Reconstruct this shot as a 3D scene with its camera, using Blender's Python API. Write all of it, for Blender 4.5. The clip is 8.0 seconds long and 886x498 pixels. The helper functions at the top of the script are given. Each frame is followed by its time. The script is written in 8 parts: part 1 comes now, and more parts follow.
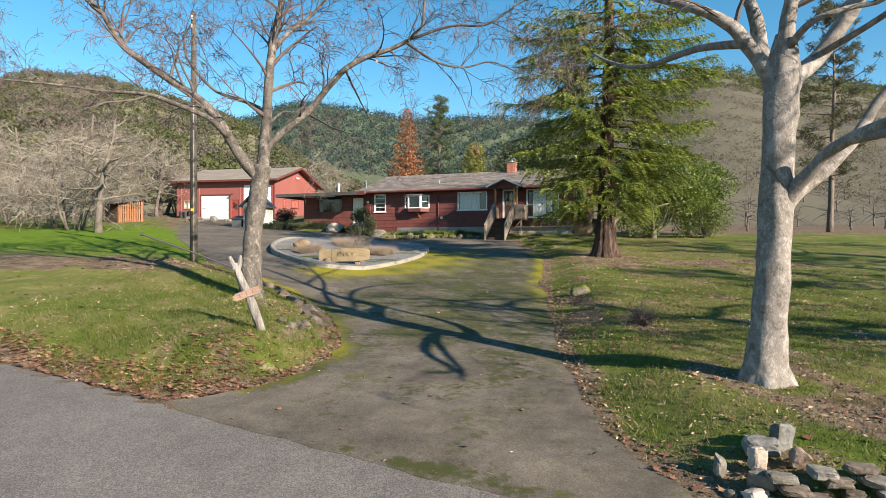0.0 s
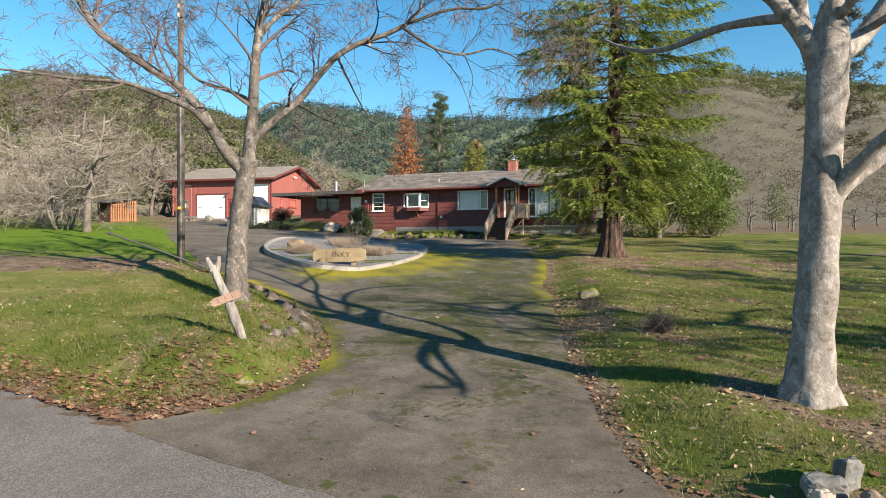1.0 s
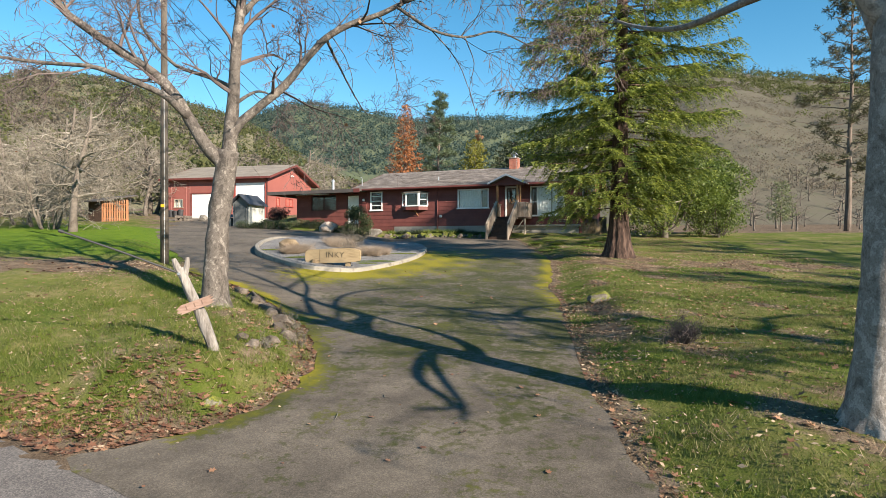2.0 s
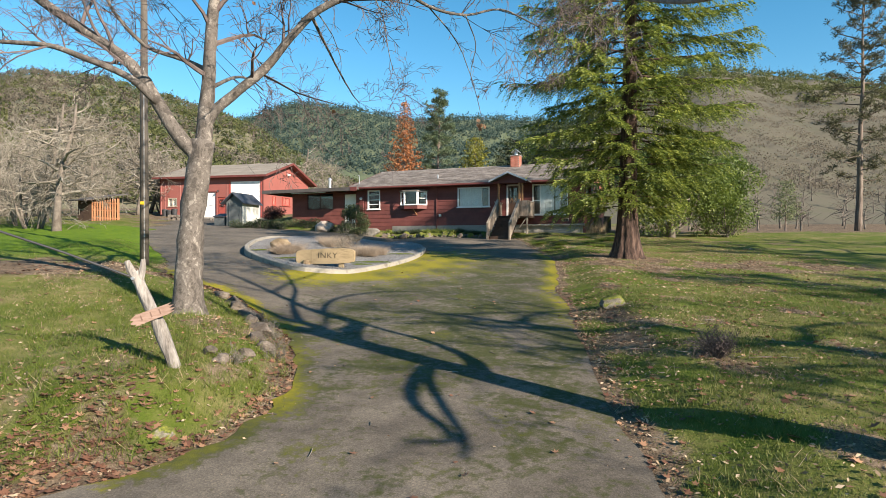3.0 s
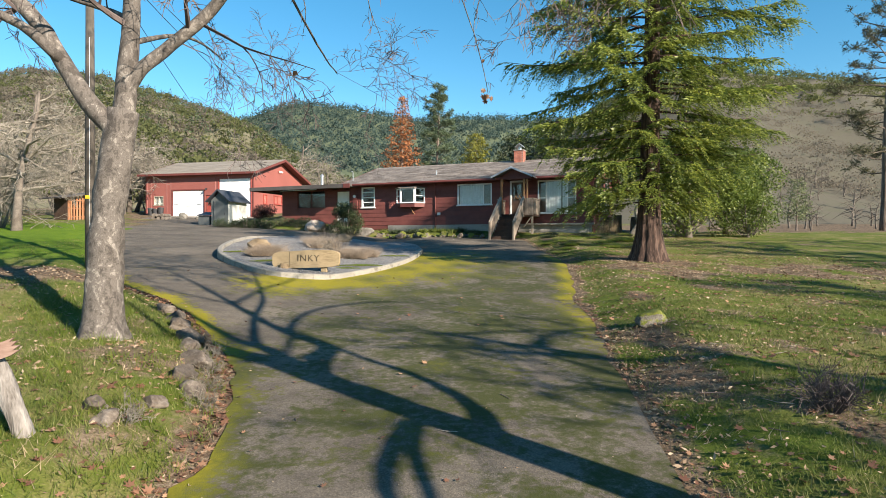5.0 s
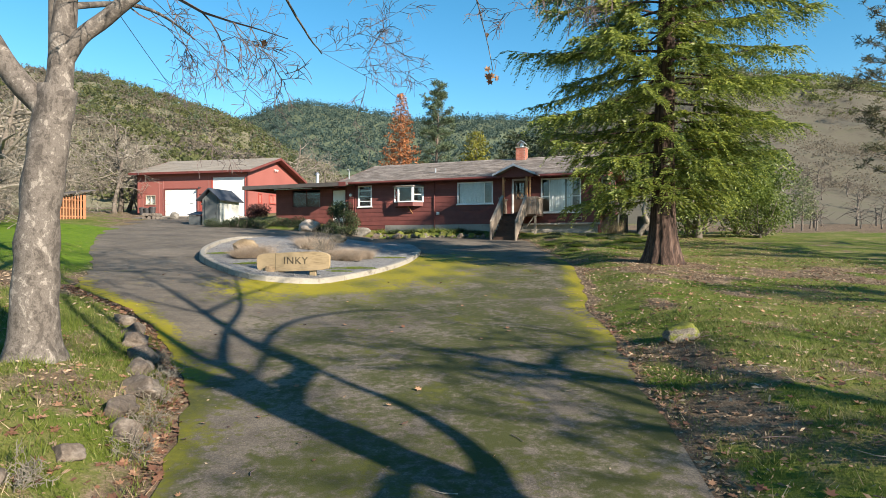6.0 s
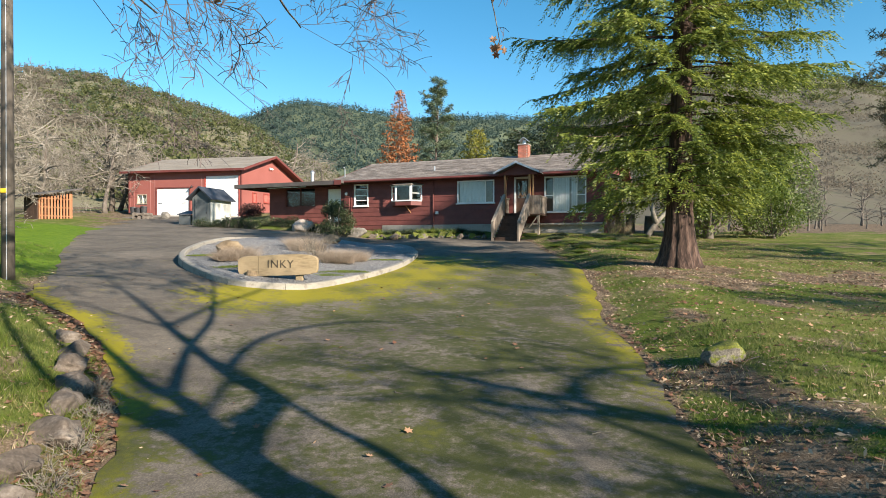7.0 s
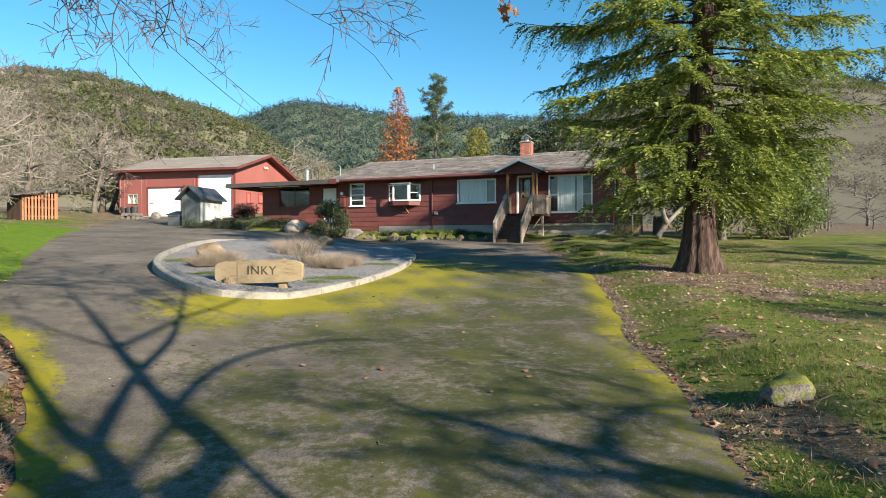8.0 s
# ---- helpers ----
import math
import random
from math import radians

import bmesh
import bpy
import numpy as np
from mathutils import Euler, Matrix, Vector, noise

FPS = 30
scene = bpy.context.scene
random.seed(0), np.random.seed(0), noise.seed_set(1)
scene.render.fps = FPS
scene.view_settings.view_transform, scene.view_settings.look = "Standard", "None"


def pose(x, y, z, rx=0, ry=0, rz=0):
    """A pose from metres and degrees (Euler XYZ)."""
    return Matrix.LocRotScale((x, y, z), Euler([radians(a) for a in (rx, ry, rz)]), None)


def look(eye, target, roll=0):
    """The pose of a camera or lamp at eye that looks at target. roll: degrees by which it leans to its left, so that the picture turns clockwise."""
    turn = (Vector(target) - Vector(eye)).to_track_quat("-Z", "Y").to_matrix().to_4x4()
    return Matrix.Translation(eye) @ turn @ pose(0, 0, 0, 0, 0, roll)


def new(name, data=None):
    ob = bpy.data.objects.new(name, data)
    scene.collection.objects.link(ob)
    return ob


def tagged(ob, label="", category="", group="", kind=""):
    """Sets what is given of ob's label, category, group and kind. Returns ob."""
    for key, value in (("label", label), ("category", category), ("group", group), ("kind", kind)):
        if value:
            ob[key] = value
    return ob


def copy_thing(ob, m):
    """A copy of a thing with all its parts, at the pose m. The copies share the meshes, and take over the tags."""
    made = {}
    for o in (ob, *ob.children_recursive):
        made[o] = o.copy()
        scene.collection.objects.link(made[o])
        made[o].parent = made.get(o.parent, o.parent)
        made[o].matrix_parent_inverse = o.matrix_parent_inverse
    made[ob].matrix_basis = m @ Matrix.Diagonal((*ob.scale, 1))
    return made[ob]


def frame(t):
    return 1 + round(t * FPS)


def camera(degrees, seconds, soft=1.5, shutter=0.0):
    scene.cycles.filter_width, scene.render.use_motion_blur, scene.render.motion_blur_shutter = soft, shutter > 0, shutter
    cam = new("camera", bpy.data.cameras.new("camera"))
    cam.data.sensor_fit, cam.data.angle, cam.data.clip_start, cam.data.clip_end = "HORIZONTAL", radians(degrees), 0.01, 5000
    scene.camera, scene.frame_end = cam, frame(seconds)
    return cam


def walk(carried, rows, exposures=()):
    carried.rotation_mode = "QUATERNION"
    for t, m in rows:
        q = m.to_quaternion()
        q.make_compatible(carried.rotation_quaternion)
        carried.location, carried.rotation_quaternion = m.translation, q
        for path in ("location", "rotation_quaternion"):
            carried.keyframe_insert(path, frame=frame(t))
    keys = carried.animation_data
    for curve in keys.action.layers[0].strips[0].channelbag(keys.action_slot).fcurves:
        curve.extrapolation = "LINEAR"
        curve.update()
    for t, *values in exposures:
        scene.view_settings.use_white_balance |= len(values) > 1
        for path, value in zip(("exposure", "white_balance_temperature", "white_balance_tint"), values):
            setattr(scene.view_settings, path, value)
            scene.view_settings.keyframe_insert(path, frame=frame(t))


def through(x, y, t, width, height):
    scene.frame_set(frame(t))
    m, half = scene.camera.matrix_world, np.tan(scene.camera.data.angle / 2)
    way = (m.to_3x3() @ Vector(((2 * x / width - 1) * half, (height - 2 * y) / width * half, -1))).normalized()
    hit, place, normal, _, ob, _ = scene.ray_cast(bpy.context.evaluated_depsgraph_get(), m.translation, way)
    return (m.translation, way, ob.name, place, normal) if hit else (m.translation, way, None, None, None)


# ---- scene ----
cam = camera(71.84, 8.0, soft=0.6)
# sideways and ahead metres per unit of the rows, the first eye's height, its tilt
SIDE, AHEAD, EYE, TILT = 4.6, 10.22, 1.8, -0.526
ROWS = [
    (0.0, 0.0, 0.0, 0.0, -0.0, -0.0, 0.0),
    (0.5, 0.0018, 0.0466, -0.0003, 0.0, 0.01, 0.01),
    (1.0, 0.0033, 0.0972, 0.0003, -0.01, 0.01, 0.01),
    (1.5, 0.0066, 0.1514, 0.0003, -0.0, 0.02, 0.04),
    (3.0, 0.0163, 0.3271, 0.0019, -0.01, 0.02, 0.03),
    (3.5, 0.0201, 0.3887, 0.004, -0.01, 0.02, 0.03),
    (4.0, 0.024, 0.4517, 0.0057, -0.01, 0.03, 0.03),
    (4.5, 0.0287, 0.516, 0.0082, 0.01, 0.05, 0.02),
    (6.0, 0.0379, 0.716, 0.0232, -0.05, 0.03, 0.01),
    (6.5, 0.0412, 0.7845, 0.0283, -0.07, 0.04, -0.01),
    (7.0, 0.045, 0.8536, 0.0364, -0.08, 0.02, -0.0),
    (7.5, 0.0484, 0.9236, 0.047, -0.08, 0.01, 0.0),
    (8.0, 0.0528, 0.9953, 0.0594, -0.07, 0.0, 0.02),
]
walk(cam, [(t, pose(0, 0, EYE, TILT) @ pose(SIDE * x, AHEAD * y, SIDE * z, 90 + 0.53 * pitch, roll, 0.53 * yaw)) for t, x, y, z, yaw, pitch, roll in ROWS],
     exposures=[(0.0, 1.28, 7200, 15), (8.0, 1.36, 7000, 13)])

# ---- world and sun ----
SUN_UP = 23.8
SUN_DIR = Vector((0.725 * math.cos(radians(SUN_UP)), -0.689 * math.cos(radians(SUN_UP)), math.sin(radians(SUN_UP))))
world = bpy.data.worlds.new("world")
scene.world = world
world.use_nodes = True
wn = world.node_tree
sky = wn.nodes.new("ShaderNodeTexSky")
sky.sky_type, sky.sun_disc = "NISHITA", False
sky.sun_elevation, sky.sun_rotation = radians(SUN_UP), math.atan2(SUN_DIR.x, SUN_DIR.y)
sky.altitude, sky.air_density, sky.dust_density, sky.ozone_density = 400, 1.0, 0.0, 3.0
deep = wn.nodes.new("ShaderNodeHueSaturation")
deep.inputs["Hue"].default_value, deep.inputs["Saturation"].default_value = 0.486, 1.3
wn.links.new(sky.outputs[0], deep.inputs["Color"])
wn.links.new(deep.outputs[0], wn.nodes["Background"].inputs[0])
wn.nodes["Background"].inputs[1].default_value = 0.086
sun = new("sun", bpy.data.lights.new("sun", "SUN"))
sun.data.energy, sun.data.angle, sun.data.color = 5.0, radians(0.55), (1.0, 0.93, 0.83)
sun.matrix_world = look(SUN_DIR * 50, (0, 0, 0))


# ---- materials ----
def nodes_of(name):
    m = bpy.data.materials.new(name)
    m.use_nodes = True
    return m, m.node_tree, m.node_tree.nodes["Principled BSDF"]


def ramp(nt, fac, stops):
    r = nt.nodes.new("ShaderNodeValToRGB")
    el = r.color_ramp.elements
    while len(el) < len(stops):
        el.new(0.5)
    for e, (p, c) in zip(el, stops):
        e.position, e.color = p, (*c, 1) if len(c) == 3 else c
    nt.links.new(fac, r.inputs[0])
    return r.outputs[0]


def noise_tex(nt, scale, detail=4, rough=0.6, vec=None, dist=0.0):
    n = nt.nodes.new("ShaderNodeTexNoise")
    n.inputs["Scale"].default_value, n.inputs["Detail"].default_value = scale, detail
    n.inputs["Roughness"].default_value, n.inputs["Distortion"].default_value = rough, dist
    if vec is not None:
        nt.links.new(vec, n.inputs["Vector"])
    return n.outputs[0]


def coords(nt, stretch=None, local=False):
    if local:
        out = nt.nodes.new("ShaderNodeTexCoord").outputs["Object"]
    else:
        out = nt.nodes.new("ShaderNodeNewGeometry").outputs["Position"]
    if stretch:
        mp = nt.nodes.new("ShaderNodeMapping")
        mp.inputs["Scale"].default_value = stretch
        nt.links.new(out, mp.inputs[0])
        out = mp.outputs[0]
    return out


def mix(nt, fac, a, b, mode="MIX"):
    m = nt.nodes.new("ShaderNodeMix")
    m.data_type, m.blend_type = "RGBA", mode
    for sock, v in ((m.inputs[0], fac), (m.inputs[6], a), (m.inputs[7], b)):
        if isinstance(v, (int, float)):
            sock.default_value = v
        elif isinstance(v, tuple):
            sock.default_value = (*v, 1)
        else:
            nt.links.new(v, sock)
    return m.outputs[2]


def arith(nt, op, a, b=None, clamp=False):
    m = nt.nodes.new("ShaderNodeMath")
    m.operation, m.use_clamp = op, clamp
    for sock, v in ((m.inputs[0], a), (m.inputs[1], b)):
        if v is None:
            continue
        if isinstance(v, (int, float)):
            sock.default_value = v
        else:
            nt.links.new(v, sock)
    return m.outputs[0]


def bump(nt, bsdf, height, strength, dist=0.02):
    b = nt.nodes.new("ShaderNodeBump")
    b.inputs["Strength"].default_value, b.inputs["Distance"].default_value = strength, dist
    nt.links.new(height, b.inputs["Height"])
    nt.links.new(b.outputs[0], bsdf.inputs["Normal"])


def surface(name, c1, c2, c3=None, scale=3.0, fine=40.0, rough=0.85, strength=0.4, dist=0.01, stretch=None,
            island=0.0, objrand=0.0, metal=0.0, local=False, spec=0.4):
    """A plain material: two or three colours by noise at two scales, with relief."""
    m, nt, b = nodes_of(name)
    v = coords(nt, stretch, local)
    big = noise_tex(nt, scale, 5, 0.6, v)
    small = noise_tex(nt, fine, 3, 0.65, v)
    f = arith(nt, "ADD", arith(nt, "MULTIPLY", big, 0.65), arith(nt, "MULTIPLY", small, 0.35))
    stops = [(0.36, c1), (0.62, c2)] if c3 is None else [(0.34, c1), (0.5, c2), (0.66, c3)]
    col = ramp(nt, f, stops)
    if island:
        r = nt.nodes.new("ShaderNodeNewGeometry").outputs["Random Per Island"]
        col = mix(nt, 1.0, col, ramp(nt, r, [(0, (1 - island,) * 3), (1, (1 + island,) * 3)]), "MULTIPLY")
    if objrand:
        r = nt.nodes.new("ShaderNodeObjectInfo").outputs["Random"]
        col = mix(nt, 1.0, col, ramp(nt, r, [(0, (1 - objrand,) * 3), (1, (1 + objrand,) * 3)]), "MULTIPLY")
    nt.links.new(col, b.inputs["Base Color"])
    b.inputs["Roughness"].default_value, b.inputs["Metallic"].default_value = rough, metal
    b.inputs["Specular IOR Level"].default_value = spec
    if strength:
        bump(nt, b, small, strength, dist)
    return m


def leafy(name, c1, c2, c3, rough=0.6, through=0.25):
    """Leaves and needles: colour by clump, a little light passes through."""
    m, nt, b = nodes_of(name)
    geo = nt.nodes.new("ShaderNodeNewGeometry")
    big = noise_tex(nt, 0.9, 3, 0.6, geo.outputs["Position"])
    f = arith(nt, "ADD", arith(nt, "MULTIPLY", big, 0.6), arith(nt, "MULTIPLY", geo.outputs["Random Per Island"], 0.4))
    col = ramp(nt, f, [(0.25, c1), (0.5, c2), (0.75, c3)])
    nt.links.new(col, b.inputs["Base Color"])
    b.inputs["Roughness"].default_value = rough
    tr = nt.nodes.new("ShaderNodeBsdfTranslucent")
    nt.links.new(col, tr.inputs[0])
    mx = nt.nodes.new("ShaderNodeMixShader")
    mx.inputs[0].default_value = through
    nt.links.new(b.outputs[0], mx.inputs[1])
    nt.links.new(tr.outputs[0], mx.inputs[2])
    nt.links.new(mx.outputs[0], nt.nodes["Material Output"].inputs[0])
    return m


# ---- mesh building ----
class Shape:
    """Collects vertices and faces of one mesh."""

    def __init__(self):
        self.v, self.f = [], []

    def poly(self, pts):
        n = len(self.v)
        self.v += [tuple(p) for p in pts]
        self.f.append(tuple(range(n, n + len(pts))))
        return self

    def box(self, x0, x1, y0, y1, z0, z1, m=None):
        n = len(self.v)
        ps = [(x, y, z) for z in (z0, z1) for y in (y0, y1) for x in (x0, x1)]
        if m is not None:
            ps = [tuple(m @ Vector(p)) for p in ps]
        self.v += ps
        self.f += [tuple(n + i for i in q) for q in ((0, 2, 3, 1), (4, 5, 7, 6), (0, 1, 5, 4), (2, 6, 7, 3), (0, 4, 6, 2), (1, 3, 7, 5))]
        return self

    def bevel_box(self, x0, x1, y0, y1, z0, z1, b=0.01, m=None):
        """A box with its edges cut off."""
        bm = bmesh.new()
        bmesh.ops.create_cube(bm, size=1)
        for v in bm.verts:
            v.co = Vector(((x0 + x1) / 2 + v.co.x * (x1 - x0), (y0 + y1) / 2 + v.co.y * (y1 - y0), (z0 + z1) / 2 + v.co.z * (z1 - z0)))
        bmesh.ops.bevel(bm, geom=bm.edges[:], offset=b, segments=1, affect="EDGES")
        self.add_bm(bm, m)
        return self

    def add_bm(self, bm, m=None):
        n = len(self.v)
        bm.verts.index_update()
        self.v += [tuple(m @ v.co) if m is not None else tuple(v.co) for v in bm.verts]
        self.f += [tuple(n + v.index for v in f.verts) for f in bm.faces]
        bm.free()

    def prism(self, outline, a, b):
        """A closed outline of 3D points, pushed from offset vector a to offset vector b."""
        n, k = len(self.v), len(outline)
        a, b = Vector(a), Vector(b)
        self.v += [tuple(Vector(p) + a) for p in outline] + [tuple(Vector(p) + b) for p in outline]
        self.f.append(tuple(range(n + k - 1, n - 1, -1)))
        self.f.append(tuple(range(n + k, n + 2 * k)))
        self.f += [(n + i, n + (i + 1) % k, n + k + (i + 1) % k, n + k + i) for i in range(k)]
        return self

    def tube(self, pts, radii, sides=6, cap=True, flutes=0.0):
        """A tapering tube along points."""
        pts = [Vector(p) for p in pts]
        n0 = len(self.v)
        up = None
        for i, p in enumerate(pts):
            d = (pts[min(i + 1, len(pts) - 1)] - pts[max(i - 1, 0)]).normalized()
            if up is None:
                up = d.orthogonal().normalized()
            up = (up - d * up.dot(d))
            up = up.normalized() if up.length > 1e-6 else d.orthogonal().normalized()
            side = d.cross(up)
            for k in range(sides):
                a = 2 * math.pi * k / sides
                r = radii[i] * (1 + (flutes * math.sin(a * 5 + i * 0.7) if flutes else 0))
                self.v.append(tuple(p + (up * math.cos(a) + side * math.sin(a)) * r))
        for i in range(len(pts) - 1):
            for k in range(sides):
                a, b = n0 + i * sides + k, n0 + i * sides + (k + 1) % sides
                self.f.append((a, b, b + sides, a + sides))
        if cap:
            self.f.append(tuple(range(n0 + sides - 1, n0 - 1, -1)))
            e = n0 + (len(pts) - 1) * sides
            self.f.append(tuple(range(e, e + sides)))
        return self

    def mesh(self, name, material, smooth=False):
        me = bpy.data.meshes.new(name)
        me.from_pydata(self.v, [], self.f)
        if material is not None:
            for m in material if isinstance(material, (list, tuple)) else [material]:
                me.materials.append(m)
        if smooth:
            me.polygons.foreach_set("use_smooth", [True] * len(me.polygons))
        me.update()
        return me


def part(name, shape, material, parent=None, label="", smooth=False, m=None):
    """Links a shape as one mesh object, under a thing or a part."""
    me = shape if isinstance(shape, bpy.types.Mesh) else shape.mesh(name, material, smooth)
    ob = new(name, me)
    if parent is not None:
        ob.parent = parent
    if m is not None:
        ob.matrix_basis = m
    return tagged(ob, label)


def thing(name, label, category, m=None, group="", kind=""):
    """An Empty at a thing's base."""
    ob = new(name)
    ob.empty_display_size = 0.2
    if m is not None:
        ob.matrix_basis = m
    return tagged(ob, label, category, group, kind)


def structure(name, shape, material, label="", category="", smooth=False, m=None):
    ob = part(name, shape, material, None, label, smooth, m)
    return tagged(ob, "", category, "", "structure")


def stuff(name, shape, material, label, category, smooth=False):
    ob = part(name, shape, material, None, label, smooth)
    return tagged(ob, "", category, "", "stuff")


def smooth(a, b, x):
    t = min(1.0, max(0.0, (x - a) / (b - a)))
    return t * t * (3 - 2 * t)

# ---- the lie of the land ----
def curve_through(pts, steps=4):
    """A closed smooth outline through points."""
    out, n = [], len(pts)
    for i in range(n):
        p0, p1, p2, p3 = (np.array(pts[(i + k) % n], float) for k in (-1, 0, 1, 2))
        for j in range(steps):
            t = j / steps
            q = 0.5 * (2 * p1 + (p2 - p0) * t + (2 * p0 - 5 * p1 + 4 * p2 - p3) * t * t + (3 * p1 - p0 - 3 * p2 + p3) * t ** 3)
            out.append((float(q[0]), float(q[1])))
    return out


# the asphalt drive: its mouth at the road, round the island, up to the barn and along the house
DRIVE_L = [(-3.6, 8.02), (-2.9, 8.4), (-2.15, 9.4), (-1.9, 10.64), (-1.95, 11.78), (-2.45, 13.49), (-3.2, 15.11), (-4.3, 16.81), (-5.8, 18.52), (-7.4, 19.95), (-8.6, 22.61),
           (-9.7, 24.51), (-12.6, 29.64), (-17.2, 38.76), (-20.4, 46.17), (-24.0, 55.1), (-26.5, 61.18), (-15.8, 58.71), (-14.6, 53.2), (-15.2, 46.74), (-11.0, 43.32), (-6.0, 42.56),
           (-3.6, 41.8), (0.2, 40.66), (2.2, 39.9), (4.2, 38.76), (4.5, 34.2), (4.6, 29.26), (4.1, 25.08), (3.7, 22.61), (3.1, 19.57), (2.75, 16.15), (2.4, 14.06), (2.02, 10.26), (1.85, 7.41), (2.15, 5.61), (2.5, 4.45), (1.7, 4.84), (0.9, 5.32), (0.1, 5.7), (-0.7, 6.17), (-1.6, 6.65), (-2.6, 7.26)]
DRIVE = [(x + 0.045 * math.sin(7.3 * y + 2.1 * x) + 0.03 * math.sin(17.0 * y), y + 0.015 * math.sin(6.1 * x) * (y < 34)) for x, y in curve_through(DRIVE_L, 5)]
ISLAND = curve_through([(-8.35, 31.16), (-7.95, 28.69), (-7.6, 27.26), (-7.0, 25.65), (-6.0, 24.13), (-4.7, 22.89), (-3.5, 23.03), (-2.6, 24.13), (-1.75, 26.12), (-1.1, 28.88),
                        (-0.85, 32.3), (-1.1, 35.15), (-2.4, 36.86), (-4.8, 37.62), (-7.2, 36.48), (-8.3, 34.01)], 3)


def poly_dist(x, y, poly):
    """Signed distance to an outline, for arrays: negative inside."""
    best = np.full(x.shape, 1e9)
    ins = np.zeros(x.shape, bool)
    for i in range(len(poly)):
        (ax, ay), (bx, by) = poly[i - 1], poly[i]
        dx, dy = bx - ax, by - ay
        t = np.clip(((x - ax) * dx + (y - ay) * dy) / (dx * dx + dy * dy + 1e-9), 0, 1)
        best = np.minimum(best, np.hypot(x - ax - t * dx, y - ay - t * dy))
        if ay != by:
            ins ^= ((ay > y) != (by > y)) & (x < (bx - ax) * (y - ay) / (by - ay) + ax)
    return np.where(ins, -best, best)


def road_side(x, y):
    """Metres from the road's edge: positive on the house's side."""
    return (y - (5.985 - 0.551 * x)) * 0.876


def sm(a, b, x):
    t = np.clip((x - a) / (b - a), 0, 1)
    return t * t * (3 - 2 * t)


def wob(x, y, k=1.0, s=0.0):
    """A cheap smooth noise, about -1 to 1."""
    return (np.sin(1.7 * k * x + 2.3 * k * y + s) + np.sin(2.9 * k * x - 1.3 * k * y + 1.3 + 2 * s) + np.sin(-0.8 * k * x + 3.7 * k * y + 2.1 - s)
            + np.sin(4.3 * k * x + 3.1 * k * y + 0.5 * s)) / 4 * 1.3


def slope(x, y):
    """The lie of the land without its small banks."""
    x, y = np.asarray(x, float), np.asarray(y, float)
    z = np.where(y < 3.8, -0.57 + 0.0158 * (np.maximum(y, -57) - 3.8), -0.83 + 0.0684 * np.minimum(y, 114) + 0.0526 * np.clip(y - 114, 0, 171))
    z = z + np.where(x < -3, np.clip((y - 9.5) / 7.6, 0, 1) * 0.8 * (1 - np.exp((np.minimum(x, -3) + 3) / 6)), 0)
    z = z - 0.0526 * sm(9, 15, x) * (np.clip(y, 47.5, 91.2) - 47.5)
    return z + 0.2 * sm(47.5, 58.9, y) * sm(-8, -13, x) + 0.2 * sm(34.2, 37.6, y) * sm(-4, 0, x) * sm(13, 9, x)


def paved_dist(x, y):
    """Distance outside all asphalt; negative on it."""
    d = poly_dist(x, y, DRIVE)
    r = road_side(x, y)
    return np.minimum(d, np.maximum(-r - 7.5, r))


def lay(x, y):
    """Height of the ground sheet, for arrays."""
    x, y = np.asarray(x, float), np.asarray(y, float)
    d = paved_dist(x, y)
    bank = 0.27 * sm(0.0, 1.5, d) + 0.03 * wob(x, y, 0.9) * sm(0, 0.6, d) + 0.015 * wob(x, y, 3.1, 1.0) * sm(0, 0.3, d)
    bank = bank + 0.12 * sm(0.2, 0.9, d) * sm(2.2, 1.0, np.hypot(x + 3.6, (y - 11.8) * 0.7))
    bank = bank - 0.10 * sm(0.0, 0.25, d) * sm(1.0, 0.3, np.abs(road_side(x, y) - 0.55)) * sm(-2.6, -4.0, x)
    # ground by the mouth lowered to seat the dry-laid stone edge in the camera's view
    bank = bank - 0.22 * sm(0.0, 0.3, d) * sm(2.2, 3.0, x) * sm(1.1, 0.3, road_side(x, y))
    return slope(x, y) + np.where(d > 0, bank, -0.035 * sm(0.0, 0.35, -d)) - 0.06 * sm(0.5, 0.2, np.abs(road_side(x, y))) * sm(-3.5, -3.0, x) * sm(2.5, 2.1, x)


def ground_z(x, y):
    return float(lay(np.array([x]), np.array([y]))[0])


def drive_z(x, y):
    return float(slope(x, y)) + 0.012


def point_mesh(name, quads, material, attr=None):
    """A mesh of many loose polygons, from an array (n, corners, 3)."""
    q = np.ascontiguousarray(quads, dtype=np.float32)
    n, k = q.shape[:2]
    me = bpy.data.meshes.new(name)
    me.vertices.add(n * k)
    me.vertices.foreach_set("co", q.ravel())
    me.loops.add(n * k)
    me.loops.foreach_set("vertex_index", np.arange(n * k, dtype=np.int32))
    me.polygons.add(n)
    me.polygons.foreach_set("loop_start", np.arange(0, n * k, k, dtype=np.int32))
    me.materials.append(material)
    me.update(calc_edges=True)
    return me


def grid_mesh(name, xs, ys, z, material):
    X, Y = np.meshgrid(xs, ys)
    Z = z(X, Y)
    s = Shape()
    s.v = [tuple(p) for p in np.stack([X, Y, Z], -1).reshape(-1, 3).tolist()]
    w = len(xs)
    s.f = [(j * w + i, j * w + i + 1, j * w + w + i + 1, j * w + w + i) for j in range(len(ys) - 1) for i in range(w - 1)]
    return s.mesh(name, material, True)


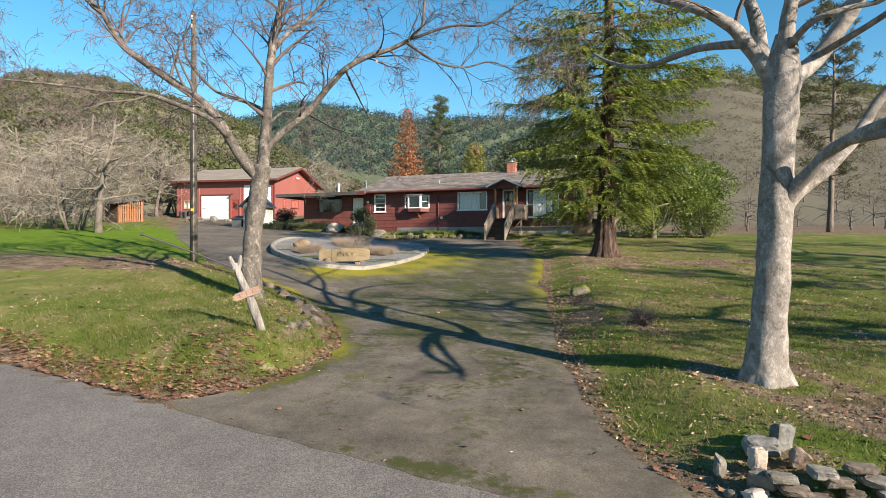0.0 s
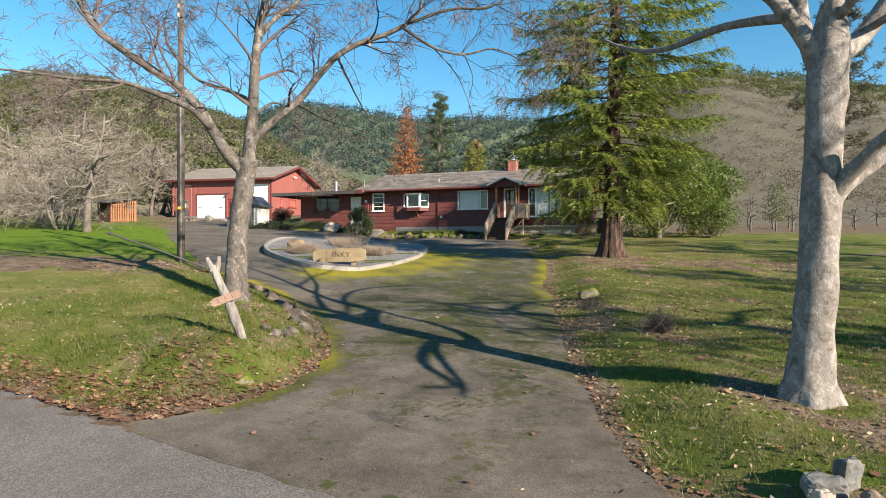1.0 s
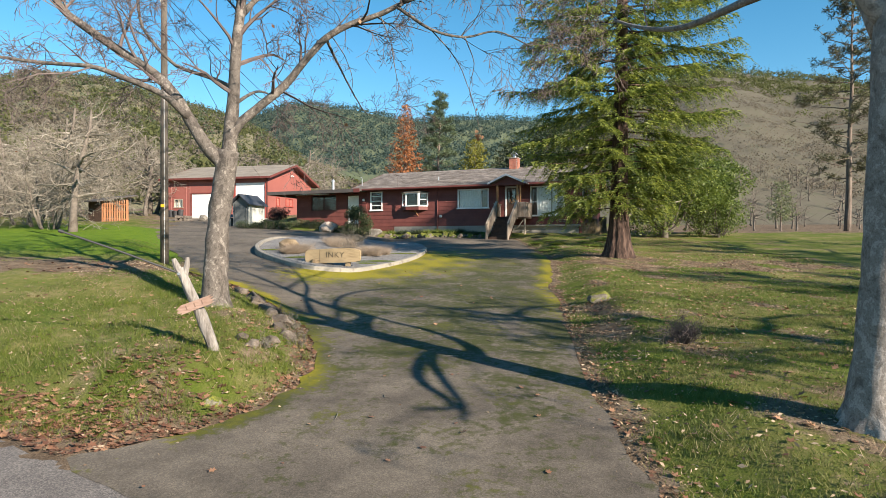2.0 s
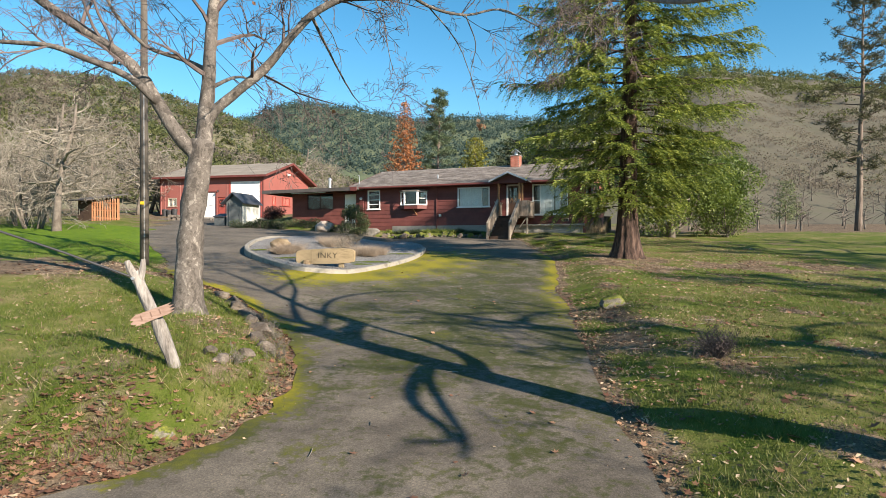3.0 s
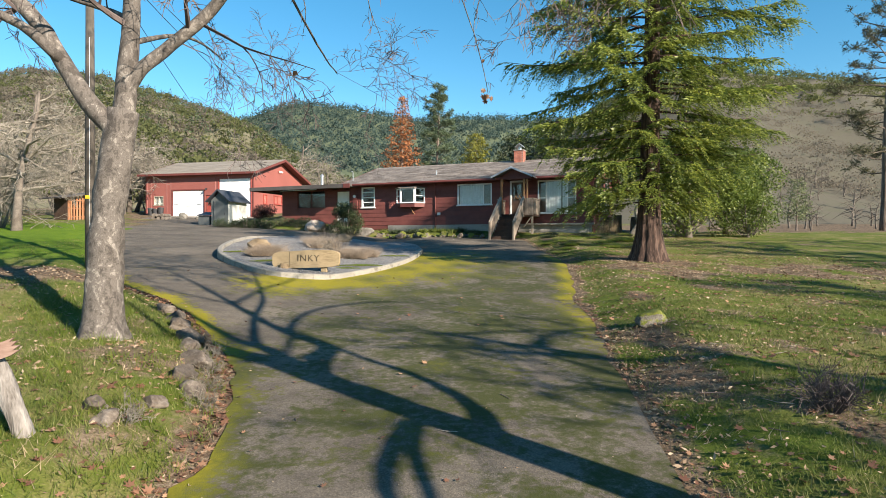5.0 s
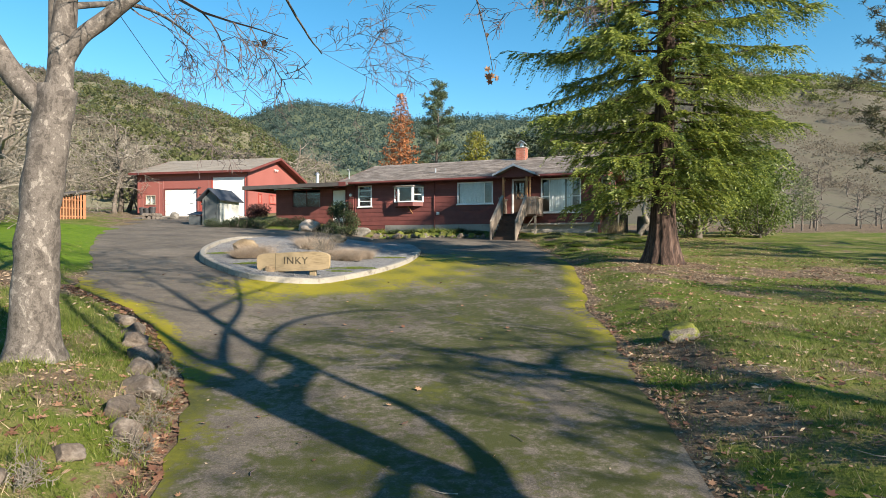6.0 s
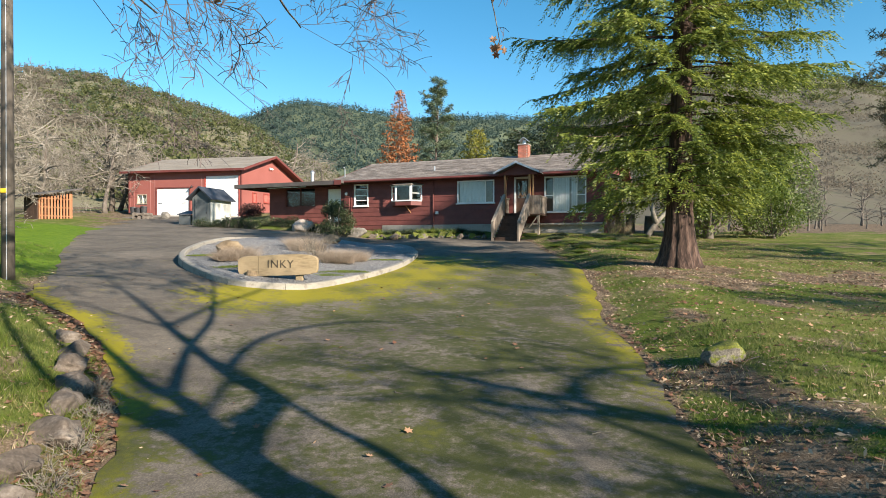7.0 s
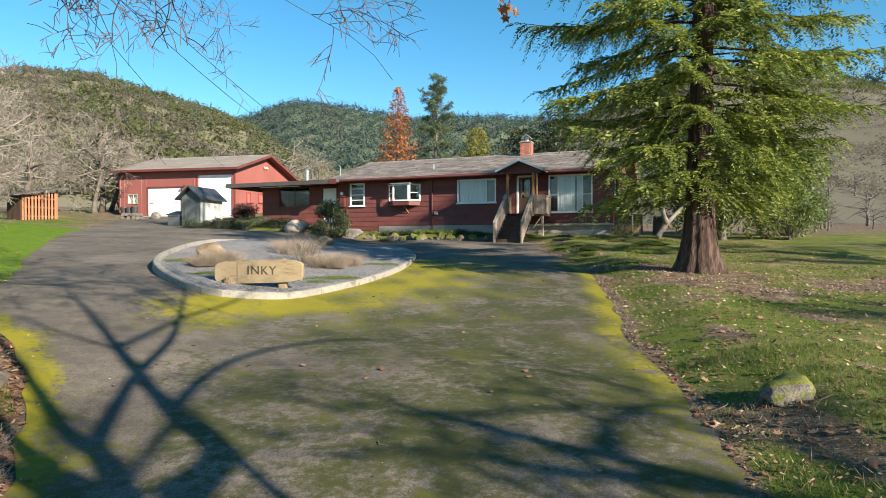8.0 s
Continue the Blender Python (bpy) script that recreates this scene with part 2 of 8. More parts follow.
def sheet(name, outline, z, material, step=0.35):
    """A flat outline cut into small squares and laid on the land."""
    bm = bmesh.new()
    f = bm.faces.new([bm.verts.new((x, y, 0)) for x, y in outline])
    bmesh.ops.triangulate(bm, faces=[f])
    xs, ys = [p[0] for p in outline], [p[1] for p in outline]
    for axis, lo, hi in ((0, min(xs), max(xs)), (1, min(ys), max(ys))):
        c = lo + step
        while c < hi:
            co, no = [0, 0, 0], [0, 0, 0]
            co[axis], no[axis] = c, 1
            bmesh.ops.bisect_plane(bm, geom=bm.verts[:] + bm.edges[:] + bm.faces[:], dist=1e-4, plane_co=co, plane_no=no)
            c += step
    co = np.array([v.co for v in bm.verts])
    for v, h in zip(bm.verts, z(co[:, 0], co[:, 1])):
        v.co.z = h
    bmesh.ops.recalc_face_normals(bm, faces=bm.faces[:])
    if sum(f.normal.z for f in bm.faces) < 0:
        bmesh.ops.reverse_faces(bm, faces=bm.faces[:])
    me = bpy.data.meshes.new(name)
    bm.to_mesh(me)
    bm.free()
    me.materials.append(material)
    me.polygons.foreach_set("use_smooth", [True] * len(me.polygons))
    return me


def paint(me, name, values):
    """A soil or moss map on a mesh's points."""
    a = me.attributes.new(name, "FLOAT", "POINT")
    a.data.foreach_set("value", np.asarray(values, np.float32))


def points_of(me):
    co = np.zeros(len(me.vertices) * 3, np.float32)
    me.vertices.foreach_get("co", co)
    return co.reshape(-1, 3)


def attr(nt, name):
    a = nt.nodes.new("ShaderNodeAttribute")
    a.attribute_name = name
    return a.outputs["Fac"]


def bare_soil(x, y):
    """How bare and littered the lawn is, 0 to 1: along the drive, under the trees, by the road and on the worn track."""
    d = paved_dist(x, y)
    s = sm(0.55, 0.05, d) * 0.8
    s = np.maximum(s, sm(1.5, 0.5, np.hypot(x - 4.5, (y - 7.6) * 0.53)) * 0.7)
    s = np.maximum(s, sm(1.3, 0.4, np.abs(y - 5.1 + 0.19 * (x - 4))) * sm(2.6, 3.2, x) * 0.75)
    s = np.maximum(s, sm(1.7, 0.3, np.hypot((x - 3.4) * 1.2, (y - 13.87) * 0.42)) * 0.62)
    s = np.maximum(s, sm(2.4, 0.8, np.hypot(x - 6.6, (y - 25.08) * 0.42)) * 0.8)
    s = np.maximum(s, sm(2.2, 0.4, np.hypot((x - 10.5) * 0.45, (y - 23.18) * 0.79)) * 0.75)
    s = np.maximum(s, sm(0.9, 0.2, road_side(x, y)) * sm(-2.4, -3.4, x))
    s = np.maximum(s, sm(1.4, 0.6, np.abs(y - (18.2 + 0.19 * (x + 10))) * 0.6) * sm(-6.6, -8.0, x) * 0.95)
    s = np.maximum(s, sm(1.4, 0.2, np.hypot(x + 4.4, (y - 13.7) * 0.53)) * 0.45)
    s = np.maximum(s, sm(0.9, 0.1, np.hypot((x + 3.0) * 0.9, (y - 13.11) * 0.32)) * 0.5)
    s = np.maximum(s, sm(1.1, 0.2, np.hypot((x + 3.7) * 0.7, (y - 9.31) * 0.53)) * 0.5)
    s = np.maximum(s, sm(1.8, 0.3, np.hypot(x + 3.2, (y - 11.4) * 0.42)) * 0.3)
    s = np.maximum(s, sm(41.8, 47.5, y) * sm(8, 12, x) * 0.85)
    s = np.maximum(s, sm(45.6, 57, y) * 0.6)
    return np.clip(s + (0.42 + 0.22 * sm(2, 4, x)) * wob(x, y * 0.53, 1.3, 0.4) * sm(0.0, 0.3, d) - 0.02, 0, 1)


# ---- ground, road and drive ----
def ground_material():
    m, nt, b = nodes_of("lawn_soil")
    v = coords(nt)
    big, mid, fine = noise_tex(nt, 0.55, 4, 0.6, v), noise_tex(nt, 3.0, 4, 0.65, v), noise_tex(nt, 45, 3, 0.7, v)
    f = arith(nt, "ADD", arith(nt, "MULTIPLY", big, 0.5), arith(nt, "ADD", arith(nt, "MULTIPLY", mid, 0.25), arith(nt, "MULTIPLY", fine, 0.25)))
    grass = ramp(nt, f, [(0.36, (0.042, 0.075, 0.008)), (0.44, (0.078, 0.11, 0.014)), (0.52, (0.115, 0.125, 0.03)), (0.62, (0.22, 0.18, 0.085))])
    soil = ramp(nt, arith(nt, "ADD", arith(nt, "MULTIPLY", mid, 0.5), arith(nt, "MULTIPLY", fine, 0.5)), [(0.35, (0.05, 0.034, 0.022)), (0.5, (0.13, 0.092, 0.06)), (0.66, (0.27, 0.205, 0.14))])
    k = arith(nt, "ADD", attr(nt, "soil"), arith(nt, "MULTIPLY", arith(nt, "SUBTRACT", mid, 0.5), 1.1))
    col = mix(nt, ramp(nt, k, [(0.34, (0, 0, 0)), (0.62, (1, 1, 1))]), grass, soil)
    fresh = ramp(nt, arith(nt, "ADD", arith(nt, "MULTIPLY", mid, 0.5), arith(nt, "MULTIPLY", fine, 0.5)), [(0.35, (0.05, 0.115, 0.006)), (0.65, (0.13, 0.20, 0.012))])
    col = mix(nt, attr(nt, "lush"), col, fresh)
    nt.links.new(col, b.inputs["Base Color"])
    b.inputs["Roughness"].default_value = 0.95
    b.inputs["Specular IOR Level"].default_value = 0.15
    bump(nt, b, arith(nt, "ADD", fine, arith(nt, "MULTIPLY", mid, 1.5)), 0.7, 0.03)
    return m


def asphalt_material(name, dark, light, chips, moss=False):
    m, nt, b = nodes_of(name)
    v = coords(nt)
    big, mid, fine = noise_tex(nt, 0.45, 4, 0.6, v), noise_tex(nt, 2.6, 5, 0.7, v), noise_tex(nt, 130, 2, 0.6, v)
    col = ramp(nt, arith(nt, "ADD", arith(nt, "MULTIPLY", big, 0.55), arith(nt, "MULTIPLY", mid, 0.45)), [(0.36, dark), (0.64, light)])
    vor = nt.nodes.new("ShaderNodeTexVoronoi")
    vor.inputs["Scale"].default_value = chips
    nt.links.new(v, vor.inputs["Vector"])
    grain = ramp(nt, vor.outputs["Color"], [(0.15, (0.45, 0.45, 0.46)), (0.55, (1.0, 1.0, 1.0)), (0.9, (1.75, 1.7, 1.62))])
    col = mix(nt, 0.45 if moss else 0.7, col, grain, "MULTIPLY")
    h = arith(nt, "ADD", arith(nt, "MULTIPLY", vor.outputs["Distance"], 0.7), fine)
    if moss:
        # a few hair cracks and thin moss where the moss map lays it
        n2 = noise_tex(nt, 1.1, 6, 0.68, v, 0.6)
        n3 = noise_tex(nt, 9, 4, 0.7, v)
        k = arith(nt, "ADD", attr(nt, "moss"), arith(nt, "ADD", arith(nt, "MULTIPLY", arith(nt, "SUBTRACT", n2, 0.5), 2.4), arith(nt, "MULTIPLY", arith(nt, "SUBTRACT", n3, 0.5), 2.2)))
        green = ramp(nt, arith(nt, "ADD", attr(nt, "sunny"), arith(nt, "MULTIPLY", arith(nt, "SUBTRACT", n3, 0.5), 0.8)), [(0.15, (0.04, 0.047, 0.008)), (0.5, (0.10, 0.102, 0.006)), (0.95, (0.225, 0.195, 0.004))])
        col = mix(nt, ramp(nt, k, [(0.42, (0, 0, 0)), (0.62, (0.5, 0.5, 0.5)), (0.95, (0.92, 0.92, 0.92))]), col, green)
    nt.links.new(col, b.inputs["Base Color"])
    b.inputs["Roughness"].default_value = 0.9
    b.inputs["Specular IOR Level"].default_value = 0.25
    bump(nt, b, h, 0.5, 0.006)
    return m


MAT_GROUND = ground_material()
MAT_ROAD = asphalt_material("road_asphalt", (0.115, 0.103, 0.094), (0.165, 0.15, 0.137), 85)
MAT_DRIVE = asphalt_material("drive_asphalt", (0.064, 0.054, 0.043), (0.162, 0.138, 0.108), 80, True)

near_x = np.arange(-13, 15.01, 0.2)
near_y = np.arange(2.4, 43.6, 0.3)
out_x = np.array([15.6, 16.5, 18, 20, 22.5, 25, 28, 32, 37, 43, 52, 65, 90, 140, 250, 500, 1000, 2400])
xs = np.concatenate([-out_x[::-1] + 1.5, near_x, out_x])
ys = np.concatenate([[-2400, -800, -250, -80, -40, -25, -15, -10, -7, -5, -4, -3, -2, -1, 0, 0.7, 1.3, 1.9], near_y, [44, 45.5, 47.5, 49.5, 51.5, 53, 55, 57, 59, 61, 63, 66, 72, 80, 91, 106, 125, 152, 209, 304, 494, 950, 1700, 2800]])
me = grid_mesh("ground", xs, ys, lay, MAT_GROUND)
co = points_of(me)
paint(me, "soil", bare_soil(co[:, 0], co[:, 1]))
paint(me, "lush", sm(-8.0, -9.5, co[:, 0]) * sm(19.4, 22.4, co[:, 1]) * sm(43.7, 38, co[:, 1]) * sm(-27, -22, co[:, 0]) * 0.95)
tagged(new("ground", me), "sloping winter lawn with bare soil patches", "ground", "", "structure")

road_outline = [(x, 5.985 - 0.551 * x + 0.06 * math.sin(1.9 * x) + 0.03 * math.sin(5.3 * x)) for x in np.arange(-40, 40.1, 0.5)]
road_outline += [(40, -24.6), (-40, 19.5)]
me = sheet("road", road_outline, lambda x, y: slope(x, y) - 0.012, MAT_ROAD, 1.0)
tagged(new("road", me), "grey chip-sealed country road with ragged edge", "road", "", "structure")

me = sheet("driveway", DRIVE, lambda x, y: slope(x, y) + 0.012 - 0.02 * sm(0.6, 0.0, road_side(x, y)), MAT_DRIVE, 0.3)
co = points_of(me)
px_, py_ = co[:, 0], co[:, 1]
d_isl, d_edge = poly_dist(px_, py_, ISLAND), -poly_dist(px_, py_, DRIVE)
v_ = py_ / 1.9   # patches stretched 1.9 times in depth to keep their look from the camera
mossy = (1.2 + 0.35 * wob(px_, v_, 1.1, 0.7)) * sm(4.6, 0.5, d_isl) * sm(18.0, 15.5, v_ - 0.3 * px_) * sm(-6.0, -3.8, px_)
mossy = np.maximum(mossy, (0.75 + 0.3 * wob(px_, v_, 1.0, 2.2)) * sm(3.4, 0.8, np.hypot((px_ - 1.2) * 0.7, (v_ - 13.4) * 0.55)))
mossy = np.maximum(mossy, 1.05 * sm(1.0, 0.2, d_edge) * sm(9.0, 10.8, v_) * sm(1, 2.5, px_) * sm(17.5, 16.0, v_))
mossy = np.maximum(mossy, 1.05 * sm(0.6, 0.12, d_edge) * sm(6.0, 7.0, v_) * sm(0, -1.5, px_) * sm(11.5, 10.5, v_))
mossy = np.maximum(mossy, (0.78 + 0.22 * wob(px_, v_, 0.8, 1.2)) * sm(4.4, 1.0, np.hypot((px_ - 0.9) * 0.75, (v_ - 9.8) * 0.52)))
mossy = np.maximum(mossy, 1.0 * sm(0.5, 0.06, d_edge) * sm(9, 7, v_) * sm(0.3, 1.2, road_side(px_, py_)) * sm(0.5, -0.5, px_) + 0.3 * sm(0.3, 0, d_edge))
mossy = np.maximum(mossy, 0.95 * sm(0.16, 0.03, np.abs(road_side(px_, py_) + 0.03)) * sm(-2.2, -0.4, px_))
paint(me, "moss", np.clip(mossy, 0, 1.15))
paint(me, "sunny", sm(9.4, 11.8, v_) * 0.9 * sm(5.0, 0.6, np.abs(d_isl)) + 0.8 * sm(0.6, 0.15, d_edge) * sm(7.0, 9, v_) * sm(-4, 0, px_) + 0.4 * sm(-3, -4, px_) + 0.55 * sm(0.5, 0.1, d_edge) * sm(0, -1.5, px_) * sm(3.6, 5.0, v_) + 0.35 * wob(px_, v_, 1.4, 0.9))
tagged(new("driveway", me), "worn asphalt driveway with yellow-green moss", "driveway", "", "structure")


# ---- hills and their woods ----
def along(a, pts):
    return np.interp(a, [p[0] for p in pts], [p[1] for p in pts])


RIDGE_A = [(-2.105, 0.2105), (-0.842, 0.2474), (-0.726, 0.2632), (-0.668, 0.2789), (-0.542, 0.2658), (-0.484, 0.2474), (-0.421, 0.2263), (-0.355, 0.2053), (-0.309, 0.1842), (-0.263, 0.1553), (-0.207, 0.1105), (-0.168, 0.0842), (-0.095, 0.0526), (0.105, 0.0316)]
RIDGE_B = [(-0.500, 0.1579), (-0.368, 0.1895), (-0.309, 0.2095), (-0.244, 0.2300), (-0.207, 0.2263), (-0.152, 0.2211), (-0.096, 0.2095), (-0.041, 0.2000), (0.015, 0.2042), (0.079, 0.2042), (0.181, 0.2000), (0.289, 0.2053), (0.474, 0.1895)]
RIDGE_C = [(0.026, 0.0632), (0.132, 0.1368), (0.211, 0.1947), (0.263, 0.2263), (0.368, 0.2711), (0.421, 0.2816), (0.505, 0.2763), (0.605, 0.2684), (0.726, 0.2526), (0.842, 0.2316), (2.105, 0.1842)]


def hill_z(a, y, ridge, y0, y1, rough):
    base = slope(a * y, y)
    top = 1.8 + along(a, ridge) * y1
    t = np.clip((y - y0) / (y1 - y0), 0, 1.25)
    up = np.where(t <= 1, t ** 1.15, 1 - (t - 1) * 0.8)
    return base - 1.5 + (top - base + 1.5) * up + rough * wob(a * y, y, 0.03) * np.clip(t * (1.02 - t) * 4, 0, 1)


def hill(name, label, ridge, a0, a1, y0, y1, rough, material, na=90, ny=26):
    a, y = np.meshgrid(np.linspace(a0, a1, na), np.linspace(y0, y0 + (y1 - y0) * 1.2, ny))
    z = hill_z(a, y, ridge, y0, y1, rough)
    s = Shape()
    s.v = [tuple(p) for p in np.stack([a * y, y, z], -1).reshape(-1, 3).tolist()]
    s.f = [(j * na + i, j * na + i + 1, j * na + na + i + 1, j * na + na + i) for j in range(ny - 1) for i in range(na - 1)]
    return structure(name, s, material, label, "hill", True)


rng = np.random.default_rng(4)


def unit(n):
    v = rng.normal(size=(n, 3))
    return v / np.linalg.norm(v, axis=1, keepdims=True)


def cards(centres, size, aspect=1.0, flat=0.0, droop=None):
    """Loose leaf-like quads at centres; size: one value or one each."""
    n = len(centres)
    u = unit(n)
    u[:, 2] *= 1 - flat
    if droop is not None:
        u = u * 0.55 + droop
    u /= np.linalg.norm(u, axis=1, keepdims=True) + 1e-9
    w = np.cross(u, unit(n))
    w /= np.linalg.norm(w, axis=1, keepdims=True) + 1e-9
    s = np.broadcast_to(np.asarray(size, float), (n,))[:, None] * rng.uniform(0.6, 1.35, (n, 1))
    u, w = u * s * 0.5, w * s * 0.5 * aspect
    c = np.asarray(centres)
    return np.stack([c - u, c - w * 0.8 + u * 0.1, c + u, c + w + u * 0.05], 1)


def round_crowns(base, height, width, k, size):
    """Points of k leaves in each of many domed crowns."""
    n = len(base)
    d = unit(n * k)
    d[:, 2] = np.abs(d[:, 2]) * 1.15 - 0.25
    r = rng.uniform(0.55, 1.0, (n * k, 1)) ** 0.6
    h, w = np.repeat(height, k), np.repeat(width, k)
    p = np.repeat(base, k, 0) + d * r * np.stack([w / 2, w / 2, h * 0.5], 1)
    p[:, 2] += h * 0.5
    return cards(p, np.repeat(width, k) * size)


def cone_crowns(base, height, width, k, size):
    n = len(base)
    t = 1 - np.sqrt(rng.uniform(0.0, 1, n * k))
    a = rng.uniform(0, 2 * math.pi, n * k)
    h, w = np.repeat(height, k), np.repeat(width, k)
    r = (1 - t) * w / 2 * rng.uniform(0.55, 1.1, n * k)
    p = np.repeat(base, k, 0) + np.stack([np.cos(a) * r, np.sin(a) * r, h * (0.08 + 0.92 * t)], 1)
    droop = np.stack([np.cos(a), np.sin(a), -0.5 + 0 * a], 1)
    return cards(p, w * size * (1.1 - 0.75 * t), 0.7, 0, droop)


def on_hill(n, ridge, a0, a1, y0, y1, rough, lo=0.0, hi=1.0):
    a = rng.uniform(a0, a1, n)
    y = y0 + (y1 - y0) * rng.uniform(lo, hi, n)
    return np.stack([a * y, y, hill_z(a, y, ridge, y0, y1, rough) - 0.3], 1)


MAT_HILL_A = surface("hill_brush", (0.10, 0.098, 0.05), (0.15, 0.136, 0.085), (0.12, 0.125, 0.06), 0.03, 0.35, 1.0, 0)
MAT_HILL_C = surface("winter_meadow", (0.057, 0.050, 0.034), (0.088, 0.078, 0.054), (0.07, 0.072, 0.04), 0.12, 1.6, 1.0, 0)
MAT_HILL_B = surface("hill_forest_floor", (0.05, 0.07, 0.04), (0.09, 0.11, 0.06), None, 0.03, 0.4, 1.0, 0)
# far conifers tinted blue-green: the haze of distance is put into their colour
MAT_HAZY_CONIFER = leafy("hazy_far_conifer", (0.036, 0.07, 0.064), (0.06, 0.10, 0.085), (0.09, 0.135, 0.105), 0.9, 0.5)
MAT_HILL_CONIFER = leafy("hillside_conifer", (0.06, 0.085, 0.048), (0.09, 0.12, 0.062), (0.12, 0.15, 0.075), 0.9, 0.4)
MAT_FAR_OLIVE = leafy("far_olive_scrub", (0.075, 0.092, 0.034), (0.115, 0.128, 0.046), (0.16, 0.165, 0.066), 0.9, 0.55)
MAT_FAR_BARE = leafy("far_bare_oaks", (0.12, 0.10, 0.072), (0.165, 0.14, 0.105), (0.225, 0.195, 0.15), 0.9, 0.55)
A = (RIDGE_A, -1.7, 0.08, 110, 437, 5)
B = (RIDGE_B, -0.5, 0.474, 570, 1444, 16)
C = (RIDGE_C, 0.053, 1.7, 118, 513, 6)
hill("hill_west", "brushy hillside of oaks and olive scrub", *A, MAT_HILL_A)
hill("hill_north", "far hill covered with dense conifers", *B, MAT_HILL_B)
hill("hill_east", "grey-brown winter hillside above a meadow", *C, MAT_HILL_C)

b = on_hill(13500, RIDGE_B, -0.379, 0.474, 570, 1444, 16, 0.3, 1.02)
stuff("far_forest", point_mesh("far_forest", cone_crowns(b, rng.uniform(11, 24, len(b)), rng.uniform(5, 8.5, len(b)), 8, 0.62), MAT_HAZY_CONIFER), None, "dense conifer forest on a far hill", "forest")
b = on_hill(8200, RIDGE_A, -0.8, -0.02, 110, 437, 5, 0.05, 1.0)
k = wob(b[:, 0], b[:, 1], 0.03, 2.0) + 0.7 * wob(b[:, 0], b[:, 1], 0.13) + rng.normal(0, 0.25, len(b)) - 0.55 * sm(-0.45, -0.75, b[:, 0] / b[:, 1])
g = b[k > -0.1]
stuff("scrub_wood", point_mesh("scrub_wood", round_crowns(g, rng.uniform(2.2, 5.5, len(g)), rng.uniform(2.4, 5.5, len(g)), 19, 0.22), MAT_FAR_OLIVE), None, "olive-green scrub on the hillside", "woods")
g = b[k <= -0.1]
stuff("bare_oak_wood", point_mesh("bare_oak_wood", round_crowns(g, rng.uniform(2.5, 5.5, len(g)), rng.uniform(2.6, 6, len(g)), 17, 0.165), MAT_FAR_BARE), None, "leafless grey oaks on the hillside", "woods")
b = np.concatenate([on_hill(420, RIDGE_A, -0.895, -0.132, 110, 437, 5, 0.86, 1.02), on_hill(420, RIDGE_A, -0.6, -0.105, 110, 437, 5, 0.3, 0.9)])
stuff("hillside_conifers", point_mesh("hillside_conifers", cone_crowns(b, rng.uniform(4, 10, len(b)), rng.uniform(2.2, 3.8, len(b)), 26, 0.42), MAT_HILL_CONIFER), None, "young conifers scattered along the hillside", "woods")
b = on_hill(6800, RIDGE_C, 0.158, 0.921, 118, 513, 6, 0.09, 1.0)
k = wob(b[:, 0], b[:, 1], 0.03, 1.0) + 0.5 * wob(b[:, 0], b[:, 1], 0.13) + 1.7 * sm(247, 456, b[:, 1]) - 1.25
g = b[k > 0.0]
stuff("scrub_wood_east", point_mesh("scrub_wood_east", round_crowns(g, rng.uniform(2.5, 5.5, len(g)), rng.uniform(3, 6, len(g)), 22, 0.2), MAT_FAR_OLIVE), None, "olive-green scrub high on the hillside", "woods")
g = b[k <= 0.0]
stuff("bare_brush_east", point_mesh("bare_brush_east", round_crowns(g, rng.uniform(2, 4.2, len(g)), rng.uniform(2.6, 5.5, len(g)), 19, 0.095), MAT_FAR_BARE), None, "grey leafless brush on the lower hillside", "woods")
b = on_hill(200, RIDGE_C, 0.211, 0.895, 118, 513, 6, 0.85, 1.02)
stuff("ridge_conifers", point_mesh("ridge_conifers", cone_crowns(b, rng.uniform(7, 14, len(b)), rng.uniform(3, 5, len(b)), 26, 0.42), MAT_HILL_CONIFER), None, "conifers along the ridge of the hill", "woods")


# ---- building materials ----
MAT_RED = surface("red_brown_paint", (0.115, 0.034, 0.030), (0.165, 0.050, 0.042), None, 1.8, 34, 0.72, 0.25, 0.004, objrand=0.12)
MAT_BARN = surface("barn_red_metal", (0.225, 0.075, 0.062), (0.265, 0.09, 0.075), None, 0.6, 12, 0.55, 0.1, 0.003)
MAT_DARK_RED = surface("dark_red_trim", (0.10, 0.028, 0.025), (0.15, 0.042, 0.035), None, 2, 30, 0.6, 0.2, 0.003)
MAT_FASCIA = surface("barn_red_trim", (0.26, 0.05, 0.038), (0.32, 0.065, 0.05), None, 2, 30, 0.55, 0.2, 0.003)
MAT_WHITE = surface("white_paint", (0.72, 0.71, 0.68), (0.82, 0.81, 0.79), None, 2, 30, 0.5, 0.15, 0.003)
MAT_SHINGLE = surface("weathered_shingles", (0.085, 0.072, 0.063), (0.185, 0.158, 0.138), (0.30, 0.265, 0.235), 1.6, 9, 0.95, 0.6, 0.012, island=0.18)
MAT_BARN_ROOF = surface("barn_roof_shingles", (0.19, 0.165, 0.135), (0.26, 0.23, 0.19), None, 0.8, 14, 0.95, 0.5, 0.01, island=0.06)
MAT_CONCRETE = surface("concrete", (0.16, 0.145, 0.125), (0.31, 0.285, 0.25), (0.24, 0.22, 0.19), 1.6, 28, 0.92, 0.5, 0.006)
MAT_WOOD = surface("weathered_wood", (0.20, 0.165, 0.125), (0.40, 0.34, 0.27), None, 5, 40, 0.85, 0.5, 0.006, (1, 1, 0.15), objrand=0.12)
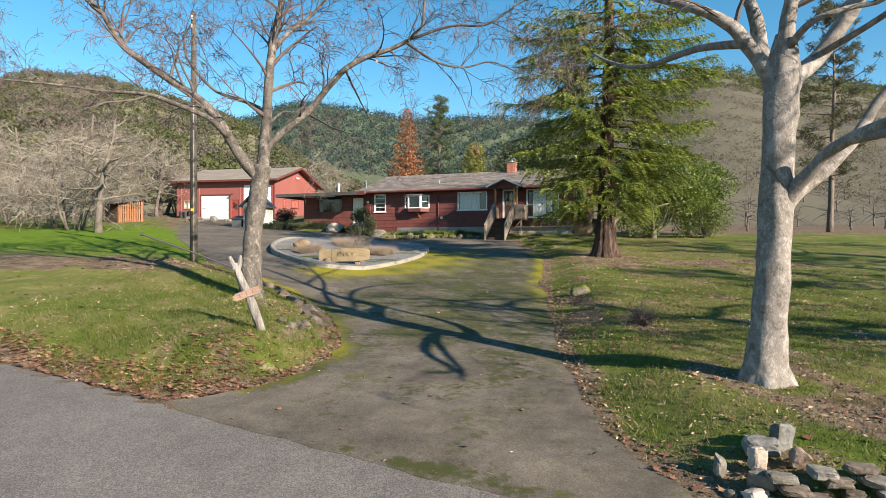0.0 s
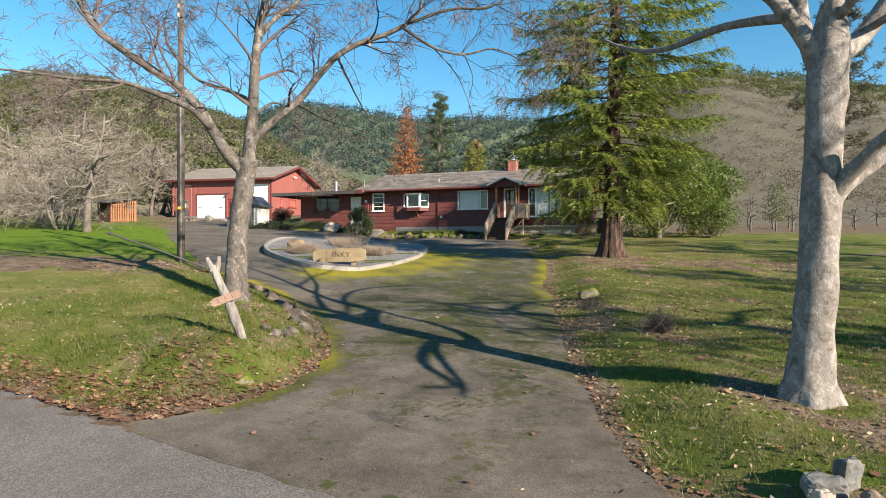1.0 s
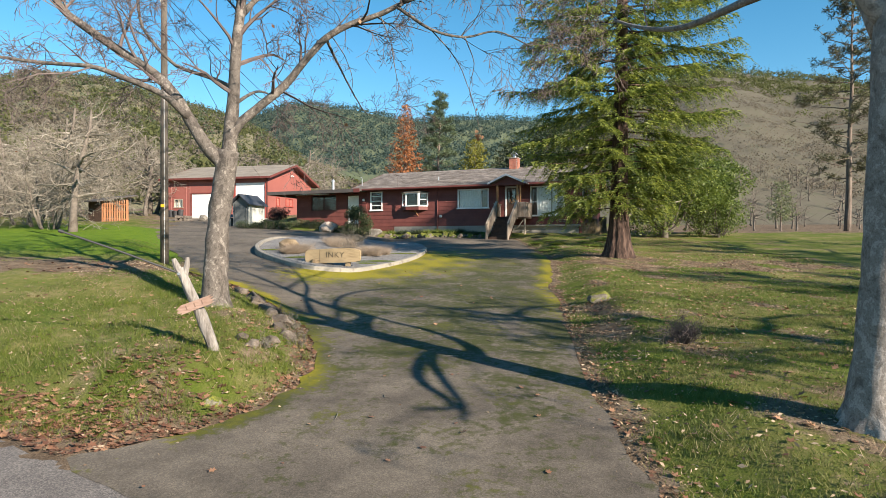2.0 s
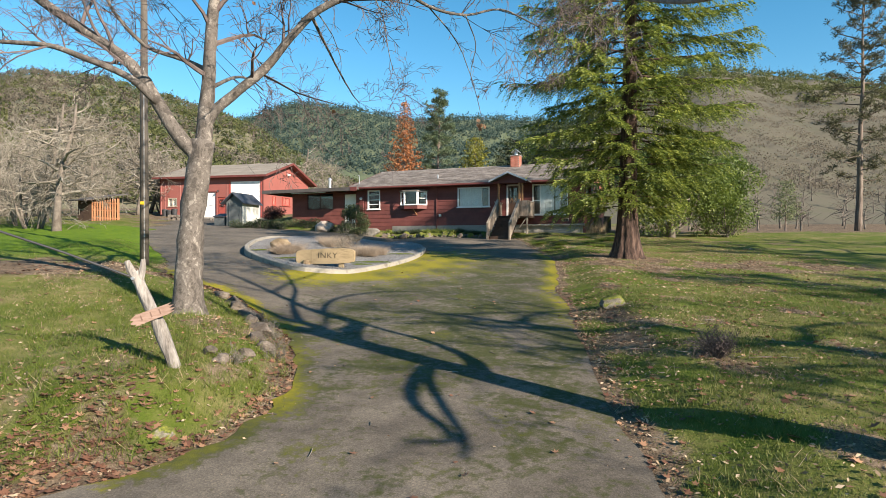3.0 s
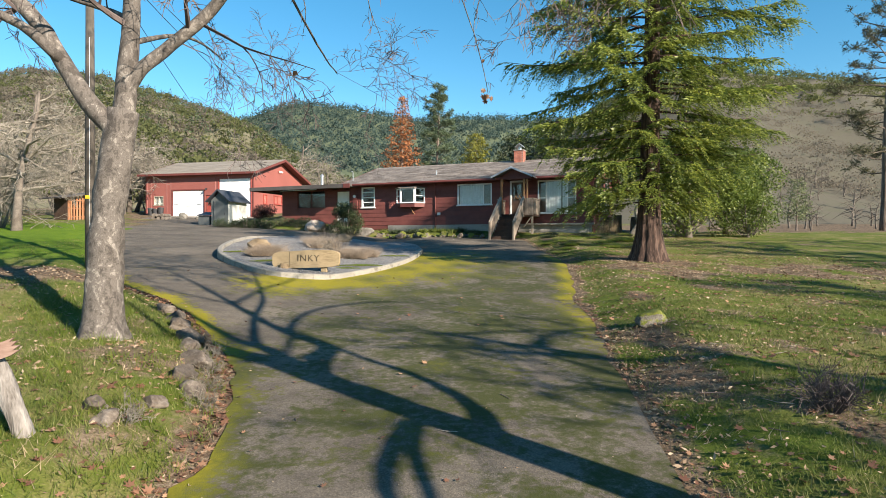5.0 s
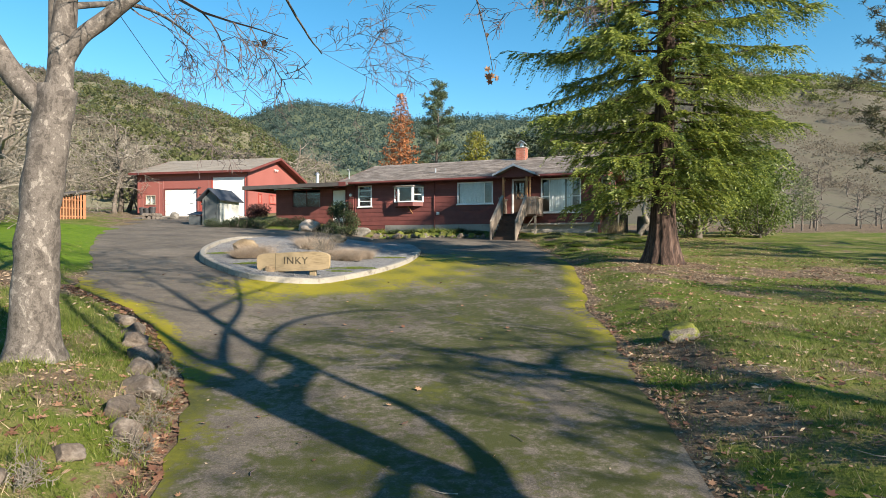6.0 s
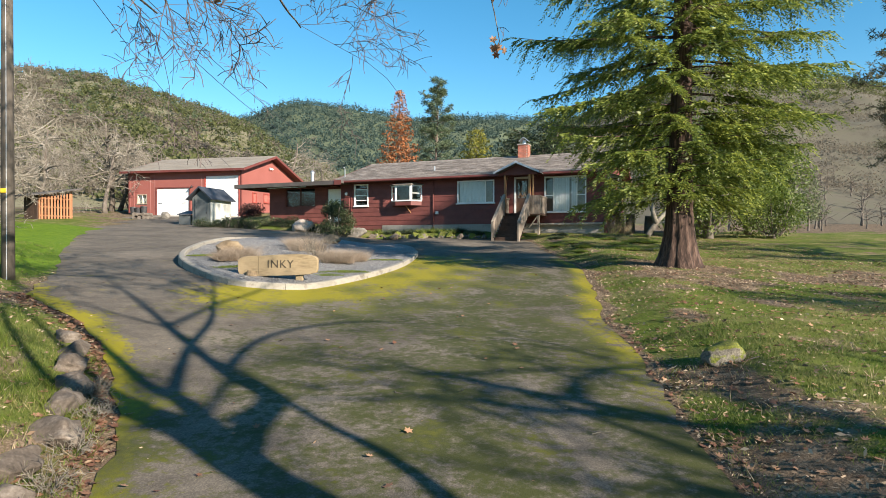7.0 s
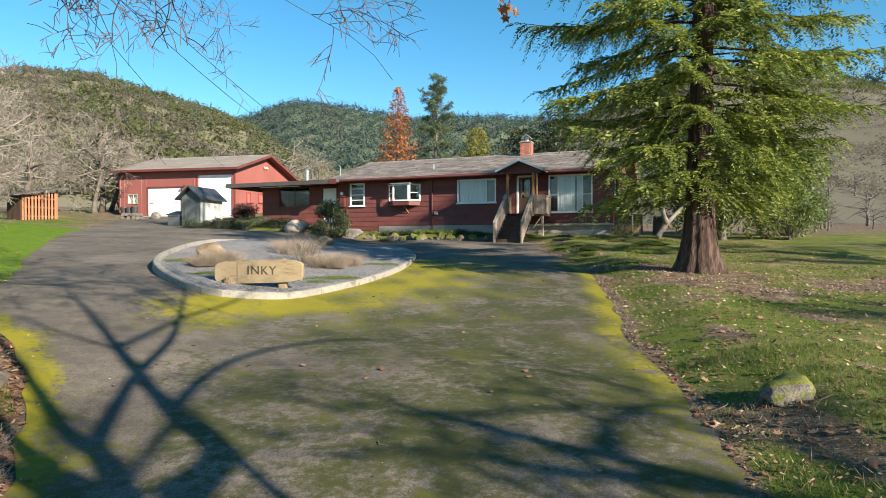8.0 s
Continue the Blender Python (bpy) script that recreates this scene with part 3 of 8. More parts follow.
MAT_RAIL = surface("weathered_rail_wood", (0.13, 0.105, 0.082), (0.27, 0.225, 0.18), None, 5, 40, 0.85, 0.5, 0.006, (1, 1, 0.15), objrand=0.15)
MAT_CEDAR = surface("cedar_posts", (0.22, 0.105, 0.045), (0.36, 0.19, 0.085), None, 5, 40, 0.75, 0.4, 0.005, (1, 1, 0.15), objrand=0.12)
MAT_STEP = surface("dark_stained_steps", (0.045, 0.026, 0.018), (0.085, 0.05, 0.035), None, 4, 40, 0.8, 0.3, 0.004)
MAT_DOOR = surface("brown_door", (0.06, 0.032, 0.02), (0.10, 0.055, 0.035), None, 5, 40, 0.5, 0.2, 0.003, (1, 1, 0.2))
MAT_BRICK = surface("chimney_brick", (0.26, 0.085, 0.055), (0.42, 0.16, 0.11), None, 6, 40, 0.9, 0.4, 0.005, objrand=0.25)
MAT_MORTAR = surface("mortar", (0.36, 0.33, 0.29), (0.46, 0.43, 0.39), None, 8, 60, 0.95, 0.4, 0.004)
MAT_STEEL = surface("galvanised_steel", (0.42, 0.43, 0.44), (0.58, 0.59, 0.60), None, 6, 40, 0.4, 0.1, 0.002, metal=0.8)
# grey paint, darkened further for the shade on the shed's front
MAT_GREY_SHADED = surface("shaded_grey_board", (0.08, 0.09, 0.091), (0.12, 0.132, 0.131), None, 2, 40, 0.7, 0.3, 0.004)
MAT_PALE = surface("pale_painted_board", (0.40, 0.41, 0.38), (0.50, 0.51, 0.47), None, 2, 40, 0.7, 0.3, 0.004)
MAT_BLUE_ROOF = surface("dark_blue_shed_roof", (0.028, 0.033, 0.042), (0.055, 0.062, 0.075), None, 3, 40, 0.6, 0.3, 0.005)
MAT_BLACK = surface("black_plastic", (0.022, 0.022, 0.024), (0.04, 0.04, 0.042), None, 4, 50, 0.5, 0.2, 0.002)
MAT_ROOM = surface("dim_room_wall", (0.22, 0.20, 0.17), (0.28, 0.26, 0.22), None, 2, 30, 0.9, 0)
MAT_BLIND = surface("pale_blinds", (0.62, 0.64, 0.64), (0.72, 0.73, 0.73), None, 6, 50, 0.8, 0.1, 0.002, objrand=0.1)
MAT_TAR = surface("tar_roofing", (0.05, 0.045, 0.042), (0.095, 0.085, 0.08), None, 1.5, 30, 0.9, 0.4, 0.006)


def glass_material():
    m, nt, b = nodes_of("window_glass")
    b.inputs["Base Color"].default_value = (0.92, 0.96, 0.97, 1)
    b.inputs["Roughness"].default_value, b.inputs["IOR"].default_value = 0.015, 1.5
    b.inputs["Transmission Weight"].default_value = 1.0
    return m


MAT_GLASS = glass_material()


def wall_with_holes(s, x0, x1, z0, z1, y0, y1, holes):
    """One solid wall between y0 and y1, cut open at (xa, xb, za, zb)."""
    xs = sorted({x0, x1, *(v for h in holes for v in h[:2] if x0 < v < x1)})
    zs = sorted({z0, z1, *(v for h in holes for v in h[2:] if z0 < v < z1)})
    nx, nz = len(xs), len(zs)
    n = len(s.v)
    s.v += [(x, y, z) for y in (y0, y1) for z in zs for x in xs]

    def at(i, j, k):
        return n + k * nx * nz + j * nx + i

    def solid(i, j):
        if not (0 <= i < nx - 1 and 0 <= j < nz - 1):
            return False
        cx, cz = (xs[i] + xs[i + 1]) / 2, (zs[j] + zs[j + 1]) / 2
        return not any(a < cx < b and c < cz < d for a, b, c, d in holes)

    for i in range(nx - 1):
        for j in range(nz - 1):
            if not solid(i, j):
                continue
            s.f.append((at(i, j, 0), at(i + 1, j, 0), at(i + 1, j + 1, 0), at(i, j + 1, 0)))
            s.f.append((at(i, j + 1, 1), at(i + 1, j + 1, 1), at(i + 1, j, 1), at(i, j, 1)))
            if not solid(i - 1, j):
                s.f.append((at(i, j, 1), at(i, j, 0), at(i, j + 1, 0), at(i, j + 1, 1)))
            if not solid(i + 1, j):
                s.f.append((at(i + 1, j, 0), at(i + 1, j, 1), at(i + 1, j + 1, 1), at(i + 1, j + 1, 0)))
            if not solid(i, j - 1):
                s.f.append((at(i, j, 0), at(i, j, 1), at(i + 1, j, 1), at(i + 1, j, 0)))
            if not solid(i, j + 1):
                s.f.append((at(i, j + 1, 1), at(i, j + 1, 0), at(i + 1, j + 1, 0), at(i + 1, j + 1, 1)))
    return s


def siding(parent, x0, x1, z0, z1, y, exposure, holes, material):
    """Lapped boards, each run between openings a board of its own."""
    z = z0
    while z < z1 - 0.02:
        top = min(z + exposure + 0.02, z1)
        runs = [(x0, x1)]
        for a, b, c, d in holes:
            if c < top - 0.03 and d > z + 0.03:
                runs = [r for p, q in runs for r in ((p, min(q, a)), (max(p, b), q)) if r[1] - r[0] > 0.02]
        for a, b in runs:
            part("siding_board", Shape().prism([(a, y, z), (a, y - 0.032, z), (a, y - 0.012, top), (a, y, top)], (0, 0, 0), (b - a, 0, 0)), material, parent)
        z += exposure


def frame_bars(s, x0, x1, z0, z1, y0, y1, w):
    s.box(x0, x1, y0, y1, z1 - w, z1).box(x0, x1, y0, y1, z0, z0 + w)
    s.box(x0, x0 + w, y0, y1, z0 + w, z1 - w).box(x1 - w, x1, y0, y1, z0 + w, z1 - w)
    return s


def window(parent, x0, x1, z0, z1, y=0.0, cols=(), rows=(), label="white-framed window", trim=0.07, sill=True, blinds=0, paint_mat=MAT_WHITE):
    """A framed window in the wall plane y, panes between mullions at cols and rows (fractions)."""
    w = part("window", frame_bars(Shape(), x0, x1, z0, z1, y - 0.05, y + 0.07, trim), paint_mat, parent, label)
    if sill:
        part("window_sill", Shape().bevel_box(x0 - 0.06, x1 + 0.06, y - 0.1, y - 0.04, z0 - 0.04, z0 + 0.012, 0.008), paint_mat, w)
    xs = [x0 + trim] + [x0 + f * (x1 - x0) for f in cols] + [x1 - trim]
    for f in cols:
        c = x0 + f * (x1 - x0)
        part("mullion", Shape().box(c - 0.025, c + 0.025, y - 0.03, y + 0.05, z0 + trim, z1 - trim), paint_mat, w)
    for a, b, fs in [(xs[i], xs[i + 1], rows[i] if i < len(rows) else ()) for i in range(len(xs) - 1)]:
        zs = [z0 + trim] + [z0 + f * (z1 - z0) for f in fs] + [z1 - trim]
        for f in fs:
            c = z0 + f * (z1 - z0)
            part("sash_bar", Shape().box(a, b, y - 0.02, y + 0.045, c - 0.02, c + 0.02), paint_mat, w)
        for c, d in zip(zs, zs[1:]):
            g = part("pane", Shape().box(a, b, y + 0.018, y + 0.024, c, d), MAT_GLASS, w)
            g.visible_shadow = False
    if blinds:
        xa0, xb0 = xs[1] if cols else xs[0], xs[-2] if len(cols) > 1 else xs[-1]
        n = int((xb0 - xa0) * blinds)
        step = (xb0 - xa0) / max(n, 1)
        for i in range(n):
            if i % 9 == 8:
                continue
            xa = xa0 + step * i
            part("blind_slat", Shape().box(-step * 0.48, step * 0.48, -0.003, 0.003, z0 + trim, z1 - trim), MAT_BLIND, w,
                 m=pose(xa + step / 2, y + 0.14, 0, 0, 0, 22 + 9 * math.sin(i * 2.3)))
    return w


def courses(s, x0, x1, ya, za, yb, zb, step, lift=0.018, piece=0.0, r=random.Random(3)):
    """Shingle courses from the eave (ya, za) up to the ridge (yb, zb)."""
    n = max(1, int(math.hypot(yb - ya, zb - za) / step))
    up = Vector((0, yb - ya, zb - za)).normalized()
    no = Vector((0, -up.z, up.y)) if up.y > 0 else Vector((0, up.z, -up.y))
    if no.z < 0:
        no = -no
    for i in range(n):
        a = Vector((0, ya + (yb - ya) * i / n, za + (zb - za) * i / n))
        b = Vector((0, ya + (yb - ya) * (i + 1.08) / n, za + (zb - za) * (i + 1.08) / n))
        xs = [x0, x1]
        if piece:
            xs = [x0]
            while xs[-1] < x1 - piece:
                xs.append(xs[-1] + piece * r.uniform(0.6, 1.4))
            xs[-1] = x1
        for p, q in zip(xs, xs[1:]):
            l = lift * r.uniform(0.8, 1.3)
            o = [a, a + no * l, b + no * 0.004, b]
            s.prism([tuple(v + Vector((p, 0, 0))) for v in o], (0, 0, 0), (q - p - 0.004, 0, 0))
    return s


def gable_roof(parent, x0, x1, y0, y1, z_eave, z_ridge, thick, mat_top, mat_edge, step=0.2, piece=0.9, edge_label=""):
    ym = (y0 + y1) / 2
    for ya in (y0, y1):
        k = -1 if ya < ym else 1
        slab = part("roof_slope", Shape().prism([(x0, ya, z_eave), (x0, ym, z_ridge), (x0, ym, z_ridge - thick), (x0, ya, z_eave - thick)], (0, 0, 0), (x1 - x0, 0, 0)), mat_edge, parent)
        part("shingle_layer", courses(Shape(), x0 - 0.02, x1 + 0.02, ya, z_eave + 0.003, ym, z_ridge + 0.003, step, 0.02, piece), mat_top, slab, kind_label(mat_top))
        part("fascia", Shape().box(x0 - 0.03, x1 + 0.03, min(ya, ya + k * 0.03), max(ya, ya + k * 0.03), z_eave - thick - 0.05, z_eave + 0.01), mat_edge, slab, edge_label)
    for x in (x0, x1):
        for k in (-1, 1):
            ye = y0 if k < 0 else y1
            part("rake_board", Shape().prism([(x, ye, z_eave - thick - 0.06), (x, ye, z_eave + 0.025), (x, ym, z_ridge + 0.025), (x, ym, z_ridge - thick - 0.06)], (-0.02, 0, 0), (0.02, 0, 0)), mat_edge, parent, edge_label)
    part("ridge_cap", Shape().prism([(x0, ym - 0.16, z_ridge - 0.03), (x0, ym, z_ridge + 0.05), (x0, ym + 0.16, z_ridge - 0.03)], (0, 0, 0), (x1 - x0, 0, 0)), mat_top, parent)


def kind_label(m):
    return "weathered shingle courses"


# ---- the house ----
HM = pose(-5.9, 46.0, 0, 0, 0, -22.24)
house = thing("house", "low red-brown ranch house with shingled gable roof", "house", HM)
FLOOR, WALL_TOP, DEPTH = 3.45, 5.66, 9.0
holes = [(0.85, 1.82, 4.12, 5.44), (3.51, 5.20, 4.15, 5.25), (7.50, 9.68, 4.12, 5.40), (10.82, 11.68, 3.45, 5.46), (12.46, 14.66, 3.54, 5.44)]
front = part("front_wall", wall_with_holes(Shape(), 0.00, 15.58, 2.1, WALL_TOP, 0, 0.16, holes), MAT_RED, house)
siding(front, 0.00, 10.25, 2.98, WALL_TOP, 0, 0.262, holes, MAT_RED)
siding(front, 10.25, 15.55, 2.98, WALL_TOP, 0, 0.262, holes, MAT_RED)
siding(front, 0.00, 2.75, 2.2, 2.97, 0, 0.262, [], MAT_RED)
part("side_wall", wall_with_holes(Shape(), -DEPTH, -0.16, 2.1, WALL_TOP, 0, 0.16, [(-3.2, -1.2, 3.6, 5.3)]).mesh("side_wall", MAT_RED), MAT_RED, house, m=pose(15.42, 0, 0, 0, 0, -90))
part("side_wall", Shape().box(0.00, 0.17, 0.16, DEPTH, 2.1, WALL_TOP), MAT_RED, house)
part("back_wall", Shape().box(0.00, 15.58, DEPTH - 0.16, DEPTH, 2.1, WALL_TOP), MAT_RED, house)
part("room_floor", Shape().box(0.17, 15.41, 0.16, DEPTH - 0.16, 3.3, FLOOR), MAT_ROOM, house)
part("room_wall", Shape().box(0.17, 15.41, 4.2, 4.3, FLOOR, WALL_TOP - 0.02), MAT_ROOM, house)
part("room_ceiling", Shape().box(0.17, 15.41, 0.16, DEPTH - 0.16, WALL_TOP - 0.02, WALL_TOP + 0.05), MAT_ROOM, house)
part("foundation", Shape().bevel_box(2.75, 15.55, -0.035, 0.0, 1.9, 2.96, 0.01), MAT_CONCRETE, house, "stained concrete foundation")
part("foundation_ledge", Shape().bevel_box(11.88, 15.69, -0.22, -0.035, 2.86, 2.97, 0.015), MAT_CONCRETE, house)
part("foundation_ledge", Shape().bevel_box(11.94, 15.37, -0.12, -0.035, 1.9, 2.62, 0.015), MAT_CONCRETE, house)
part("corner_board", Shape().box(15.55, 15.62, -0.045, 0.10, 2.96, WALL_TOP), MAT_RED, house)
part("corner_board", Shape().box(-0.04, 0.00, -0.045, 0.10, 2.2, WALL_TOP), MAT_RED, house)
vent = part("foundation_vent", frame_bars(Shape(), 14.31, 14.70, 3.13, 3.30, -0.05, -0.03, 0.025), MAT_WOOD, house)
for i in range(4):
    part("louvre", Shape().box(14.34, 14.68, -0.045, -0.03, 3.16 + i * 0.03, 3.172 + i * 0.03), MAT_BLACK, vent)
part("outlet_box", Shape().bevel_box(6.19, 6.38, -0.1, -0.03, 3.55, 3.72, 0.01), MAT_STEEL, house, "grey outlet box")
part("downpipe", Shape().tube([(6.04, -0.07, 2.3), (6.04, -0.07, 5.55)], [0.032] * 2, 8), MAT_DARK_RED, house)
meter = part("meter_box", Shape().bevel_box(0.23, 0.59, -0.17, -0.03, 4.08, 4.62, 0.015), MAT_DARK_RED, house, "red-painted electric meter box")
part("meter_dial", Shape().tube([(0.38, -0.06, 4.88), (0.38, -0.2, 4.88)], [0.1, 0.09], 14), MAT_STEEL, meter, "glass-domed meter")
part("meter_back", Shape().bevel_box(0.24, 0.55, -0.11, -0.03, 4.66, 5.06, 0.015), MAT_DARK_RED, meter)
for x in (0.32, 0.49):
    part("conduit", Shape().tube([(x, -0.08, 2.4), (x, -0.08, 3.6), (x + 0.05, -0.08, 4.08)], [0.024] * 3, 8), MAT_DARK_RED, meter)
part("conduit", Shape().tube([(0.66, -0.07, 3.2), (0.66, -0.07, 5.55)], [0.022] * 2, 8), MAT_DARK_RED, house)

# windows: a small sash window, the box bay, two wide picture windows
window(house, 0.85, 1.82, 4.12, 5.44, rows=((0.27, 0.5, 0.76),))
window(house, 7.50, 9.68, 4.12, 5.40, cols=(0.76,), label="white-framed picture window with pale curtain", blinds=0)
part("curtain", Shape().poly([(7.6 + 0.053 * i, 0.16 + 0.03 * math.sin(i * 1.9), 4.15) for i in range(29)] + [(7.6 + 0.053 * i, 0.16 + 0.03 * math.sin(i * 1.9), 5.36) for i in range(28, -1, -1)]), MAT_BLIND, house, "pale drawn curtain")
window(house, 12.46, 14.66, 3.54, 5.44, cols=(0.22, 0.775), rows=((0.47,), (), (0.47,)), label="tall white picture window with vertical blinds", blinds=10)


def box_bay(parent, x0, x1, z0, z1, out, m=None):
    """A box bay on a wall, with slanting sides, its own little roof and a bracket."""
    bay = part("bay_window", Shape().prism([(x0, 0, 0), (x0 + 0.48, -out, 0), (x1 - 0.48, -out, 0), (x1, 0, 0)], (0, 0, z0 - 0.2), (0, 0, z0 + 0.04)), MAT_DARK_RED, parent, "white bay window on a red box", m=m)
    part("bay_roof", Shape().prism([(x0 - 0.14, 0.0, 0), (x0 + 0.4, -out - 0.16, 0), (x1 - 0.4, -out - 0.16, 0), (x1 + 0.14, 0.0, 0)], (0, 0, z1), (0, 0, z1 + 0.05)), MAT_SHINGLE, bay)
    hip = Shape()
    a, b, c, d = (x0 - 0.1, 0, z1 + 0.05), (x0 + 0.42, -out - 0.12, z1 + 0.05), (x1 - 0.42, -out - 0.12, z1 + 0.05), (x1 + 0.1, 0, z1 + 0.05)
    e, f = (x0 + 0.5, 0, z1 + 0.2), (x1 - 0.5, 0, z1 + 0.2)
    for q in ((a, b, e), (b, c, f, e), (c, d, f)):
        hip.poly(q)
    part("bay_roof", hip, MAT_SHINGLE, bay)
    corners = [(x0, 0), (x0 + 0.48, -out), (x1 - 0.48, -out), (x1, 0)]
    for (ax, ay), (bx, by) in zip(corners, corners[1:]):
        ln = math.hypot(bx - ax, by - ay)
        mm = pose(ax, ay, 0, 0, 0, math.degrees(math.atan2(by - ay, bx - ax)))
        part("bay_frame", frame_bars(Shape(), 0, ln, z0 + 0.04, z1, -0.03, 0.04, 0.07), MAT_WHITE, bay, m=mm)
        g = part("pane", Shape().box(0.07, ln - 0.07, 0.0, 0.006, z0 + 0.11, z1 - 0.07), MAT_GLASS, bay, m=mm)
        g.visible_shadow = False
        if ln < 0.8:
            part("sash_bar", Shape().box(0.07, ln - 0.07, -0.015, 0.02, (z0 + z1) / 2, (z0 + z1) / 2 + 0.035), MAT_WHITE, bay, m=mm)
    part("bracket", Shape().tube([((x0 + x1) / 2 + 0.25, 0, z0 - 0.62), ((x0 + x1) / 2 + 0.12, -out * 0.8, z0 - 0.2)], [0.03] * 2, 6), MAT_CEDAR, bay)
    return bay


box_bay(house, 3.38, 5.32, 4.28, 5.25, 0.5)
box_bay(house, 1.0, 3.0, 3.6, 5.45, 0.55, pose(15.58, 0, 0, 0, 0, 90))

# front door with a lattice window
door = part("front_door", Shape().bevel_box(10.90, 11.60, 0.02, 0.07, FLOOR, 5.38, 0.006), MAT_DOOR, house, "brown door with lattice window")
part("door_frame", Shape().box(10.80, 10.90, -0.05, 0.1, FLOOR, 5.38).box(11.60, 11.70, -0.05, 0.1, FLOOR, 5.38).box(10.80, 11.70, -0.05, 0.1, 5.38, 5.48), MAT_WHITE, door, "white door frame")
part("door_glass", Shape().box(11.01, 11.49, 0.0, 0.018, 4.35, 5.25), MAT_GLASS, door)
for cx in (11.13, 11.37):
    for k in (-1, 1):
        part("lattice_bar", Shape().box(-0.20, 0.20, -0.012, 0.0, -0.014, 0.014), MAT_CEDAR, door, m=pose(cx, 0.0, 4.58, 0, k * 58, 0))
part("door_handle", Shape().tube([(11.52, -0.04, 4.3), (11.52, 0.02, 4.3)], [0.03, 0.03], 10), MAT_STEEL, door)

# main roof
gable_roof(house, -0.48, 16.1, -0.62, 9.62, 5.62, 7.23, 0.10, MAT_SHINGLE, MAT_DARK_RED, 0.2, 0.9)
part("gutter", Shape().tube([(-0.48, -0.7, 5.55), (16.1, -0.7, 5.53)], [0.055] * 2, 8), MAT_DARK_RED, house)
for x in (0.085, 15.495):
    part("gable_wall", Shape().prism([(x, 0, WALL_TOP), (x, DEPTH, WALL_TOP), (x, DEPTH / 2, 7.06)], (-0.08, 0, 0), (0.08, 0, 0)), MAT_RED, house)
mast = part("service_mast", Shape().tube([(-0.05, 0.4, 5.7), (-0.05, 0.4, 6.45), (-0.05, 0.34, 6.56), (-0.05, 0.2, 6.54)], [0.028] * 4, 8), MAT_STEEL, house)
part("roof_vent", Shape().tube([(5.6, 1.2, 6.1), (5.6, 1.2, 6.46)], [0.045] * 2, 8), MAT_STEEL, house)

# chimney, brick by brick
chim = part("chimney", Shape().box(9.92, 10.52, 4.0, 4.6, 6.9, 7.86), MAT_MORTAR, house, "square red brick chimney with metal cap")
r = random.Random(5)
row_z = 6.98
k = 0
while row_z < 7.82:
    for side in range(4):
        for i in range(3):
            a = i * 0.21 - 0.01 + (0.0 if k % 2 else -0.1)
            x0, x1 = max(a, -0.008), min(a + 0.2, 0.608)
            if x1 - x0 < 0.05:
                continue
            mm = pose(10.22, 4.3, 0, 0, 0, 90 * side) @ pose(-0.3, -0.3, row_z)
            part("brick", Shape().box(x0, x1, -0.012, 0.02, 0, 0.062), MAT_BRICK, chim, m=mm)
    row_z += 0.074
    k += 1
part("chimney_crown", Shape().bevel_box(9.86, 10.58, 3.94, 4.66, 7.86, 7.92, 0.015), MAT_CONCRETE, chim)
part("flue", Shape().tube([(10.22, 4.3, 7.91), (10.22, 4.3, 8.2)], [0.12, 0.12], 14), MAT_STEEL, chim)
cap = part("chimney_cap", Shape().prism([(9.94, 4.05, 8.1), (10.22, 4.05, 8.34), (10.5, 4.05, 8.1), (10.5, 4.05, 8.125), (10.22, 4.05, 8.37), (9.94, 4.05, 8.125)], (0, 0, 0), (0, 0.5, 0)), MAT_STEEL, chim, "dark metal gable cap")

# porch: landing, posts, small gable and steps
LAND = -1.62
part("porch_floor", Shape().bevel_box(10.5, 12.6, LAND, 0, 3.33, FLOOR, 0.01), MAT_STEP, house)
for x in (10.6, 12.5):
    part("porch_leg", Shape().bevel_box(x - 0.05, x + 0.05, LAND + 0.05, LAND + 0.15, 1.9, 3.33, 0.006), MAT_WOOD, house)
part("porch_brace", Shape().tube([(12.45, LAND + 0.1, 3.3), (12.0, LAND + 0.1, 2.7)], [0.035] * 2, 6), MAT_WOOD, house)
for x in (10.74, 12.03):
    part("porch_post", Shape().bevel_box(x - 0.055, x + 0.055, -1.58, -1.47, FLOOR, 5.46, 0.008), MAT_CEDAR, house)
part("porch_post", Shape().bevel_box(12.16, 12.24, -1.5, -1.42, FLOOR, 5.46, 0.008), MAT_CEDAR, house)
part("porch_beam", Shape().bevel_box(10.42, 12.42, -1.6, -1.45, 5.42, 5.54, 0.008), MAT_DARK_RED, house)
for x in (10.74, 12.03):
    part("porch_beam", Shape().bevel_box(x - 0.05, x + 0.05, -1.45, -0.03, 5.42, 5.52, 0.008), MAT_DARK_RED, house)
    part("post_brace", Shape().prism([(x, -1.5, 5.02), (x, -1.5, 5.1), (x, -1.1, 5.42), (x, -1.02, 5.42)], (-0.025, 0, 0), (0.025, 0, 0)), MAT_CEDAR, house)
porch = part("porch_roof", Shape().prism([(10.28, -1.95, 5.56), (11.42, -1.95, 6.08), (12.56, -1.95, 5.56), (12.56, -1.95, 5.49), (11.42, -1.95, 6.0), (10.28, -1.95, 5.49)], (0, 0, 0), (0, 2.9, 0)), MAT_SHINGLE, house, "small shingled porch gable")
MAT_RAKE = surface("grey_white_trim", (0.42, 0.43, 0.46), (0.52, 0.53, 0.55), None, 3, 30, 0.6, 0.1)
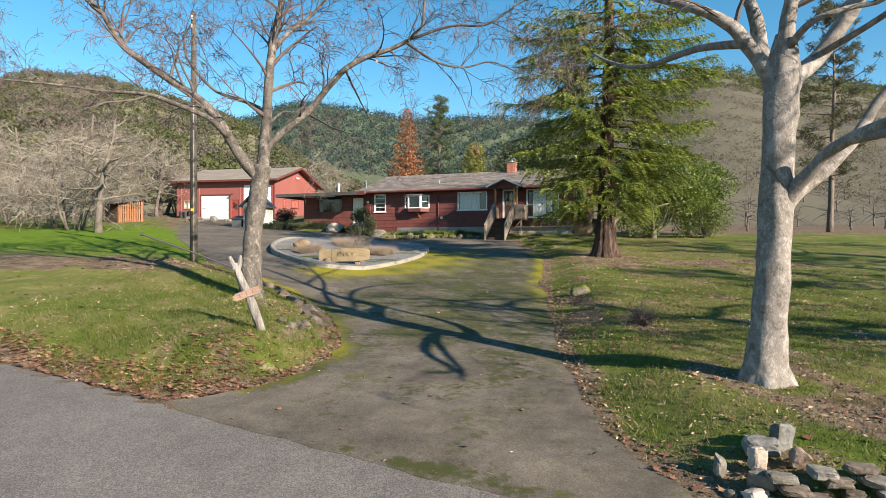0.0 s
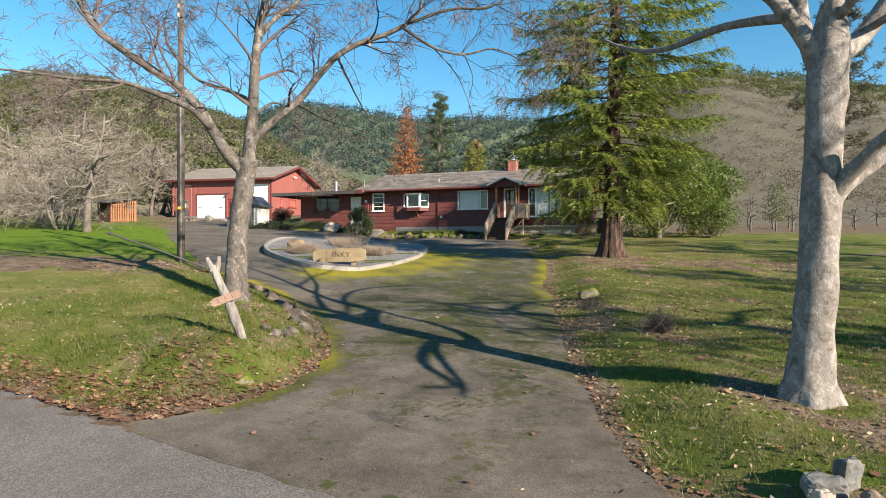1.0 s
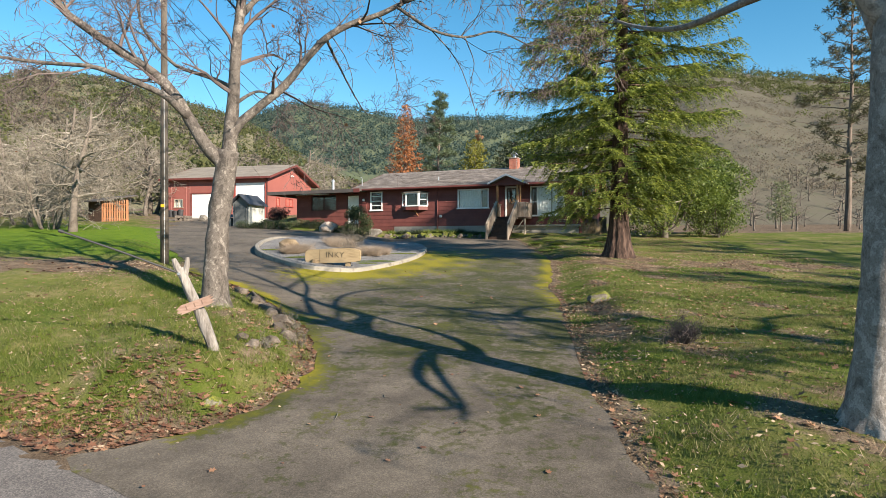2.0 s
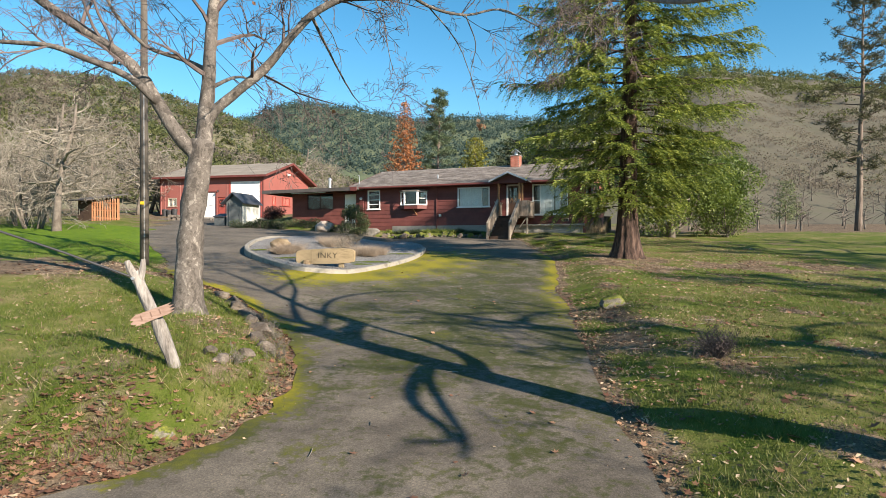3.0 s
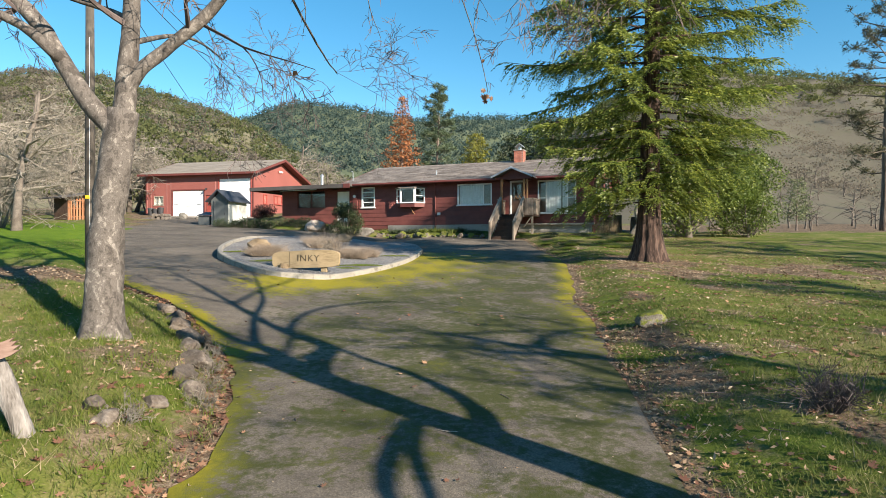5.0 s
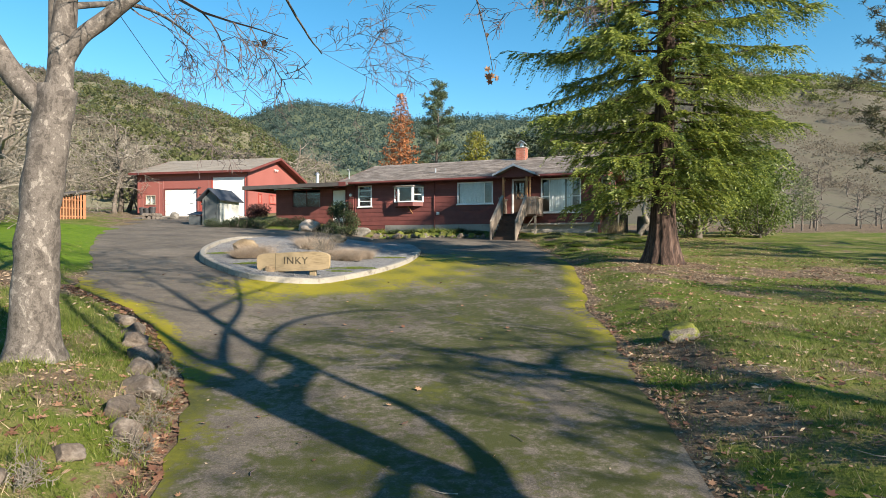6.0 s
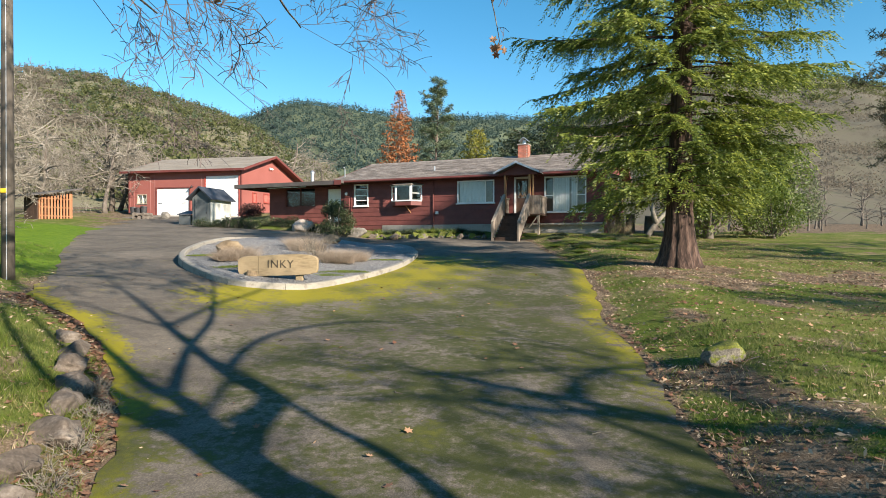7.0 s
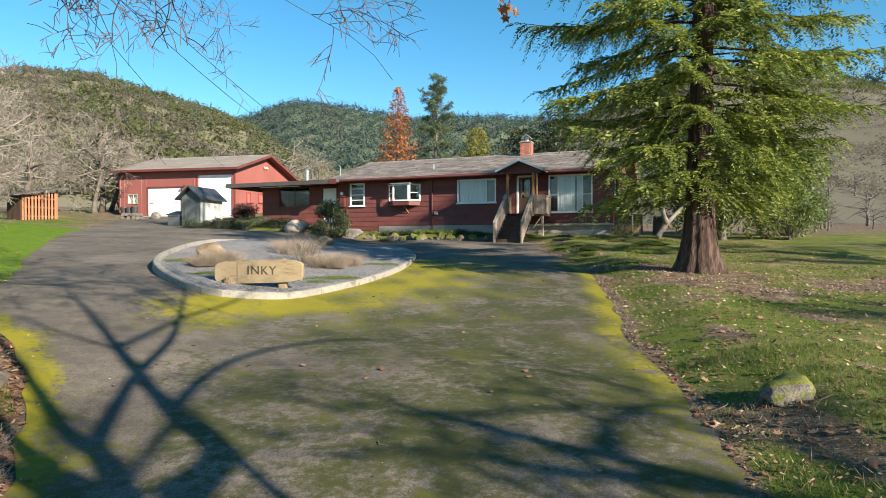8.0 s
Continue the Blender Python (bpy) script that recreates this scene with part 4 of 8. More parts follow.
for k in (-1, 1):
    part("rake_board", Shape().prism([(11.42, -1.97, 6.1), (11.42 + k * 1.18, -1.97, 5.565), (11.42 + k * 1.18, -1.97, 5.46), (11.42, -1.97, 5.98)], (0, -0.02, 0), (0, 0.02, 0)), MAT_RAKE, porch, "pale rake board")
part("porch_gable", Shape().prism([(10.5, -1.53, 5.52), (12.34, -1.53, 5.52), (11.42, -1.53, 5.97)], (0, -0.02, 0), (0, 0.02, 0)), MAT_DARK_RED, porch)
for i in range(8):
    z = FLOOR - 0.187 * (i + 1)
    part("tread", Shape().bevel_box(10.72, 12.0, LAND - 0.25 * (i + 1), LAND - 0.25 * i + 0.03, z, z + 0.045, 0.006), MAT_STEP, house)
    part("riser", Shape().box(10.74, 11.98, LAND - 0.25 * i, LAND - 0.25 * i + 0.02, z - 0.15, z + 0.187), MAT_STEP, house)
for x in (10.70, 12.02):
    rail = part("stair_rail", Shape().prism([(x, LAND + 0.05, 4.33), (x, LAND + 0.05, 4.45), (x, LAND - 1.95, 2.98), (x, LAND - 1.95, 2.85)], (-0.07, 0, 0), (0.07, 0, 0)), MAT_RAIL, house, "grey weathered stair rail")
    part("newel_post", Shape().bevel_box(x - 0.05, x + 0.05, LAND - 2.03, LAND - 1.93, 1.7, 2.95, 0.008), MAT_RAIL, rail)
    part("newel_post", Shape().bevel_box(x - 0.05, x + 0.05, LAND - 0.03, LAND + 0.06, 3.3, 4.45, 0.008), MAT_RAIL, rail)
    for i in range(10):
        a, b = i / 10 + 0.004, (i + 1) / 10 - 0.004
        part("rail_board", Shape().prism([(x, LAND - 0.05 - 1.88 * a, 3.42 - 1.4 * a), (x, LAND - 0.05 - 1.88 * a, 4.28 - 1.38 * a), (x, LAND - 0.05 - 1.88 * b, 4.28 - 1.38 * b), (x, LAND - 0.05 - 1.88 * b, 3.42 - 1.4 * b)], (-0.012, 0, 0), (0.012, 0, 0)), MAT_RAIL, rail)
landing_rail = part("landing_rail", Shape().bevel_box(12.05, 12.6, LAND - 0.01, LAND + 0.08, 4.27, 4.34, 0.008), MAT_RAIL, house, "weathered landing rail with boards")
for i in range(5):
    part("rail_slat", Shape().bevel_box(12.09 + i * 0.1, 12.18 + i * 0.1, LAND - 0.025, LAND - 0.005, 3.4, 4.28, 0.004), MAT_RAIL, landing_rail)
for i in range(12):
    y0 = LAND + 0.08 + i * 0.125
    part("rail_slat", Shape().bevel_box(12.57, 12.59, y0, y0 + 0.115, 3.4, 4.28, 0.004), MAT_RAIL, landing_rail)
    part("rail_slat", Shape().bevel_box(10.5, 10.52, y0, y0 + 0.115, 3.4, 4.28, 0.004), MAT_RAIL, landing_rail)
for x in (10.51, 12.58):
    part("rail_cap", Shape().bevel_box(x - 0.05, x + 0.05, LAND + 0.08, -0.05, 4.27, 4.34, 0.008), MAT_RAIL, landing_rail)

# flat-roofed wing
wing = thing("house_wing", "flat-roofed red wing with wide dark window", "carport", HM)
wholes = [(-4.37, -2.14, 4.2, 5.38), (-1.24, -0.26, 3.2, 5.27)]
wf = part("front_wall", wall_with_holes(Shape(), -5.62, -0.05, 2.6, 5.42, 0.3, 0.45, wholes), MAT_RED, wing)
siding(wf, -5.62, -0.05, 3.0, 5.42, 0.3, 0.262, wholes, MAT_RED)
part("side_wall", Shape().box(-5.62, -5.47, 0.45, 6.5, 2.6, 5.42), MAT_RED, wing)
part("back_wall", Shape().box(-5.47, -0.05, 6.35, 6.5, 2.6, 5.42), MAT_RED, wing)
part("floor_slab", Shape().box(-5.47, -0.05, 0.45, 6.35, 2.9, 3.2), MAT_ROOM, wing)
window(wing, -4.37, -2.14, 4.2, 5.38, 0.36, cols=(0.5,), trim=0.04, sill=False, label="wide dark window", paint_mat=MAT_DARK_RED)
wd = part("door", Shape().bevel_box(-1.2, -0.3, 0.33, 0.38, 3.2, 5.25, 0.006), MAT_WHITE, wing, "white side door")
for z0, z1 in ((3.35, 4.1), (4.25, 5.1)):
    part("door_panel", frame_bars(Shape(), -1.07, -0.43, z0, z1, 0.315, 0.33, 0.03), MAT_WHITE, wd)
slab = part("flat_roof", Shape().bevel_box(-7.28, 0.55, -1.05, 6.8, 5.46, 5.60, 0.01), MAT_TAR, wing, "dark flat roof with deep eaves")
part("fascia", Shape().box(-7.31, 0.32, -1.09, -1.05, 5.38, 5.62), MAT_TAR, slab)
part("fascia", Shape().box(0.11, 0.59, -1.12, -1.091, 5.36, 5.63), MAT_DARK_RED, slab, "red end fascia")
part("fascia", Shape().box(-7.33, -7.29, -1.05, 6.8, 5.38, 5.62), MAT_TAR, slab)
for i in range(7):
    part("rafter", Shape().box(-7.0 + i * 1.1, -6.94 + i * 1.1, -1.0, 0.3, 5.34, 5.46), MAT_DARK_RED, slab)
part("tube_lamp", Shape().bevel_box(-4.86, -2.01, -0.95, -0.87, 5.31, 5.36, 0.01), MAT_PALE, slab, "long white unlit lamp housing")
pipe = part("flue_pipe", Shape().tube([(-3.5, 2.0, 5.5), (-3.5, 2.0, 6.55)], [0.10, 0.10], 14), MAT_STEEL, wing, "galvanised flue pipe")
part("flue_cap", Shape().tube([(-3.5, 2.0, 6.52), (-3.5, 2.0, 6.58), (-3.5, 2.0, 6.72)], [0.15, 0.15, 0.03], 14), MAT_STEEL, pipe)


# ---- the barn ----
BM = pose(-25, 60.04, 0, 0, 0, -12.77)
barn = thing("barn", "two-storey red barn garage with grey roof", "barn", BM)
bh = [(-0.47, 0.5, 5.2, 6.0), (1.42, 4.5, 3.9, 6.45), (4.7, 5.5, 3.9, 6.0), (6.0, 9.0, 3.9, 7.39)]
part("front_wall", wall_with_holes(Shape(), -1.24, 9.2, 3.7, 7.9, 0, 0.2, bh), MAT_BARN, barn)
gw = part("gable_wall", Shape().prism([(9.2, 0.2, 3.7), (9.2, 9.35, 3.7), (9.2, 9.35, 7.9), (9.2, 4.67, 9.32), (9.2, 0.2, 7.92)], (-0.2, 0, 0), (0, 0, 0)), MAT_BARN, barn)
part("gable_wall", Shape().prism([(-1.24, 0.2, 3.7), (-1.24, 9.35, 3.7), (-1.24, 9.35, 7.9), (-1.24, 4.67, 9.32), (-1.24, 0.2, 7.92)], (0, 0, 0), (0.2, 0, 0)), MAT_BARN, barn)
part("back_wall", Shape().box(-1.04, 9.0, 9.15, 9.35, 3.7, 7.9), MAT_BARN, barn)
for i in range(26):
    x = -1.15 + i * 0.4
    if not any(a - 0.05 < x < b + 0.05 for a, b, c, d in bh):
        part("wall_rib", Shape().prism([(x - 0.03, 0, 3.75), (x, -0.025, 3.75), (x + 0.03, 0, 3.75)], (0, 0, 0), (0, 0, 4.0)), MAT_BARN, barn)
# dark red trim matches the rakes and stands in for the eave's shade
gable_roof(barn, -1.65, 9.85, -0.6, 9.95, 7.88, 9.52, 0.12, MAT_BARN_ROOF, MAT_DARK_RED, 0.4, 2.4)
part("corner_trim", Shape().box(9.18, 9.24, -0.03, 0.12, 3.7, 7.95), MAT_DARK_RED, barn)
part("corner_trim", Shape().box(-1.28, -1.22, -0.03, 0.12, 3.7, 7.95), MAT_DARK_RED, barn)
window(barn, -0.47, 0.5, 5.2, 6.0, 0.05, cols=(0.5,), trim=0.06, label="small tan-framed sliding window", paint_mat=MAT_WOOD)
part("pane_back", Shape().box(-0.6, 0.7, 0.25, 0.3, 5.1, 6.1), MAT_PALE, barn, "pale board behind the window")


def section_door(x0, x1, z0, z1, rows, label):
    d = part("garage_door", Shape().box(x0, x1, 0.08, 0.1, z0, z1), MAT_WHITE, barn, label)
    h = (z1 - z0) / rows
    for i in range(rows):
        part("door_section", Shape().bevel_box(x0 + 0.01, x1 - 0.01, 0.045, 0.08, z0 + i * h + 0.008, z0 + (i + 1) * h - 0.008, 0.01), MAT_WHITE, d)
    return d


gd = section_door(1.42, 4.5, 4.12, 6.45, 5, "white sectional garage door")
for x in (1.75, 4.0):
    part("latch", Shape().bevel_box(x - 0.2, x + 0.2, 0.02, 0.045, 5.2, 5.27, 0.008), MAT_STEEL, gd)
section_door(6.0, 9.0, 4.1, 7.39, 7, "tall white roll-up door")
for x0, x1, z0, z1, mat in ((1.32, 1.42, 3.9, 6.55, MAT_DARK_RED), (4.5, 4.6, 3.9, 6.55, MAT_DARK_RED), (1.42, 4.5, 6.45, 6.55, MAT_DARK_RED), (9.0, 9.08, 3.9, 7.45, MAT_FASCIA), (5.9, 6.0, 3.9, 7.45, MAT_FASCIA)):
    part("door_casing", Shape().box(x0, x1, -0.03, 0.1, z0, z1), mat, barn)
md = part("side_door", Shape().bevel_box(4.74, 5.46, 0.05, 0.1, 4.1, 5.96, 0.008), MAT_FASCIA, barn, "red man door with dark pane")
part("pane", Shape().box(4.88, 5.32, 0.03, 0.05, 5.1, 5.8), MAT_GLASS, md)
lamp = part("wall_lamp", Shape().tube([(4.9, -0.05, 6.55), (4.9, -0.3, 6.6), (4.9, -0.34, 6.44)], [0.03, 0.03, 0.09], 8), MAT_BLACK, barn)
gl = part("gable_lamp", Shape().bevel_box(9.2, 9.3, 4.55, 4.8, 8.42, 8.54, 0.01), MAT_STEEL, barn, "twin flood lamp on the gable")
for y in (4.55, 4.8):
    part("lamp_head", Shape().tube([(9.28, y, 8.48), (9.42, y + (y - 4.675) * 0.8, 8.38)], [0.05, 0.08], 10), MAT_WHITE, gl)
GW = pose(9.2, 0, 0, 0, 0, 90)
for x0, x1, z0, z1, c in ((1.75, 2.35, 5.3, 6.15, ()), (3.6, 5.1, 5.4, 6.2, (0.5,))):
    w = window(barn, x0, x1, z0, z1, -0.02, cols=c, trim=0.06, label="dark gable window", paint_mat=MAT_FASCIA)
    w.matrix_basis = GW
    part("window_back", Shape().box(x0, x1, 0.04, 0.06, z0, z1), MAT_ROOM, w)
part("apron", Shape().bevel_box(0.9, 9.4, -2.6, 0.0, 3.6, 4.06, 0.02), MAT_CONCRETE, barn)

# rubbish bins by the barn
for x, h in ((-0.25, 0.66), (0.22, 0.6), (0.75, 0.72)):
    p = BM @ Vector((x, -0.7, 0))
    z = ground_z(p.x, p.y)
    bin_ = thing("rubbish_bin", "dark plastic rubbish bin beside the barn", "bin", pose(p.x, p.y, z), "bins by the barn")
    part("bin_body", Shape().tube([(0, 0, 0), (0, 0, h)], [0.2, 0.26], 14), MAT_BLACK, bin_)
    part("bin_lid", Shape().tube([(0, 0, h), (0, 0, h + 0.05), (0, 0, h + 0.1)], [0.28, 0.27, 0.08], 14), MAT_BLACK, bin_)


# ---- garden shed and deck box ----
SM = pose(-13.8, 45.6, 2.95, 0, 0, -14)
shed = thing("garden_shed", "small grey garden shed with dark gable roof", "shed", SM)
part("front_wall", Shape().prism([(-1.22, 0, -0.3), (0, 0, -0.3), (0, 0, 1.70), (-0.61, 0, 2.2), (-1.22, 0, 1.70)], (0, 0, 0), (0, 0.05, 0)), MAT_GREY_SHADED, shed)
part("side_wall", Shape().box(-0.05, 0, 0.05, 2.15, -0.3, 1.70), MAT_PALE, shed, "pale board side wall")
part("side_wall", Shape().box(-1.22, -1.17, 0.05, 2.15, -0.3, 1.70), MAT_GREY_SHADED, shed)
part("back_wall", Shape().prism([(-1.22, 0, -0.3), (0, 0, -0.3), (0, 0, 1.70), (-0.61, 0, 2.2), (-1.22, 0, 1.70)], (0, 2.15, 0), (0, 2.2, 0)), MAT_GREY_SHADED, shed)
for i in range(6):
    part("batten", Shape().box(0.0, 0.012, 0.05 + i * 0.42, 0.09 + i * 0.42, -0.25, 1.68), MAT_PALE, shed)
for k in (-1, 1):
    part("roof_slope", Shape().prism([(-0.61, -0.28, 2.38), (-0.61 + k * 0.88, -0.28, 1.62), (-0.61 + k * 0.88, -0.28, 1.56), (-0.61, -0.28, 2.30)], (0, 0, 0), (0, 2.6, 0)), MAT_BLUE_ROOF, shed)
sd = part("shed_door", Shape().bevel_box(-0.95, -0.18, -0.03, 0.0, -0.1, 1.62, 0.006), MAT_GREY_SHADED, shed)
part("door_frame", Shape().box(-1.01, -0.95, -0.045, 0, -0.2, 1.68).box(-0.18, -0.12, -0.045, 0, -0.2, 1.68), MAT_GREY_SHADED, sd)
part("latch", Shape().bevel_box(-0.26, -0.2, -0.05, -0.03, 0.72, 0.84, 0.005), MAT_BLACK, sd)
box = thing("deck_box", "dark grey storage box with sloping lid", "storage box", pose(-16.0, 46.3, 2.98, 0, 0, -14))
part("box_body", Shape().bevel_box(0, 0.85, 0, 0.8, -0.25, 0.66, 0.02), MAT_GREY_SHADED, box)
part("lid", Shape().prism([(-0.06, -0.08, 0.66), (-0.06, 0.86, 0.9), (-0.06, 0.86, 0.95), (-0.06, -0.08, 0.71)], (0, 0, 0), (0.98, 0, 0)), MAT_BLUE_ROOF, box)

# ---- woodshed ----
WM = pose(-24.43, 46.2, 2.95, 0, 0, 62)
MAT_PINE = surface("fresh_pine_slats", (0.24, 0.10, 0.045), (0.34, 0.155, 0.075), None, 4, 40, 0.7, 0.3, 0.004, (1, 1, 0.15), objrand=0.12)
ws = thing("woodshed", "slatted pine woodshed with sloping dark roof", "shed", WM)
for x, y, h in ((-0.02, 0.05, 1.98), (1.94, 0.05, 2.28), (-0.02, 1.55, 1.98), (1.94, 1.55, 2.28)):
    part("post", Shape().bevel_box(x - 0.045, x + 0.045, y - 0.045, y + 0.045, -0.2, h, 0.008), MAT_PINE, ws)
for i in range(10):
    x = 0.1 + i * 0.19
    part("slat", Shape().bevel_box(x - 0.055, x + 0.055, -0.05, -0.025, 0.14, 1.92 + 0.155 * x, 0.004), MAT_PINE, ws)
for z in (0.1, 0.62, 1.16, 1.7):
    part("rail", Shape().bevel_box(-0.06, 1.99, -0.025, 0.01, z, z + 0.07, 0.004), MAT_PINE, ws)
# dark boards close the open side, standing in for its shaded interior
for i in range(11):
    part("shade_board", Shape().bevel_box(-0.1, -0.065, 0.1 + i * 0.135, 0.228 + i * 0.135, 0.02, 1.86, 0.004), MAT_STEP, ws)
part("back_wall", Shape().box(-0.06, 1.99, 1.6, 1.64, 0, 2.05), MAT_STEP, ws)
part("side_wall", Shape().box(1.99, 2.02, 0.1, 1.6, 0, 2.2), MAT_STEP, ws)
part("shed_roof", Shape().prism([(-0.75, 0, 1.88), (2.4, 0, 2.5), (2.4, 0, 2.42), (-0.75, 0, 1.8)], (0, -0.45, 0), (0, 2.1, 0)), MAT_TAR, ws)
r = random.Random(8)
MAT_LOG = surface("split_firewood", (0.16, 0.10, 0.06), (0.34, 0.23, 0.14), None, 6, 40, 0.9, 0.4, 0.006, island=0.25)
pile = thing("firewood_stack", "stack of split firewood inside the woodshed", "firewood", WM)
s = Shape()
for i in range(12):
    for j in range(10):
        s.tube([(0.14 + i * 0.145 + r.uniform(-.02, .02), 0.25 + r.uniform(-.05, .05), 0.1 + j * 0.15), (0.14 + i * 0.145, 0.7, 0.1 + j * 0.15)], [0.065 + r.uniform(-.012, .012)] * 2, 6)
part("split_logs", s, MAT_LOG, pile)


# ---- trees ----
def plane_bark(name, dark, mid_tone, pale, bias):
    """Flaking bark: pale and brown plates with crisp edges, fine scales and pits."""
    m, nt, b = nodes_of(name)
    v = coords(nt, (1, 1, 0.8))
    big, mid, fine = noise_tex(nt, 5.0, 5, 0.6, v, 1.2), noise_tex(nt, 22, 5, 0.65, v, 0.8), noise_tex(nt, 75, 3, 0.7, v)
    plates = arith(nt, "ADD", arith(nt, "MULTIPLY", big, 0.62), arith(nt, "MULTIPLY", mid, 0.38))
    col = ramp(nt, plates, [(bias - 0.1, dark), (bias - 0.035, mid_tone), (bias + 0.02, mid_tone), (bias + 0.055, pale)])
    col = mix(nt, 0.85, col, ramp(nt, fine, [(0.3, (0.55, 0.52, 0.48)), (0.5, (1.0, 1.0, 1.0)), (0.72, (1.2, 1.18, 1.15))]), "MULTIPLY")
    nt.links.new(col, b.inputs["Base Color"])
    b.inputs["Roughness"].default_value = 0.9
    bump(nt, b, arith(nt, "ADD", arith(nt, "MULTIPLY", plates, 2.0), arith(nt, "MULTIPLY", fine, 0.5)), 0.55, 0.015)
    return m


def furrowed_bark(name, c1, c2, c3):
    m, nt, b = nodes_of(name)
    v = coords(nt, (1, 1, 0.09))
    rib, fine = noise_tex(nt, 13, 3, 0.55, v, 0.3), noise_tex(nt, 45, 4, 0.7, v)
    f = arith(nt, "ADD", arith(nt, "MULTIPLY", rib, 0.65), arith(nt, "MULTIPLY", fine, 0.35))
    nt.links.new(ramp(nt, f, [(0.35, c1), (0.5, c2), (0.66, c3)]), b.inputs["Base Color"])
    b.inputs["Roughness"].default_value = 0.95
    bump(nt, b, f, 0.9, 0.05)
    return m


MAT_PLANE = plane_bark("pale_plane_bark", (0.11, 0.095, 0.08), (0.19, 0.17, 0.15), (0.285, 0.26, 0.235), 0.50)
# scaly brown bark, darkened overall for the shade lying on the left trunk
MAT_PLANE_SHADED = plane_bark("scaly_shaded_plane_bark", (0.058, 0.049, 0.041), (0.112, 0.097, 0.083), (0.215, 0.192, 0.166), 0.53)
MAT_TWIG = surface("bare_twigs", (0.065, 0.048, 0.045), (0.135, 0.105, 0.096), None, 3, 30, 0.9, 0.2, 0.003)
MAT_REDWOOD = furrowed_bark("redwood_bark", (0.011, 0.007, 0.0055), (0.048, 0.026, 0.018), (0.125, 0.08, 0.06))
MAT_PINE_BARK = furrowed_bark("pine_bark", (0.06, 0.045, 0.035), (0.13, 0.10, 0.08), (0.22, 0.18, 0.15))
MAT_LICHEN = surface("lichen_grey_oak", (0.078, 0.066, 0.05), (0.165, 0.145, 0.115), (0.32, 0.295, 0.25), 1.2, 16, 0.95, 0.4, 0.01)
MAT_OAK = surface("grey_oak_bark", (0.075, 0.06, 0.047), (0.17, 0.145, 0.12), None, 3, 25, 0.95, 0.5, 0.015)
MAT_NEEDLE = leafy("redwood_needles", (0.055, 0.088, 0.022), (0.15, 0.20, 0.04), (0.36, 0.39, 0.075), 0.5, 0.5)
MAT_PINE_NEEDLE = leafy("pine_needles", (0.045, 0.062, 0.03), (0.085, 0.105, 0.045), (0.145, 0.16, 0.07), 0.6, 0.3)
MAT_FIELD_NEEDLE = leafy("dull_pine_needles", (0.055, 0.058, 0.03), (0.095, 0.095, 0.048), (0.16, 0.15, 0.085), 0.7, 0.3)
MAT_TALL_NEEDLE = leafy("blue_green_pine_needles", (0.055, 0.085, 0.045), (0.10, 0.14, 0.07), (0.16, 0.20, 0.10), 0.6, 0.35)
MAT_YOUNG_NEEDLE = leafy("light_pine_needles", (0.09, 0.115, 0.05), (0.15, 0.18, 0.08), (0.23, 0.26, 0.12), 0.6, 0.4)
MAT_RUST = leafy("rusty_needles", (0.17, 0.058, 0.020), (0.30, 0.105, 0.034), (0.42, 0.175, 0.065), 0.7, 0.25)
MAT_GOLD = leafy("yellow_green_foliage", (0.09, 0.10, 0.012), (0.19, 0.19, 0.02), (0.30, 0.27, 0.035), 0.6, 0.3)
MAT_DARK_LEAF = leafy("dark_evergreen", (0.018, 0.030, 0.012), (0.035, 0.055, 0.02), (0.07, 0.095, 0.03), 0.6, 0.2)
MAT_FRESH = leafy("fresh_green_leaves", (0.042, 0.072, 0.014), (0.095, 0.142, 0.025), (0.19, 0.24, 0.042), 0.5, 0.35)
MAT_DEAD_LEAF = leafy("dry_plane_leaves", (0.11, 0.045, 0.026), (0.21, 0.098, 0.055), (0.40, 0.23, 0.13), 0.8, 0.15)


def through_points(pts, steps=4):
    """A smooth open path through points."""
    p = [Vector(q) for q in pts]
    p = [p[0] * 2 - p[1]] + p + [p[-1] * 2 - p[-2]]
    out = []
    for i in range(1, len(p) - 2):
        for j in range(steps):
            t = j / steps
            out.append(0.5 * (2 * p[i] + (p[i + 1] - p[i - 1]) * t + (2 * p[i - 1] - 5 * p[i] + 4 * p[i + 1] - p[i + 2]) * t * t
                              + (3 * p[i] - p[i - 1] - 3 * p[i + 1] + p[i + 2]) * t ** 3))
    return out + [p[-2]]


def rand_dir(r, flat=1.0):
    a = r.uniform(0, 2 * math.pi)
    return Vector((math.cos(a), math.sin(a), r.uniform(-1, 1) * flat)).normalized()


